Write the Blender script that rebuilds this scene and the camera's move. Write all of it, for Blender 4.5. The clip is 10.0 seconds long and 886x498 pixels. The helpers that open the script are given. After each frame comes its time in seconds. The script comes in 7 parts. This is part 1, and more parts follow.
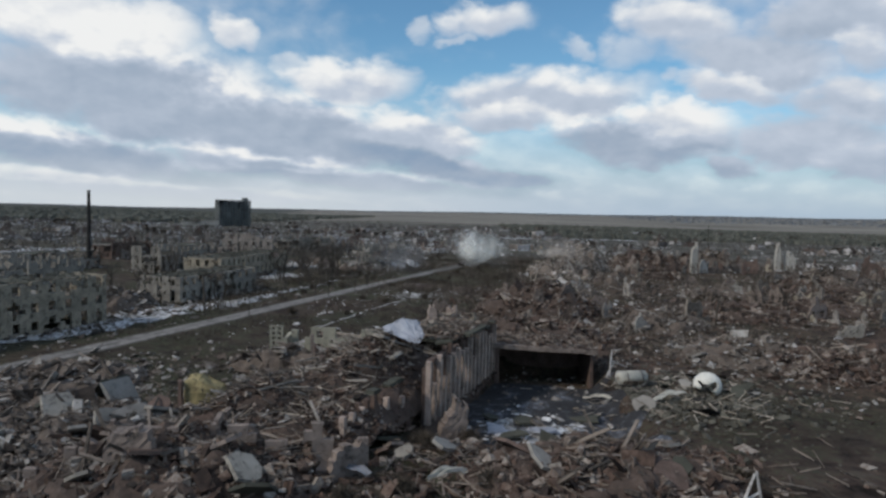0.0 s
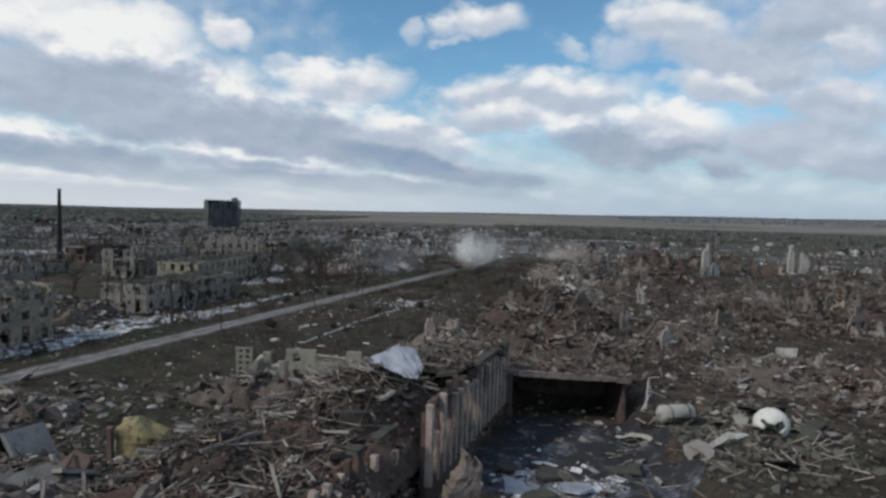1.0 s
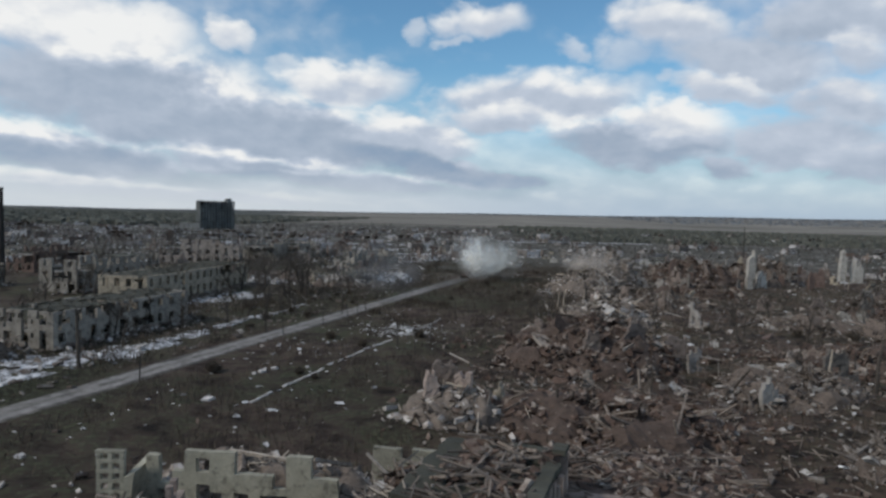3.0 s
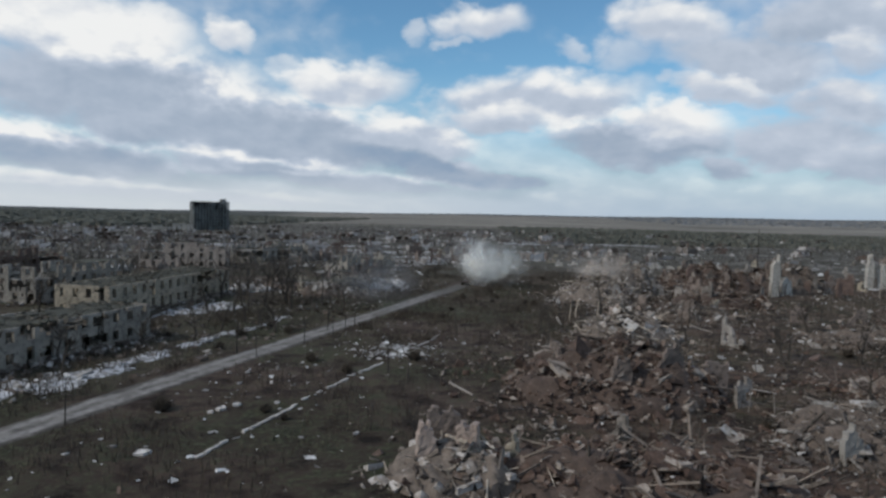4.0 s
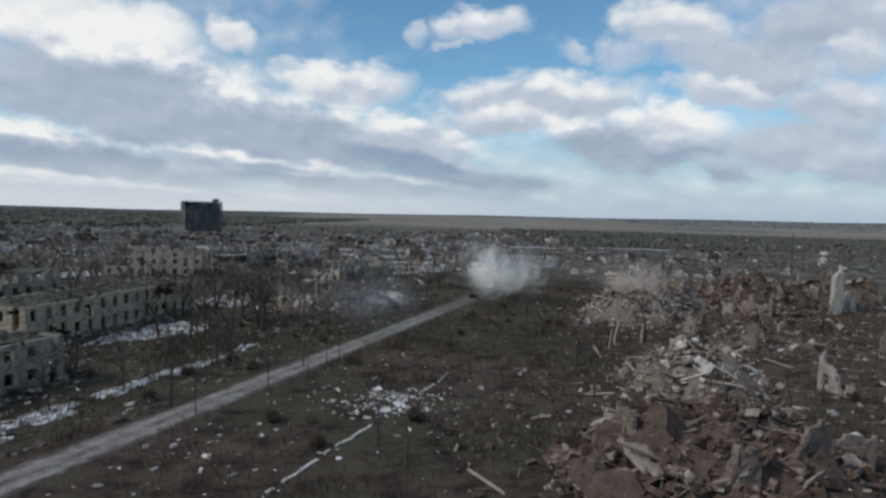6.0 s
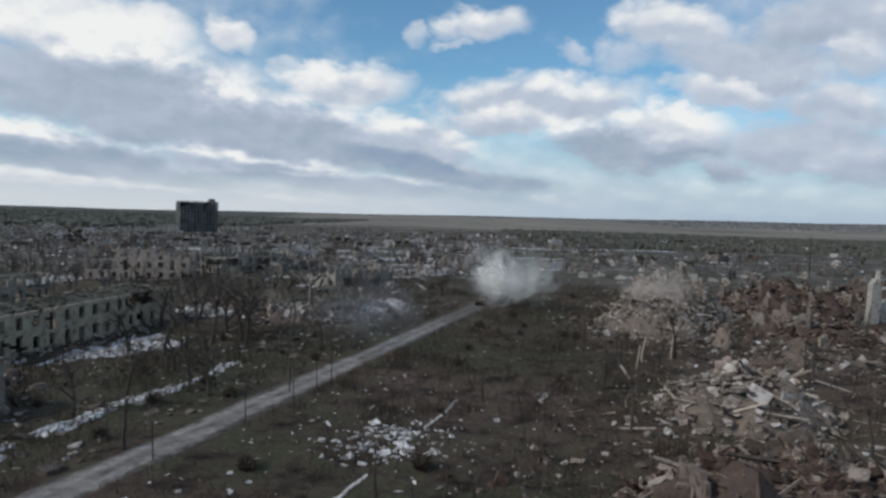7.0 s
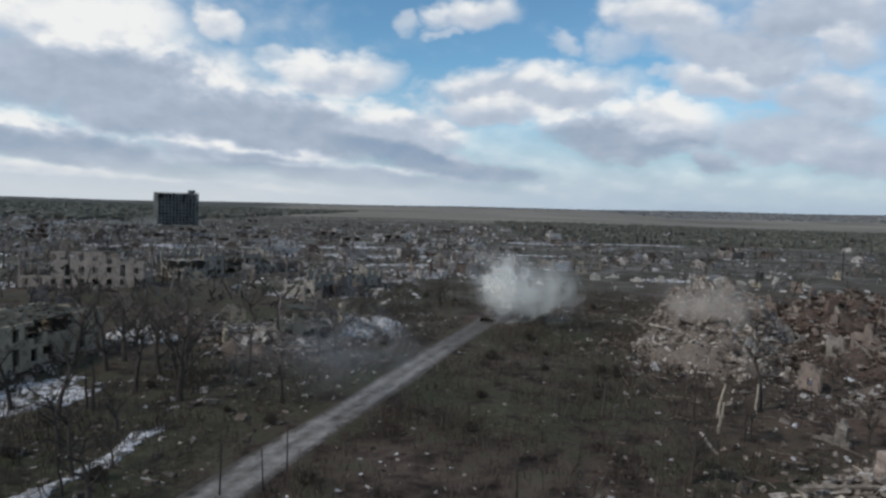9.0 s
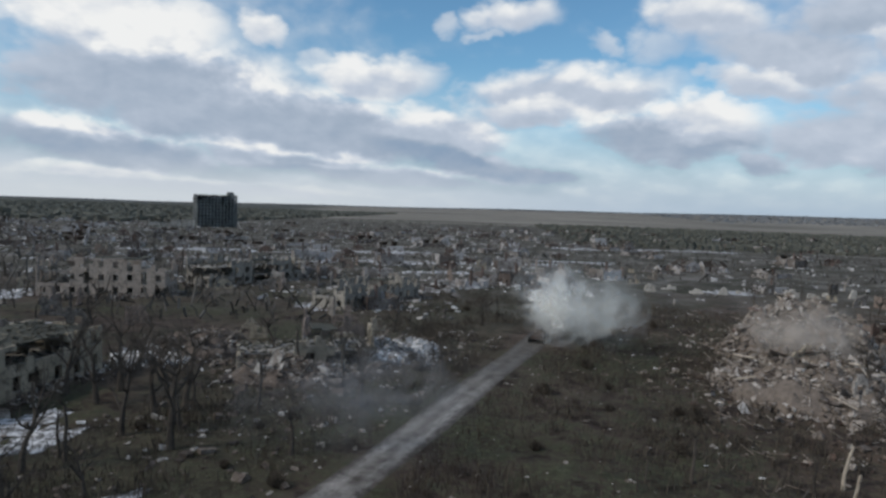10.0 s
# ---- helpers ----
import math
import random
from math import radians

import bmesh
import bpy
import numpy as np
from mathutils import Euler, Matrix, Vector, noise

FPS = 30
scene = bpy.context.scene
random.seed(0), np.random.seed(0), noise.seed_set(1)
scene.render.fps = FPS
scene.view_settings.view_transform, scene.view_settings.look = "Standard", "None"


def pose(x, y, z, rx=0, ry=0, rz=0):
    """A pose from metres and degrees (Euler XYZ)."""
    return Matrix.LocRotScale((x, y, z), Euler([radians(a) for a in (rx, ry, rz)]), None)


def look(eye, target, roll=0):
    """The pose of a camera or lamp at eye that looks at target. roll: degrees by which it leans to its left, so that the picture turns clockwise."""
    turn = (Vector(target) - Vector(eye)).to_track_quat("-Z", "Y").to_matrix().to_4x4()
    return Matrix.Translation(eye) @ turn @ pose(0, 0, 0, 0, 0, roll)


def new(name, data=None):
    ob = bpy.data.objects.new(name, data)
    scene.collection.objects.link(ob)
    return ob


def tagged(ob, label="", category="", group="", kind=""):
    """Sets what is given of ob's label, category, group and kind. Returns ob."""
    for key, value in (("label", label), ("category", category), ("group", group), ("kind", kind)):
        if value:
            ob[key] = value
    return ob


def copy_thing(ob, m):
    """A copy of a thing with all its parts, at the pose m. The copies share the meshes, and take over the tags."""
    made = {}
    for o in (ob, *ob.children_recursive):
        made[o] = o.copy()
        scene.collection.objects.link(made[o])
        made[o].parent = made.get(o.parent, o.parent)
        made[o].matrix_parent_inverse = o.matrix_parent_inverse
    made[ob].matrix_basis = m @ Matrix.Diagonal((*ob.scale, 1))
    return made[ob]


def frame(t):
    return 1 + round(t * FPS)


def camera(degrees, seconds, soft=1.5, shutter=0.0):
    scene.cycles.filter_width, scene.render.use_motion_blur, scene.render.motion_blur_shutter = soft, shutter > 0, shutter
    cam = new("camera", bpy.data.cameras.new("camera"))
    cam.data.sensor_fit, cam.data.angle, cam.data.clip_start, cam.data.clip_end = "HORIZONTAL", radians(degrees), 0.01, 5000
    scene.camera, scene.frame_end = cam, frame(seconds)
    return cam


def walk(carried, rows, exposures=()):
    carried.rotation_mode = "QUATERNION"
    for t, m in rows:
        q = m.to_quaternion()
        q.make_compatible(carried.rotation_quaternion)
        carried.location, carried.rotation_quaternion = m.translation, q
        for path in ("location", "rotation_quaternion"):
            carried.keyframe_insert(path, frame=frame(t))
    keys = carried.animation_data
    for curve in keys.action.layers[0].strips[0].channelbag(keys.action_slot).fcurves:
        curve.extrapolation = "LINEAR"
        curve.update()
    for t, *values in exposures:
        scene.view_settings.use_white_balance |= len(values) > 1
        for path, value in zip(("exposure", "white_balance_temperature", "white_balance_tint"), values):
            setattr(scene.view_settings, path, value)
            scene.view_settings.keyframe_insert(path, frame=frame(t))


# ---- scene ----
cam = camera(68.0, 10.0, soft=2.7)
PATH = [
    (0, -0.034, -0.042, 21.942, 1.951, -3.181, 1.500),
    (0.5, -0.978, 7.754, 21.769, 2.037, -3.210, 1.500),
    (0.8, -1.296, 12.472, 21.765, 2.037, -3.210, 1.500),
    (0.9, -1.402, 14.045, 21.763, 1.406, -3.125, 1.500),
    (1, -1.508, 15.618, 21.762, 1.406, -3.125, 1.500),
    (1.5, -1.799, 23.798, 21.818, 1.463, -3.066, 1.400),
    (2, -2.091, 31.832, 21.855, 1.578, -3.067, 1.400),
    (2.5, -2.555, 40.258, 21.889, 1.636, -3.067, 1.400),
    (4, -3.171, 64.708, 22.359, 1.606, -3.009, 1.400),
    (4.5, -3.615, 72.330, 22.339, 1.606, -2.980, 1.500),
    (5, -4.203, 79.256, 22.284, 1.578, -2.980, 1.600),
    (5.5, -4.787, 86.204, 22.402, 1.635, -2.951, 1.600),
    (7, -6.938, 105.812, 22.645, 1.578, -2.867, 1.700),
    (7.5, -7.851, 112.454, 22.698, 1.520, -2.894, 1.700),
    (8, -8.719, 119.374, 23.043, 1.550, -2.953, 1.700),
    (8.2, -8.953, 122.447, 23.266, 1.550, -2.953, 1.700),
    (8.3, -9.071, 123.984, 23.379, 0.861, -3.435, 1.700),
    (8.4, -9.187, 125.520, 23.491, 0.402, -3.757, 1.700),
    (8.5, -9.304, 127.057, 23.602, 0.402, -3.757, 1.700),
    (9, -9.608, 134.766, 24.207, 0.718, -3.671, 1.700),
    (9.1, -9.690, 136.323, 24.295, 0.718, -3.671, 1.700),
    (9.2, -9.772, 137.880, 24.383, 0.945, -3.669, 1.707),
    (9.3, -9.854, 139.437, 24.472, 2.340, -3.655, 1.750),
    (9.4, -9.936, 140.994, 24.560, 3.963, -3.639, 1.800),
    (9.5, -10.018, 142.551, 24.648, 3.963, -3.639, 1.800),
    (10, -10.704, 149.968, 24.893, 4.108, -3.583, 1.900),
]
walk(cam, [(t, pose(x, y, z, 90 + pitch, 0, yaw) @ pose(0, 0, 0, 0, 0, roll)) for t, x, y, z, yaw, pitch, roll in PATH])

# ---- world, sun, exposure ----
SUN_AZ, SUN_EL = -118.0, 38.0   # degrees from +y towards +x; height
world = bpy.data.worlds.new("world")
scene.world = world
world.use_nodes = True


class Tree:
    """A few shorthands to write shader nodes."""

    def __init__(self, tree):
        self.t = tree
        self.l = tree.links

    def n(self, kind):
        return self.t.nodes.new("ShaderNode" + kind)

    def put(self, socket, value):
        if isinstance(value, bpy.types.NodeSocket):
            self.l.new(value, socket)
        elif value is not None:
            socket.default_value = value

    def math(self, op, a, b=None, c=None, clamp=False):
        node = self.n("Math")
        node.operation, node.use_clamp = op, clamp
        for i, v in enumerate((a, b, c)):
            self.put(node.inputs[i], v)
        return node.outputs[0]

    def vmath(self, op, a, b=None):
        node = self.n("VectorMath")
        node.operation = op
        self.put(node.inputs[0], a)
        self.put(node.inputs[1], b)
        return node.outputs[0]

    def noise(self, vec, scale, detail=4.0, rough=0.55, dist=0.0):
        node = self.n("TexNoise")
        self.put(node.inputs["Vector"], vec)
        for key, v in (("Scale", scale), ("Detail", detail), ("Roughness", rough), ("Distortion", dist)):
            node.inputs[key].default_value = v
        return node.outputs[0]

    def smooth(self, v, a, b, lo=0.0, hi=1.0):
        node = self.n("MapRange")
        node.interpolation_type = "SMOOTHSTEP"
        for i, x in enumerate((v, a, b, lo, hi)):
            self.put(node.inputs[i], x)
        return node.outputs[0]

    def mix(self, f, a, b, blend="MIX"):
        node = self.n("Mix")
        node.data_type, node.blend_type = "RGBA", blend
        self.put(node.inputs[0], f)
        for i, v in ((6, a), (7, b)):
            self.put(node.inputs[i], (*v, 1) if isinstance(v, tuple) and len(v) == 3 else v)
        return node.outputs[2]

    def ramp(self, f, stops):
        node = self.n("ValToRGB")
        self.put(node.inputs[0], f)
        els = node.color_ramp.elements
        while len(els) < len(stops):
            els.new(0.5)
        for e, (p, c) in zip(els, stops):
            e.position, e.color = p, (*c, 1)
        return node.outputs[0]

    def xyz(self, v):
        node = self.n("SeparateXYZ")
        self.put(node.inputs[0], v)
        return node.outputs

    def vec(self, x, y, z):
        node = self.n("CombineXYZ")
        for i, v in enumerate((x, y, z)):
            self.put(node.inputs[i], v)
        return node.outputs[0]


# Clouds, from far to near: azimuth, elevation, half width, half height, tilt (degrees), brightness of crown and belly.
HIGH_LEFT = [
    (-31.0, 13.2, 8.5, 2.96, -4, 1.05, 0.92),
    (-33.8, 8.6, 4.5, 3.39, -10, 1.00, 0.52),
    (-26.3, 13.2, 3.4, 2.47, -10, 1.05, 0.85),
    (-20.1, 13.9, 2.1, 1.11, -20, 1.00, 0.80),
]
LONG_BANK = [
    (-15.3, 11.8, 1.8, 0.98, -5, 0.95, 0.75),
    (-10.9, 10.7, 5.7, 1.93, 2, 1.05, 0.72),
    (-6.6, 11.7, 1.6, 0.92, 0, 1.00, 0.85),
    (-24.3, 7.9, 13.6, 4.89, -12, 1.00, 0.50),
    (-12.2, 6.1, 10.8, 3.21, -10, 0.98, 0.46),
    (-4.0, 6.5, 5.8, 2.01, -10, 1.00, 0.62),
    (-2.5, 3.9, 8.3, 1.65, -13, 0.62, 0.30),
    (3.9, 2.9, 4.4, 0.73, -6, 0.45, 0.32),
    (-31.0, 3.7, 10.8, 1.86, -7, 0.98, 0.42),
    (-31.4, 1.8, 5.6, 0.68, -3, 0.95, 0.70),
    (-16.8, 3.4, 9.1, 1.22, -5, 0.98, 0.50),
    (-8.8, 2.5, 11.0, 0.82, -3, 0.80, 0.45),
    (-23.0, 1.0, 13.9, 0.64, -2, 0.85, 0.62),
]
MIDDLE = [
    (1.1, 16.0, 3.5, 1.14, 4, 0.98, 0.75),
    (-4.5, 15.0, 1.2, 0.71, 0, 0.85, 0.75),
    (-1.1, 14.5, 1.1, 0.40, 0, 0.85, 0.75),
    (6.1, 9.6, 8.6, 2.33, 2, 0.95, 0.66),
    (2.8, 8.1, 5.3, 1.32, 0, 0.90, 0.65),
    (9.3, 13.8, 1.3, 0.84, -20, 0.90, 0.78),
    (13.0, 13.6, 1.8, 1.32, 15, 0.88, 0.75),
    (15.4, 10.8, 0.9, 0.67, 0, 0.85, 0.75),
    (15.5, 6.5, 8.2, 2.52, -2, 1.02, 0.42),
    (16.8, 7.9, 4.8, 1.63, -4, 1.05, 0.80),
    (21.2, 4.2, 2.9, 1.16, -5, 0.62, 0.42),
]
RIGHT = [
    (17.3, 15.5, 4.8, 2.10, -8, 0.91, 0.68),
    (22.1, 12.5, 7.7, 2.52, -10, 0.74, 0.60),
    (28.5, 14.7, 5.1, 2.33, -6, 0.67, 0.53),
    (29.7, 12.4, 2.7, 1.34, -4, 0.86, 0.62),
    (20.5, 10.2, 5.0, 1.13, -8, 0.88, 0.66),
    (28.8, 8.7, 4.4, 2.12, -3, 0.76, 0.60),
    (27.1, 5.9, 6.0, 2.53, 0, 0.67, 0.58),
    (31.8, 4.2, 5.1, 2.03, 0, 0.65, 0.56),
]


def build_world():
    w = Tree(world.node_tree)
    world.node_tree.nodes.clear()
    sky = w.n("TexSky")
    sky.sky_type, sky.sun_disc, sky.sun_elevation, sky.sun_rotation = "NISHITA", False, radians(SUN_EL), radians(SUN_AZ)
    sky.dust_density = 0.2
    x, y, z = w.xyz(w.n("TexCoord").outputs["Generated"])
    az = w.math("MULTIPLY", w.math("ARCTAN2", x, y), 180 / math.pi)
    el = w.math("MULTIPLY", w.math("ARCSINE", z), 180 / math.pi)

    def billows(a, e):
        """Noise of the cloud edges, smaller towards the horizon."""
        p = w.vec(w.math("MULTIPLY", a, 0.1), w.math("MULTIPLY", w.math("POWER", w.math("MAXIMUM", e, 0.1), 0.8), 0.32), 0.0)
        return w.math("MULTIPLY_ADD", w.noise(p, 4.6, 4.0, 0.5, 0.2), 0.38, w.noise(p, 1.5, 4.0, 0.5, 0.2))

    puff, puff_up = billows(az, el), billows(w.math("SUBTRACT", az, 0.5), w.math("ADD", el, 0.9))
    swirl = w.math("SUBTRACT", puff, 0.69)
    # the billows bend the outlines of the clouds, less so low over the land
    saz = w.math("MULTIPLY_ADD", swirl, 6.0, az)
    bend = w.math("MULTIPLY", w.math("SUBTRACT", puff_up, 0.69), w.smooth(el, 0.5, 8.0, 0.9, 4.0))
    sel = w.math("ADD", el, bend)
    relief = w.math("SUBTRACT", puff, puff_up)
    # thin veil behind the clouds
    cover = w.smooth(w.math("MULTIPLY_ADD", swirl, 2.0, w.smooth(w.math("ABSOLUTE", w.math("SUBTRACT", az, 3.0)), 5.0, 30.0)), 0.0, 1.4, 0.0, 0.55)
    tone = w.smooth(el, 2.0, 12.0, 0.72, 0.8)
    for a, e, ra, re, tilt, crown, belly in HIGH_LEFT + LONG_BANK + MIDDLE + RIGHT:
        c, s = math.cos(radians(tilt)), math.sin(radians(tilt))
        da, de = w.math("SUBTRACT", saz, a), w.math("SUBTRACT", sel, e)
        dx = w.math("MULTIPLY_ADD", da, c / ra, w.math("MULTIPLY", de, s / ra))
        dy = w.math("MULTIPLY_ADD", de, c / re, w.math("MULTIPLY", da, -s / re))
        r = w.math("MULTIPLY_ADD", dx, dx, w.math("MULTIPLY", dy, dy))
        solid = w.smooth(w.math("MULTIPLY_ADD", swirl, -1.4, r), 0.1 if ra < 4.0 else 0.3, 2.2 if ra < 4.0 else 1.75, 0.6 if ra < 2.0 else 1.0, 0.0)
        # bright rim along the top, grey below it
        rim = w.math("MULTIPLY_ADD", w.math("MULTIPLY", dx, dx), 0.45, w.math("MULTIPLY_ADD", relief, 1.3, dy))
        lit = w.smooth(rim, 0.3 if ra > 8 else -0.3, 0.95, belly, crown)
        tone = w.math("MULTIPLY_ADD", solid, w.math("SUBTRACT", lit, tone), tone)
        cover = w.math("MAXIMUM", cover, solid)
    # away from the banks scattered cloud goes on
    free = w.math("MAXIMUM", w.smooth(w.math("ABSOLUTE", az), 42.0, 55.0), w.smooth(el, 21.5, 26.0))
    loose = w.smooth(swirl, -0.12, 0.14)
    cover = w.math("MULTIPLY_ADD", free, w.math("SUBTRACT", loose, cover), cover)
    tone = w.math("MULTIPLY_ADD", free, w.math("SUBTRACT", 0.7, tone), tone)
    tone = w.math("MULTIPLY_ADD", relief, 0.5, tone)
    tint = w.ramp(tone, [(0.15, (0.235, 0.34, 0.49)), (0.42, (0.375, 0.455, 0.57)), (0.7, (0.55, 0.62, 0.73)), (0.98, (0.93, 0.94, 0.94))])
    # pale haze low over the land
    haze = w.math("MULTIPLY", w.smooth(w.math("MULTIPLY_ADD", az, 0.02, el), 0.3, 12.5, 1.0, 0.0), 0.97)
    tint = w.mix(w.math("MULTIPLY", w.smooth(el, 0.0, 4.2, 1.0, 0.0), 0.85), tint, w.mix(w.smooth(az, -22.0, 22.0), (0.66, 0.71, 0.76), (0.42, 0.53, 0.66)))
    cover = w.math("MAXIMUM", cover, haze)
    blue = w.n("Background")
    w.put(blue.inputs[0], w.mix(1.0, sky.outputs[0], (0.66, 0.96, 1.07), "MULTIPLY")), w.put(blue.inputs[1], 0.11)
    cloud = w.n("Background")
    w.put(cloud.inputs[0], tint), w.put(cloud.inputs[1], 0.93)
    both = w.n("MixShader")
    w.put(both.inputs[0], cover), w.put(both.inputs[1], blue.outputs[0]), w.put(both.inputs[2], cloud.outputs[0])
    w.put(w.n("OutputWorld").inputs[0], both.outputs[0])


build_world()
sun = new("sun", bpy.data.lights.new("sun", "SUN"))
sun.data.energy, sun.data.angle, sun.data.color = 2.1, radians(8), (1.0, 0.925, 0.82)
to_sun = Vector((math.sin(radians(SUN_AZ)) * math.cos(radians(SUN_EL)), math.cos(radians(SUN_AZ)) * math.cos(radians(SUN_EL)), math.sin(radians(SUN_EL))))
sun.matrix_world = look(to_sun * 100, (0, 0, 0))
scene.view_settings.exposure = 0.0
scene.cycles.transparent_max_bounces = 48

# ---- the line of the road ----
ROAD_A, ROAD_B = (-70.95, 47.0), (9.0, 310.0)
ROAD_LEN = math.dist(ROAD_A, ROAD_B)
RDX, RDY = (ROAD_B[0] - ROAD_A[0]) / ROAD_LEN, (ROAD_B[1] - ROAD_A[1]) / ROAD_LEN

# ---- materials ----
def material(name, stops, scale=0.6, rough=0.9, bump=0.3, vary=0.5, how="none", fine=9.0, stain=(0.03, 0.028, 0.025), stains=0.35, metal=0.0):
    """A weathered surface: colours from noise at two scales, a random shift a piece (how: object, island), stains and relief."""
    m = bpy.data.materials.new(name)
    m.use_nodes = True
    w = Tree(m.node_tree)
    m.node_tree.nodes.clear()
    pos = w.n("NewGeometry").outputs["Position"]
    a = w.noise(pos, scale, 5.0, 0.6)
    b = w.noise(pos, fine, 3.0, 0.6)
    f = w.math("MULTIPLY_ADD", b, 0.35, w.math("MULTIPLY", a, 0.65))
    f = w.math("MULTIPLY_ADD", w.math("SUBTRACT", f, 0.5), 2.2, 0.5)
    if how == "object":
        f = w.math("MULTIPLY_ADD", w.math("SUBTRACT", w.n("ObjectInfo").outputs["Random"], 0.5), vary, f)
    elif how == "island":
        f = w.math("MULTIPLY_ADD", w.math("SUBTRACT", w.n("NewGeometry").outputs["Random Per Island"], 0.5), vary, f)
    col = w.ramp(f, stops)
    dirt = w.smooth(w.noise(pos, scale * 2.3, 6.0, 0.65, 0.4), 0.5, 0.68)
    col = w.mix(w.math("MULTIPLY", dirt, stains), col, stain)
    sh = w.n("BsdfPrincipled")
    w.put(sh.inputs["Base Color"], col)
    sh.inputs["Roughness"].default_value = rough
    sh.inputs["Metallic"].default_value = metal
    sh.inputs["Specular IOR Level"].default_value = 0.25
    bp = w.n("Bump")
    bp.inputs["Strength"].default_value, bp.inputs["Distance"].default_value = bump, 0.15
    w.put(bp.inputs["Height"], f)
    w.put(sh.inputs["Normal"], bp.outputs[0])
    w.put(w.n("OutputMaterial").inputs[0], sh.outputs[0])
    return m


def shades(c, spread=0.55):
    """Dark, middle and light stops of one colour."""
    return [(0.0, tuple(v * (1 - spread) for v in c)), (0.5, c), (1.0, tuple(min(0.9, v * (1 + spread)) for v in c))]


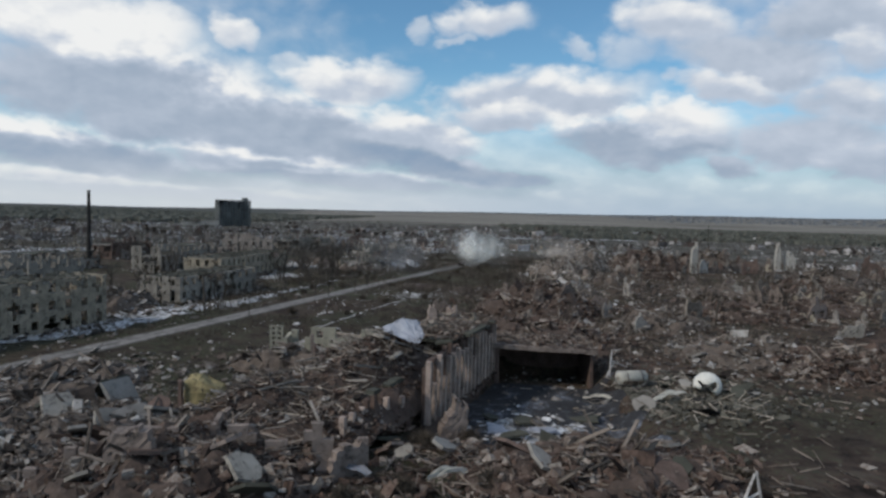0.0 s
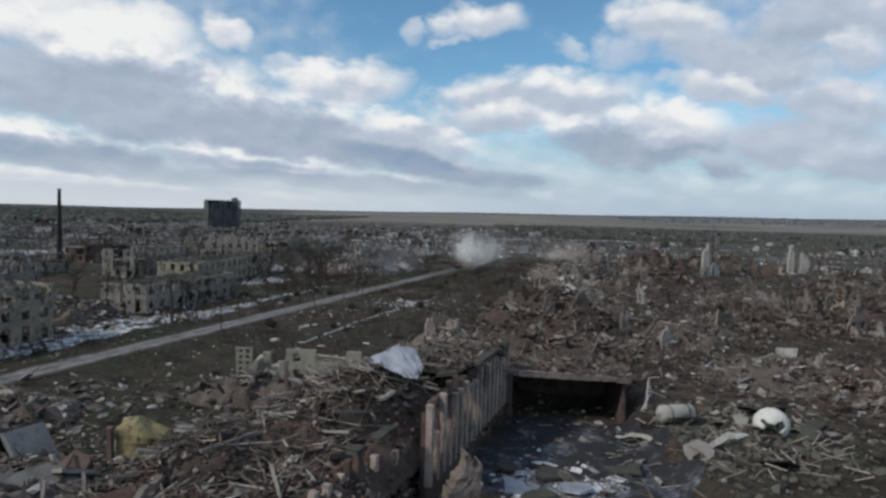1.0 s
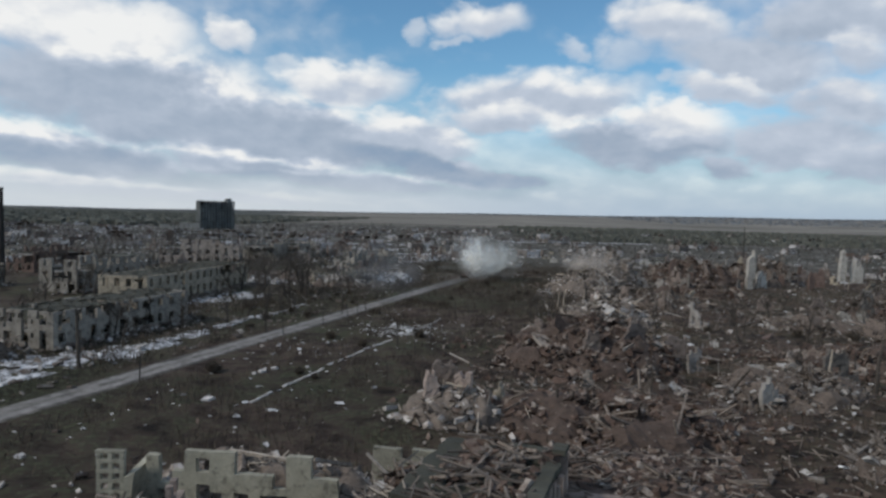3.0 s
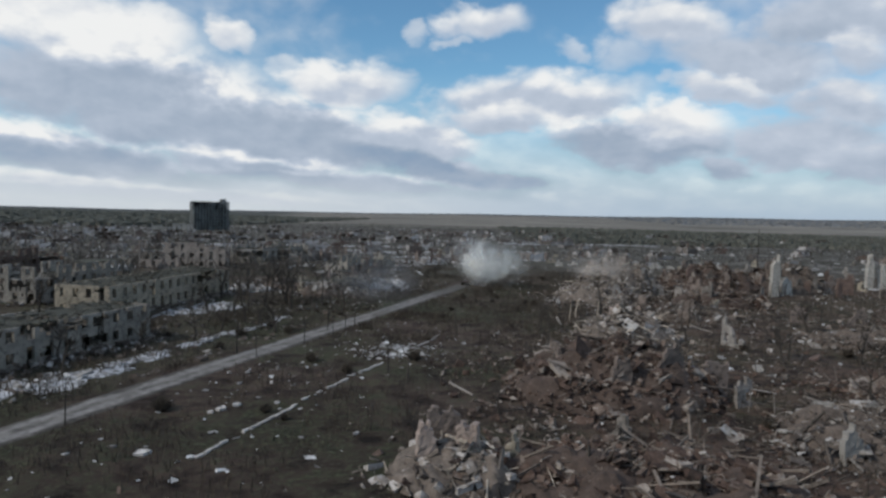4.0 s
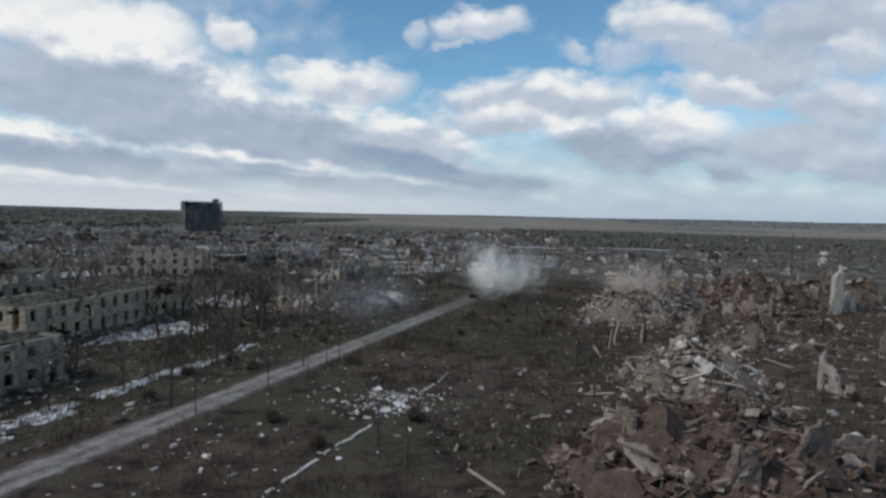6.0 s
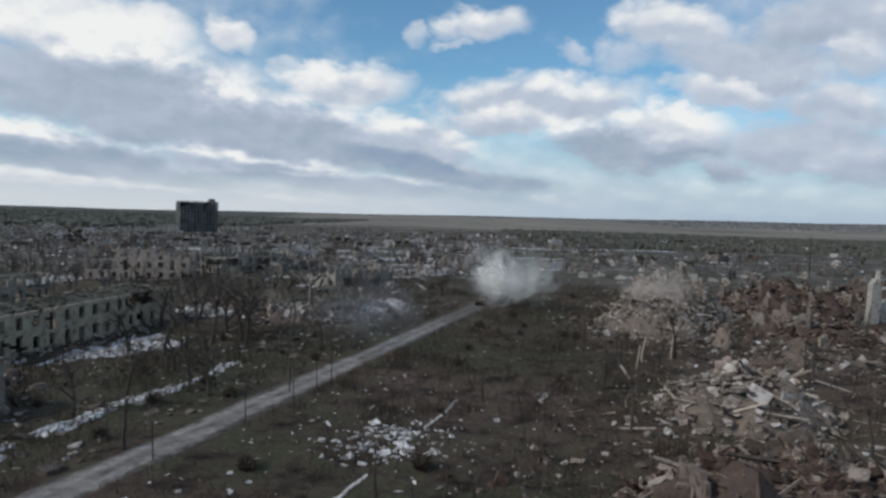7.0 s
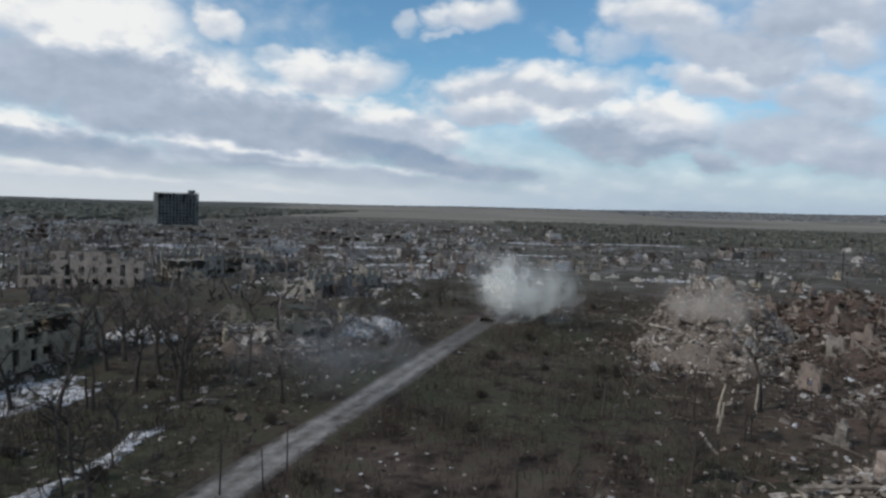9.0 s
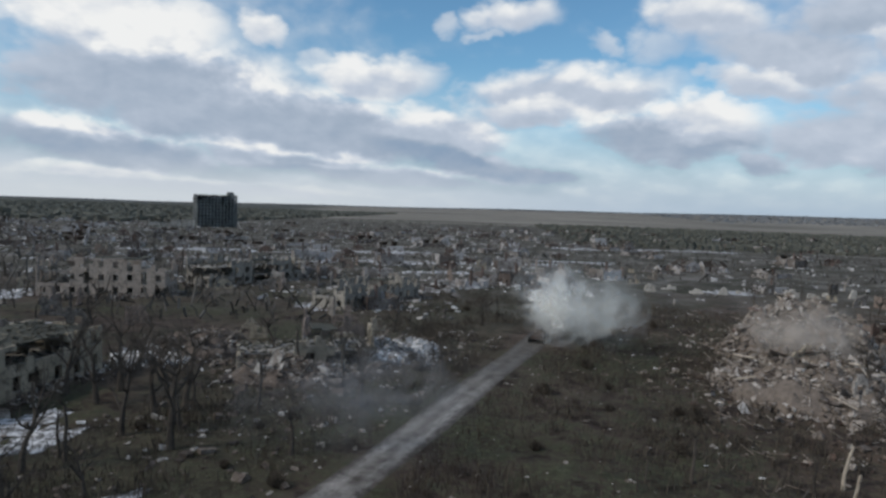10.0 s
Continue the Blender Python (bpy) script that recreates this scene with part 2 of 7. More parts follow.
MIXED = [(0.0, (0.04, 0.033, 0.029)), (0.3, (0.095, 0.075, 0.063)), (0.55, (0.145, 0.124, 0.106)), (0.75, (0.21, 0.187, 0.164)), (1.0, (0.38, 0.365, 0.345))]
REDDISH = [(0.0, (0.028, 0.02, 0.017)), (0.3, (0.066, 0.044, 0.035)), (0.55, (0.112, 0.075, 0.059)), (0.8, (0.165, 0.127, 0.104)), (1.0, (0.3, 0.265, 0.232))]
M = {
    "rubble": material("mixed_rubble", MIXED, 1.2, 0.95, 0.4, 1.0, "island"),
    "brick_rubble": material("brick_rubble", REDDISH, 1.2, 0.95, 0.4, 1.0, "island"),
    "roof_debris": material("mossy_roof_debris", shades((0.085, 0.08, 0.065), 0.6), 1.2, 0.95, 0.4, 0.9, "island"),
    "pale_rubble": material("pale_plaster_rubble", [(0.0, (0.12, 0.115, 0.11)), (0.5, (0.4, 0.395, 0.39)), (1.0, (0.72, 0.715, 0.71))], 1.5, 0.9, 0.3, 0.9, "island"),
    "tan_heap": material("tan_dust_and_clods", shades((0.155, 0.128, 0.108), 0.6), 0.7, 0.97, 0.8, fine=4.0),
    "tan_rubble": material("tan_rubble", [(0.0, (0.05, 0.04, 0.035)), (0.4, (0.16, 0.135, 0.115)), (0.7, (0.27, 0.235, 0.205)), (1.0, (0.5, 0.47, 0.44))], 1.2, 0.95, 0.4, 1.0, "island"),
    "heap": material("earth_and_grit", shades((0.12, 0.096, 0.08)), 0.7, 0.97, 0.8, fine=4.0),
    "red_heap": material("brick_dust_and_earth", shades((0.08, 0.059, 0.049)), 0.7, 0.97, 0.8, fine=4.0),
    "snow": material("thin_dirty_snow", [(0.0, (0.06, 0.056, 0.054)), (0.43, (0.14, 0.137, 0.135)), (0.57, (0.5, 0.51, 0.53)), (1.0, (0.8, 0.8, 0.82))], 0.8, 0.7, 0.4, stains=0.95, stain=(0.09, 0.085, 0.08), fine=3.0),
    "concrete": material("weathered_concrete", shades((0.24, 0.225, 0.205), 0.4), 0.5, 0.92, 0.3, 0.5, "object"),
    "plaster": material("grey_plaster", shades((0.24, 0.222, 0.195), 0.5), 0.5, 0.92, 0.3, 0.4, "object", stains=0.75),
    "olive_plaster": material("greenish_plaster", shades((0.29, 0.255, 0.2), 0.5), 0.5, 0.92, 0.3, 0.3, "object", stains=0.75),
    "pink_plaster": material("pinkish_plaster", shades((0.195, 0.158, 0.137), 0.5), 0.6, 0.92, 0.4, 0.4, "object", stains=0.8),
    "tan_plaster": material("tan_pinkish_plaster", shades((0.3, 0.255, 0.22), 0.45), 0.6, 0.92, 0.3, 0.4, "object", stains=0.65),
    "yellow": material("faded_yellow_plaster", shades((0.28, 0.232, 0.12), 0.5), 0.6, 0.9, 0.5, stains=0.9),
    "red_brick": material("sooty_red_brick", shades((0.115, 0.082, 0.069), 0.55), 0.8, 0.93, 0.4, 0.5, "object"),
    # yard floor: its shadow is put into the near-black tones, snow remains on top
    "darkened": material("shadow_dark_yard", [(0.0, (0.012, 0.012, 0.013)), (0.55, (0.035, 0.035, 0.038)), (0.72, (0.1, 0.105, 0.12)), (1.0, (0.4, 0.43, 0.5))], 0.28, 0.9, 0.5, fine=1.6),
    "soot": material("charred_surface", shades((0.028, 0.026, 0.025)), 0.8, 0.95, 0.3),
    "roofing": material("bitumen_roofing", shades((0.062, 0.062, 0.05), 0.5), 0.5, 0.95, 0.3, 0.4, "object"),
    "sheet": material("bare_sheet_metal", shades((0.33, 0.35, 0.4), 0.35), 0.5, 0.6, 0.15, 0.3, "object", stains=0.35, metal=0.1),
    "white_shell": material("chalky_white_shell", shades((0.66, 0.64, 0.58), 0.2), 0.7, 0.75, 0.2, stains=0.35, stain=(0.2, 0.17, 0.13)),
    "timber": material("splintered_timber", shades((0.135, 0.112, 0.094), 0.75), 1.5, 0.9, 0.3, 0.9, "island"),
    "beam": material("grey_beam", shades((0.26, 0.235, 0.21), 0.5), 1.0, 0.9, 0.3, 0.8, "object"),
    "bark": material("dark_bark", shades((0.062, 0.053, 0.045), 0.5), 3.0, 0.95, 0.3, 0.5, "object"),
    "bare_wood": material("pale_stripped_wood", shades((0.36, 0.31, 0.25), 0.35), 2.0, 0.85, 0.3, 0.3, "object"),
    "twigs": material("dry_twigs", [(0.0, (0.028, 0.023, 0.018)), (0.5, (0.058, 0.047, 0.036)), (1.0, (0.12, 0.1, 0.078))], 0.4, 0.95, 0.1, 0.8, "island"),
    # far copies of twigs and rubble, greyed and paled in place of haze
    "far_twigs": material("haze_greyed_saplings", [(0.0, (0.035, 0.033, 0.028)), (0.5, (0.07, 0.065, 0.058)), (1.0, (0.13, 0.122, 0.112))], 0.2, 0.95, 0.1, 0.9, "island"),
    "far_rubble": material("haze_paled_rubble", [(0.0, (0.09, 0.08, 0.073)), (0.45, (0.21, 0.195, 0.183)), (1.0, (0.5, 0.49, 0.48))], 0.6, 0.95, 0.3, 1.0, "island"),
    "bright_pink": material("pale_pinkish_plaster", shades((0.33, 0.265, 0.228), 0.4), 0.6, 0.92, 0.3, 0.3, "object", fine=3.0, stains=0.5),
    # skyline trees: distance haze put into the colour, pale and bluish
    "sky_line": material("haze_tinted_treeline", [(0.0, (0.13, 0.14, 0.15)), (0.5, (0.16, 0.17, 0.18)), (1.0, (0.2, 0.21, 0.22))], 0.01, 0.95, 0.1, 0.5, "island", fine=0.1),
    "bright_wall": material("bright_bare_plaster", shades((0.42, 0.395, 0.355), 0.35), 0.6, 0.92, 0.3, 0.3, "object", fine=3.0, stains=0.55),
    "pale_olive": material("pale_olive_plaster", shades((0.27, 0.258, 0.205), 0.45), 0.6, 0.92, 0.3, 0.4, "object", stains=0.6),
    # far woodland, its tones lifted to imitate distance haze
    "far_wood": material("haze_paled_woodland", [(0.0, (0.06, 0.064, 0.056)), (0.5, (0.095, 0.098, 0.082)), (1.0, (0.14, 0.137, 0.115))], 0.03, 0.95, 0.1, 0.6, "island", fine=0.2),
    "rust": material("burnt_rusty_steel", shades((0.055, 0.042, 0.036), 0.5), 1.2, 0.8, 0.3, stains=0.3),
    "pale_wall": material("pale_broken_wall", [(0.0, (0.06, 0.052, 0.045)), (0.45, (0.17, 0.152, 0.135)), (1.0, (0.36, 0.335, 0.31))], 0.6, 0.93, 0.3, 0.5, "object", fine=3.0, stains=0.75),
    "kerb": material("pale_kerb_stone", shades((0.46, 0.44, 0.42), 0.35), 1.0, 0.9, 0.2, 0.6, "object"),
    "far_wall": material("far_pale_wall", [(0.0, (0.07, 0.055, 0.048)), (0.45, (0.18, 0.16, 0.145)), (1.0, (0.46, 0.44, 0.43))], 0.3, 0.95, 0.2, 1.1, "object", fine=2.0),
    # distance haze is mixed into this grey
    "tower": material("dark_tower_panels", shades((0.14, 0.15, 0.148), 0.35), 0.1, 0.9, 0.2, fine=1.0),
}


def ground_material():
    m = bpy.data.materials.new("scorched_ground")
    m.use_nodes = True
    w = Tree(m.node_tree)
    m.node_tree.nodes.clear()
    pos = w.n("NewGeometry").outputs["Position"]
    x, y, z = w.xyz(pos)
    wide, mid, small = w.noise(pos, 0.03, 5.0, 0.6), w.noise(pos, 0.22, 8.0, 0.72, 0.1), w.noise(pos, 1.5, 6.0, 0.72)
    soil = w.ramp(mid, [(0.36, (0.018, 0.0145, 0.0125)), (0.46, (0.047, 0.035, 0.029)), (0.55, (0.084, 0.061, 0.05)), (0.66, (0.16, 0.126, 0.105))])
    grass = w.ramp(small, [(0.36, (0.016, 0.018, 0.011)), (0.5, (0.041, 0.043, 0.027)), (0.64, (0.085, 0.086, 0.057))])
    green = w.smooth(w.math("MULTIPLY_ADD", small, 0.3, w.math("MULTIPLY_ADD", mid, 0.6, w.math("MULTIPLY", wide, 0.5))), 0.63, 0.8)
    col = w.mix(green, soil, grass)
    # rank dark grass between the road and the blocks
    off = w.math("SUBTRACT", w.math("MULTIPLY", w.math("SUBTRACT", x, ROAD_A[0]), RDY), w.math("MULTIPLY", w.math("SUBTRACT", y, ROAD_A[1]), RDX))
    rank = w.math("MULTIPLY", w.smooth(w.math("MULTIPLY_ADD", mid, 8.0, off), 1.0, -5.0), w.smooth(w.math("MULTIPLY_ADD", wide, -120.0, off), -100.0, -80.0))
    col = w.mix(w.math("MULTIPLY", rank, 0.65), col, grass)
    # paler earth further along the green
    dry = w.math("MULTIPLY", w.smooth(w.math("MULTIPLY_ADD", wide, 40.0, y), 150.0, 185.0), w.smooth(mid, 0.36, 0.58))
    col = w.mix(w.math("MULTIPLY", dry, 0.25), col, w.mix(green, (0.125, 0.1, 0.086), (0.085, 0.09, 0.056)))
    # brick dust on the built-up side of the green
    side = w.math("SUBTRACT", x, w.math("MULTIPLY_ADD", y, 0.25, -40.0))
    red = w.math("MULTIPLY", w.smooth(side, 0.0, 14.0), w.smooth(mid, 0.45, 0.62))
    red = w.math("MULTIPLY", red, w.math("MULTIPLY", w.smooth(y, 330.0, 420.0, 1.0, 0.0), w.smooth(y, 62.0, 90.0)))
    col = w.mix(w.math("MULTIPLY", red, 0.65), col, (0.115, 0.075, 0.06))
    # grit and small pale crumbs
    crumbs = w.smooth(w.noise(pos, 2.6, 3.0, 0.7), 0.66, 0.74)
    col = w.mix(w.math("MULTIPLY", crumbs, w.smooth(mid, 0.4, 0.62, 0.05, 0.55)), col, (0.27, 0.255, 0.24))
    # dry grass and dust of the far town, paled to stand in for haze
    dusty = w.ramp(w.noise(pos, 0.05, 6.0, 0.7, 0.5), [(0.36, (0.036, 0.037, 0.028)), (0.5, (0.085, 0.08, 0.068)), (0.63, (0.19, 0.178, 0.168))])
    col = w.mix(w.math("MULTIPLY", w.smooth(y, 250.0, 420.0), 0.85), col, dusty)
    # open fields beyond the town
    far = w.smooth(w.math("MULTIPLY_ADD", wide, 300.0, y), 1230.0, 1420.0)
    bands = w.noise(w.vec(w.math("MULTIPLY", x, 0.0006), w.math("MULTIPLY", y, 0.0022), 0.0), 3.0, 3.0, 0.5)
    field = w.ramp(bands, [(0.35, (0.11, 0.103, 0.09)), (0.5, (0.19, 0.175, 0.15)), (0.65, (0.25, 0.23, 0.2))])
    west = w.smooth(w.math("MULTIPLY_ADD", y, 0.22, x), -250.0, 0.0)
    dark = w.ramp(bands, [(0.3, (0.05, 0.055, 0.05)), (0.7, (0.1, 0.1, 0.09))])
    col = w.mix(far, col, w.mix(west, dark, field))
    sh = w.n("BsdfPrincipled")
    w.put(sh.inputs["Base Color"], col)
    sh.inputs["Roughness"].default_value = 0.97
    sh.inputs["Specular IOR Level"].default_value = 0.1
    bp = w.n("Bump")
    bp.inputs["Strength"].default_value, bp.inputs["Distance"].default_value = 1.0, 0.6
    w.put(bp.inputs["Height"], w.math("MULTIPLY_ADD", small, 0.5, mid))
    w.put(sh.inputs["Normal"], bp.outputs[0])
    w.put(w.n("OutputMaterial").inputs[0], sh.outputs[0])
    return m


def road_material():
    """Worn pale road; its own x runs across it, its y along it."""
    m = bpy.data.materials.new("worn_road")
    m.use_nodes = True
    w = Tree(m.node_tree)
    m.node_tree.nodes.clear()
    pos = w.n("TexCoord").outputs["Object"]
    x, y, z = w.xyz(pos)
    wob = w.math("MULTIPLY_ADD", w.noise(w.vec(0.0, y, 0.0), 0.05, 3.0), 1.2, w.math("SUBTRACT", x, 0.6))
    rut = w.math("ABSOLUTE", w.math("SUBTRACT", w.math("ABSOLUTE", wob), 1.15))
    rough = w.noise(pos, 0.9, 6.0, 0.65)
    track = w.smooth(w.math("MULTIPLY_ADD", w.math("SUBTRACT", rough, 0.5), 1.6, rut), 0.35, 1.0, 1.0, 0.0)
    base = w.ramp(w.noise(pos, 0.3, 6.0, 0.7), [(0.36, (0.045, 0.041, 0.035)), (0.5, (0.12, 0.11, 0.1)), (0.64, (0.21, 0.197, 0.183))])
    pale = w.ramp(rough, [(0.3, (0.09, 0.083, 0.077)), (0.7, (0.33, 0.315, 0.30))])
    worn = w.smooth(w.noise(w.vec(x, w.math("MULTIPLY", y, 0.6), 0.0), 0.4, 7.0, 0.72), 0.4, 0.58)
    col = w.mix(w.math("MULTIPLY", track, w.math("MULTIPLY_ADD", worn, 0.75, 0.18)), base, pale)
    edge = w.smooth(w.math("MULTIPLY_ADD", w.math("SUBTRACT", w.noise(pos, 0.32, 8.0, 0.75), 0.5), 5.0, w.math("ABSOLUTE", x)), 1.3, 2.5)
    # further on the surface is churned to mud
    mud = w.math("MULTIPLY", w.smooth(w.math("MULTIPLY_ADD", rough, 30.0, y), 205.0, 240.0), 0.75)
    edge = w.math("MAXIMUM", edge, mud)
    col = w.mix(edge, col, w.ramp(rough, [(0.35, (0.018, 0.016, 0.013)), (0.65, (0.075, 0.065, 0.055))]))
    sh = w.n("BsdfPrincipled")
    w.put(sh.inputs["Base Color"], col)
    sh.inputs["Roughness"].default_value = 0.95
    bp = w.n("Bump")
    bp.inputs["Strength"].default_value, bp.inputs["Distance"].default_value = 0.5, 0.1
    w.put(bp.inputs["Height"], rough)
    w.put(sh.inputs["Normal"], bp.outputs[0])
    w.put(w.n("OutputMaterial").inputs[0], sh.outputs[0])
    return m


def smoke_material(name, colour, thick, spread):
    """Drifting smoke: mostly see-through, thinning out towards the edge of the plume."""
    m = bpy.data.materials.new(name)
    m.use_nodes = True
    w = Tree(m.node_tree)
    m.node_tree.nodes.clear()
    pos = w.n("TexCoord").outputs["Object"]
    wisps = w.smooth(w.noise(pos, 0.2, 5.0, 0.6, 0.8), 0.34, 0.66)
    away = w.n("VectorMath")
    away.operation = "LENGTH"
    w.put(away.inputs[0], w.vmath("MULTIPLY", pos, tuple(1 / s for s in spread)))
    ragged = w.math("MULTIPLY_ADD", w.math("SUBTRACT", w.noise(pos, 0.13, 4.0, 0.55), 0.5), 1.3, away.outputs["Value"])
    core = w.smooth(ragged, 0.1, 0.95, 1.0, 0.0)
    diff, glow, clear, lit, both = w.n("BsdfDiffuse"), w.n("BsdfTranslucent"), w.n("BsdfTransparent"), w.n("MixShader"), w.n("MixShader")
    w.put(diff.inputs[0], (*colour, 1))
    w.put(glow.inputs[0], (*colour, 1))
    w.put(lit.inputs[0], 0.5), w.put(lit.inputs[1], diff.outputs[0]), w.put(lit.inputs[2], glow.outputs[0])
    w.put(both.inputs[0], w.math("MULTIPLY", w.math("MULTIPLY", wisps, core), thick))
    w.put(both.inputs[1], clear.outputs[0]), w.put(both.inputs[2], lit.outputs[0])
    w.put(w.n("OutputMaterial").inputs[0], both.outputs[0])
    return m


M["ground"], M["road"] = ground_material(), road_material()

# ---- tools for shapes ----
def mesh_of(name, verts, faces, mat, smooth=False):
    me = bpy.data.meshes.new(name)
    me.from_pydata([tuple(v) for v in verts], [], [tuple(f) for f in faces])
    me.materials.append(mat)
    me.polygons.foreach_set("use_smooth", [smooth] * len(me.polygons))
    me.update()
    return me


def part(name, bm, mat, parent=None, label=""):
    """Links a bmesh, or a ready mesh, as one object under a thing or part."""
    me = bm
    if isinstance(bm, bmesh.types.BMesh):
        me = bpy.data.meshes.new(name)
        bm.to_mesh(me)
        bm.free()
        me.materials.append(mat)
    ob = new(name, me)
    if parent:
        ob.parent = parent
    return tagged(ob, label)


def thing(name, m, label, category, group="", kind=""):
    ob = new(name)
    ob.matrix_world = m
    ob.empty_display_size = 0.2
    return tagged(ob, label, category, group, kind)


CUBE = np.array([(x, y, z) for z in (-0.5, 0.5) for y in (-0.5, 0.5) for x in (-0.5, 0.5)])
QUADS = np.array([(0, 2, 3, 1), (4, 5, 7, 6), (0, 1, 5, 4), (2, 6, 7, 3), (0, 4, 6, 2), (1, 3, 7, 5)])


def turns(rng, n, tilt):
    """Random turns: any heading, leaning by up to tilt radians."""
    a, b, c = rng.uniform(0, 6.28, n), rng.normal(0, tilt, n), rng.normal(0, tilt, n)
    ca, sa, cb, sb, cc, sc = np.cos(a), np.sin(a), np.cos(b), np.sin(b), np.cos(c), np.sin(c)
    z = np.zeros(n)
    o = np.ones(n)
    rz = np.stack([np.stack([ca, -sa, z], 1), np.stack([sa, ca, z], 1), np.stack([z, z, o], 1)], 1)
    rx = np.stack([np.stack([o, z, z], 1), np.stack([z, cb, -sb], 1), np.stack([z, sb, cb], 1)], 1)
    ry = np.stack([np.stack([cc, z, sc], 1), np.stack([z, o, z], 1), np.stack([-sc, z, cc], 1)], 1)
    return rz @ rx @ ry


def pieces_mesh(name, places, sizes, rot, mat, rng, rag=0.28):
    """Many ragged blocks in one mesh."""
    n = len(places)
    v = CUBE[None] * (1 + rng.uniform(-rag, rag, (n, 8, 3)))
    v = v * sizes[:, None, :]
    v = np.einsum("nij,nkj->nki", rot, v) + places[:, None, :]
    f = (QUADS[None] + 8 * np.arange(n)[:, None, None]).reshape(-1, 4)
    me = bpy.data.meshes.new(name)
    me.vertices.add(n * 8)
    me.vertices.foreach_set("co", v.reshape(-1).astype(np.float32))
    me.loops.add(len(f) * 4)
    me.loops.foreach_set("vertex_index", f.reshape(-1).astype(np.int32))
    me.polygons.add(len(f))
    me.polygons.foreach_set("loop_start", np.arange(len(f), dtype=np.int32) * 4)
    me.materials.append(mat)
    me.update(calc_edges=True)
    me.validate()
    me.shade_flat()
    return me


def box(bm, x0, x1, y0, y1, z0, z1, rng=None, rag=0.0):
    vs = []
    for z in (z0, z1):
        for x, y in ((x0, y0), (x1, y0), (x1, y1), (x0, y1)):
            j = rng.uniform(-rag, rag, 3) if rng is not None and rag else (0, 0, 0)
            vs.append(bm.verts.new((x + j[0], y + j[1], z + j[2])))
    for f in ((3, 2, 1, 0), (4, 5, 6, 7), (0, 1, 5, 4), (1, 2, 6, 5), (2, 3, 7, 6), (3, 0, 4, 7)):
        bm.faces.new([vs[i] for i in f])
    return vs


def rod(bm, a, b, r0, r1, sides=6):
    """A tapered stick from a to b."""
    a, b = Vector(a), Vector(b)
    d = (b - a).normalized()
    u = d.orthogonal().normalized()
    w = d.cross(u)
    rings = []
    for p, r in ((a, r0), (b, r1)):
        rings.append([bm.verts.new(p + (u * math.cos(k * math.tau / sides) + w * math.sin(k * math.tau / sides)) * r) for k in range(sides)])
    for k in range(sides):
        bm.faces.new((rings[0][k], rings[0][(k + 1) % sides], rings[1][(k + 1) % sides], rings[1][k]))
    bm.faces.new(rings[1])
    bm.faces.new(rings[0][::-1])


def masonry(xs, zs, mask, thick, rng, rag=0.05, lean=0.0):
    """One connected wall: cells of a grid in x and z where mask is set, outer face at y = 0, with a ragged edge."""
    xs, zs = np.asarray(xs), np.asarray(zs)
    nx, nz = len(xs), len(zs)
    jx, jz, jy = rng.uniform(-rag, rag, (nx, nz)), rng.uniform(-rag, rag, (nx, nz)), rng.uniform(-rag, rag, (2, nx, nz)) * 0.5
    jz[:, 0] = 0
    bm = bmesh.new()
    at = {}

    def vert(k, i, j):
        key = (k, i, j)
        if key not in at:
            at[key] = bm.verts.new((xs[i] + jx[i, j], k * thick + jy[k, i, j] + lean * zs[j], zs[j] + jz[i, j]))
        return at[key]

    def on(i, j):
        return 0 <= i < nx - 1 and 0 <= j < nz - 1 and mask[i, j]

    for i in range(nx - 1):
        for j in range(nz - 1):
            if not mask[i, j]:
                continue
            bm.faces.new([vert(0, *q) for q in ((i, j), (i + 1, j), (i + 1, j + 1), (i, j + 1))])
            bm.faces.new([vert(1, *q) for q in ((i, j + 1), (i + 1, j + 1), (i + 1, j), (i, j))])
            for di, dj, p, q in ((-1, 0, (i, j + 1), (i, j)), (1, 0, (i + 1, j), (i + 1, j + 1)), (0, -1, (i, j), (i + 1, j)), (0, 1, (i + 1, j + 1), (i, j + 1))):
                if not on(i + di, j + dj):
                    bm.faces.new((vert(0, *q), vert(0, *p), vert(1, *p), vert(1, *q)))
    return bm


def largest_patch(mask):
    """The largest connected patch of cells; the rest falls away."""
    left, best = {(int(i), int(j)) for i, j in zip(*np.nonzero(mask))}, set()
    while left:
        todo = [left.pop()]
        patch = set(todo)
        while todo:
            i, j = todo.pop()
            for q in ((i + 1, j), (i - 1, j), (i, j + 1), (i, j - 1)):
                if q in left:
                    left.remove(q)
                    patch.add(q)
                    todo.append(q)
        if len(patch) > len(best):
            best = patch
    out = np.zeros_like(mask)
    for i, j in best or {(0, 0)}:
        out[i, j] = True
    return out


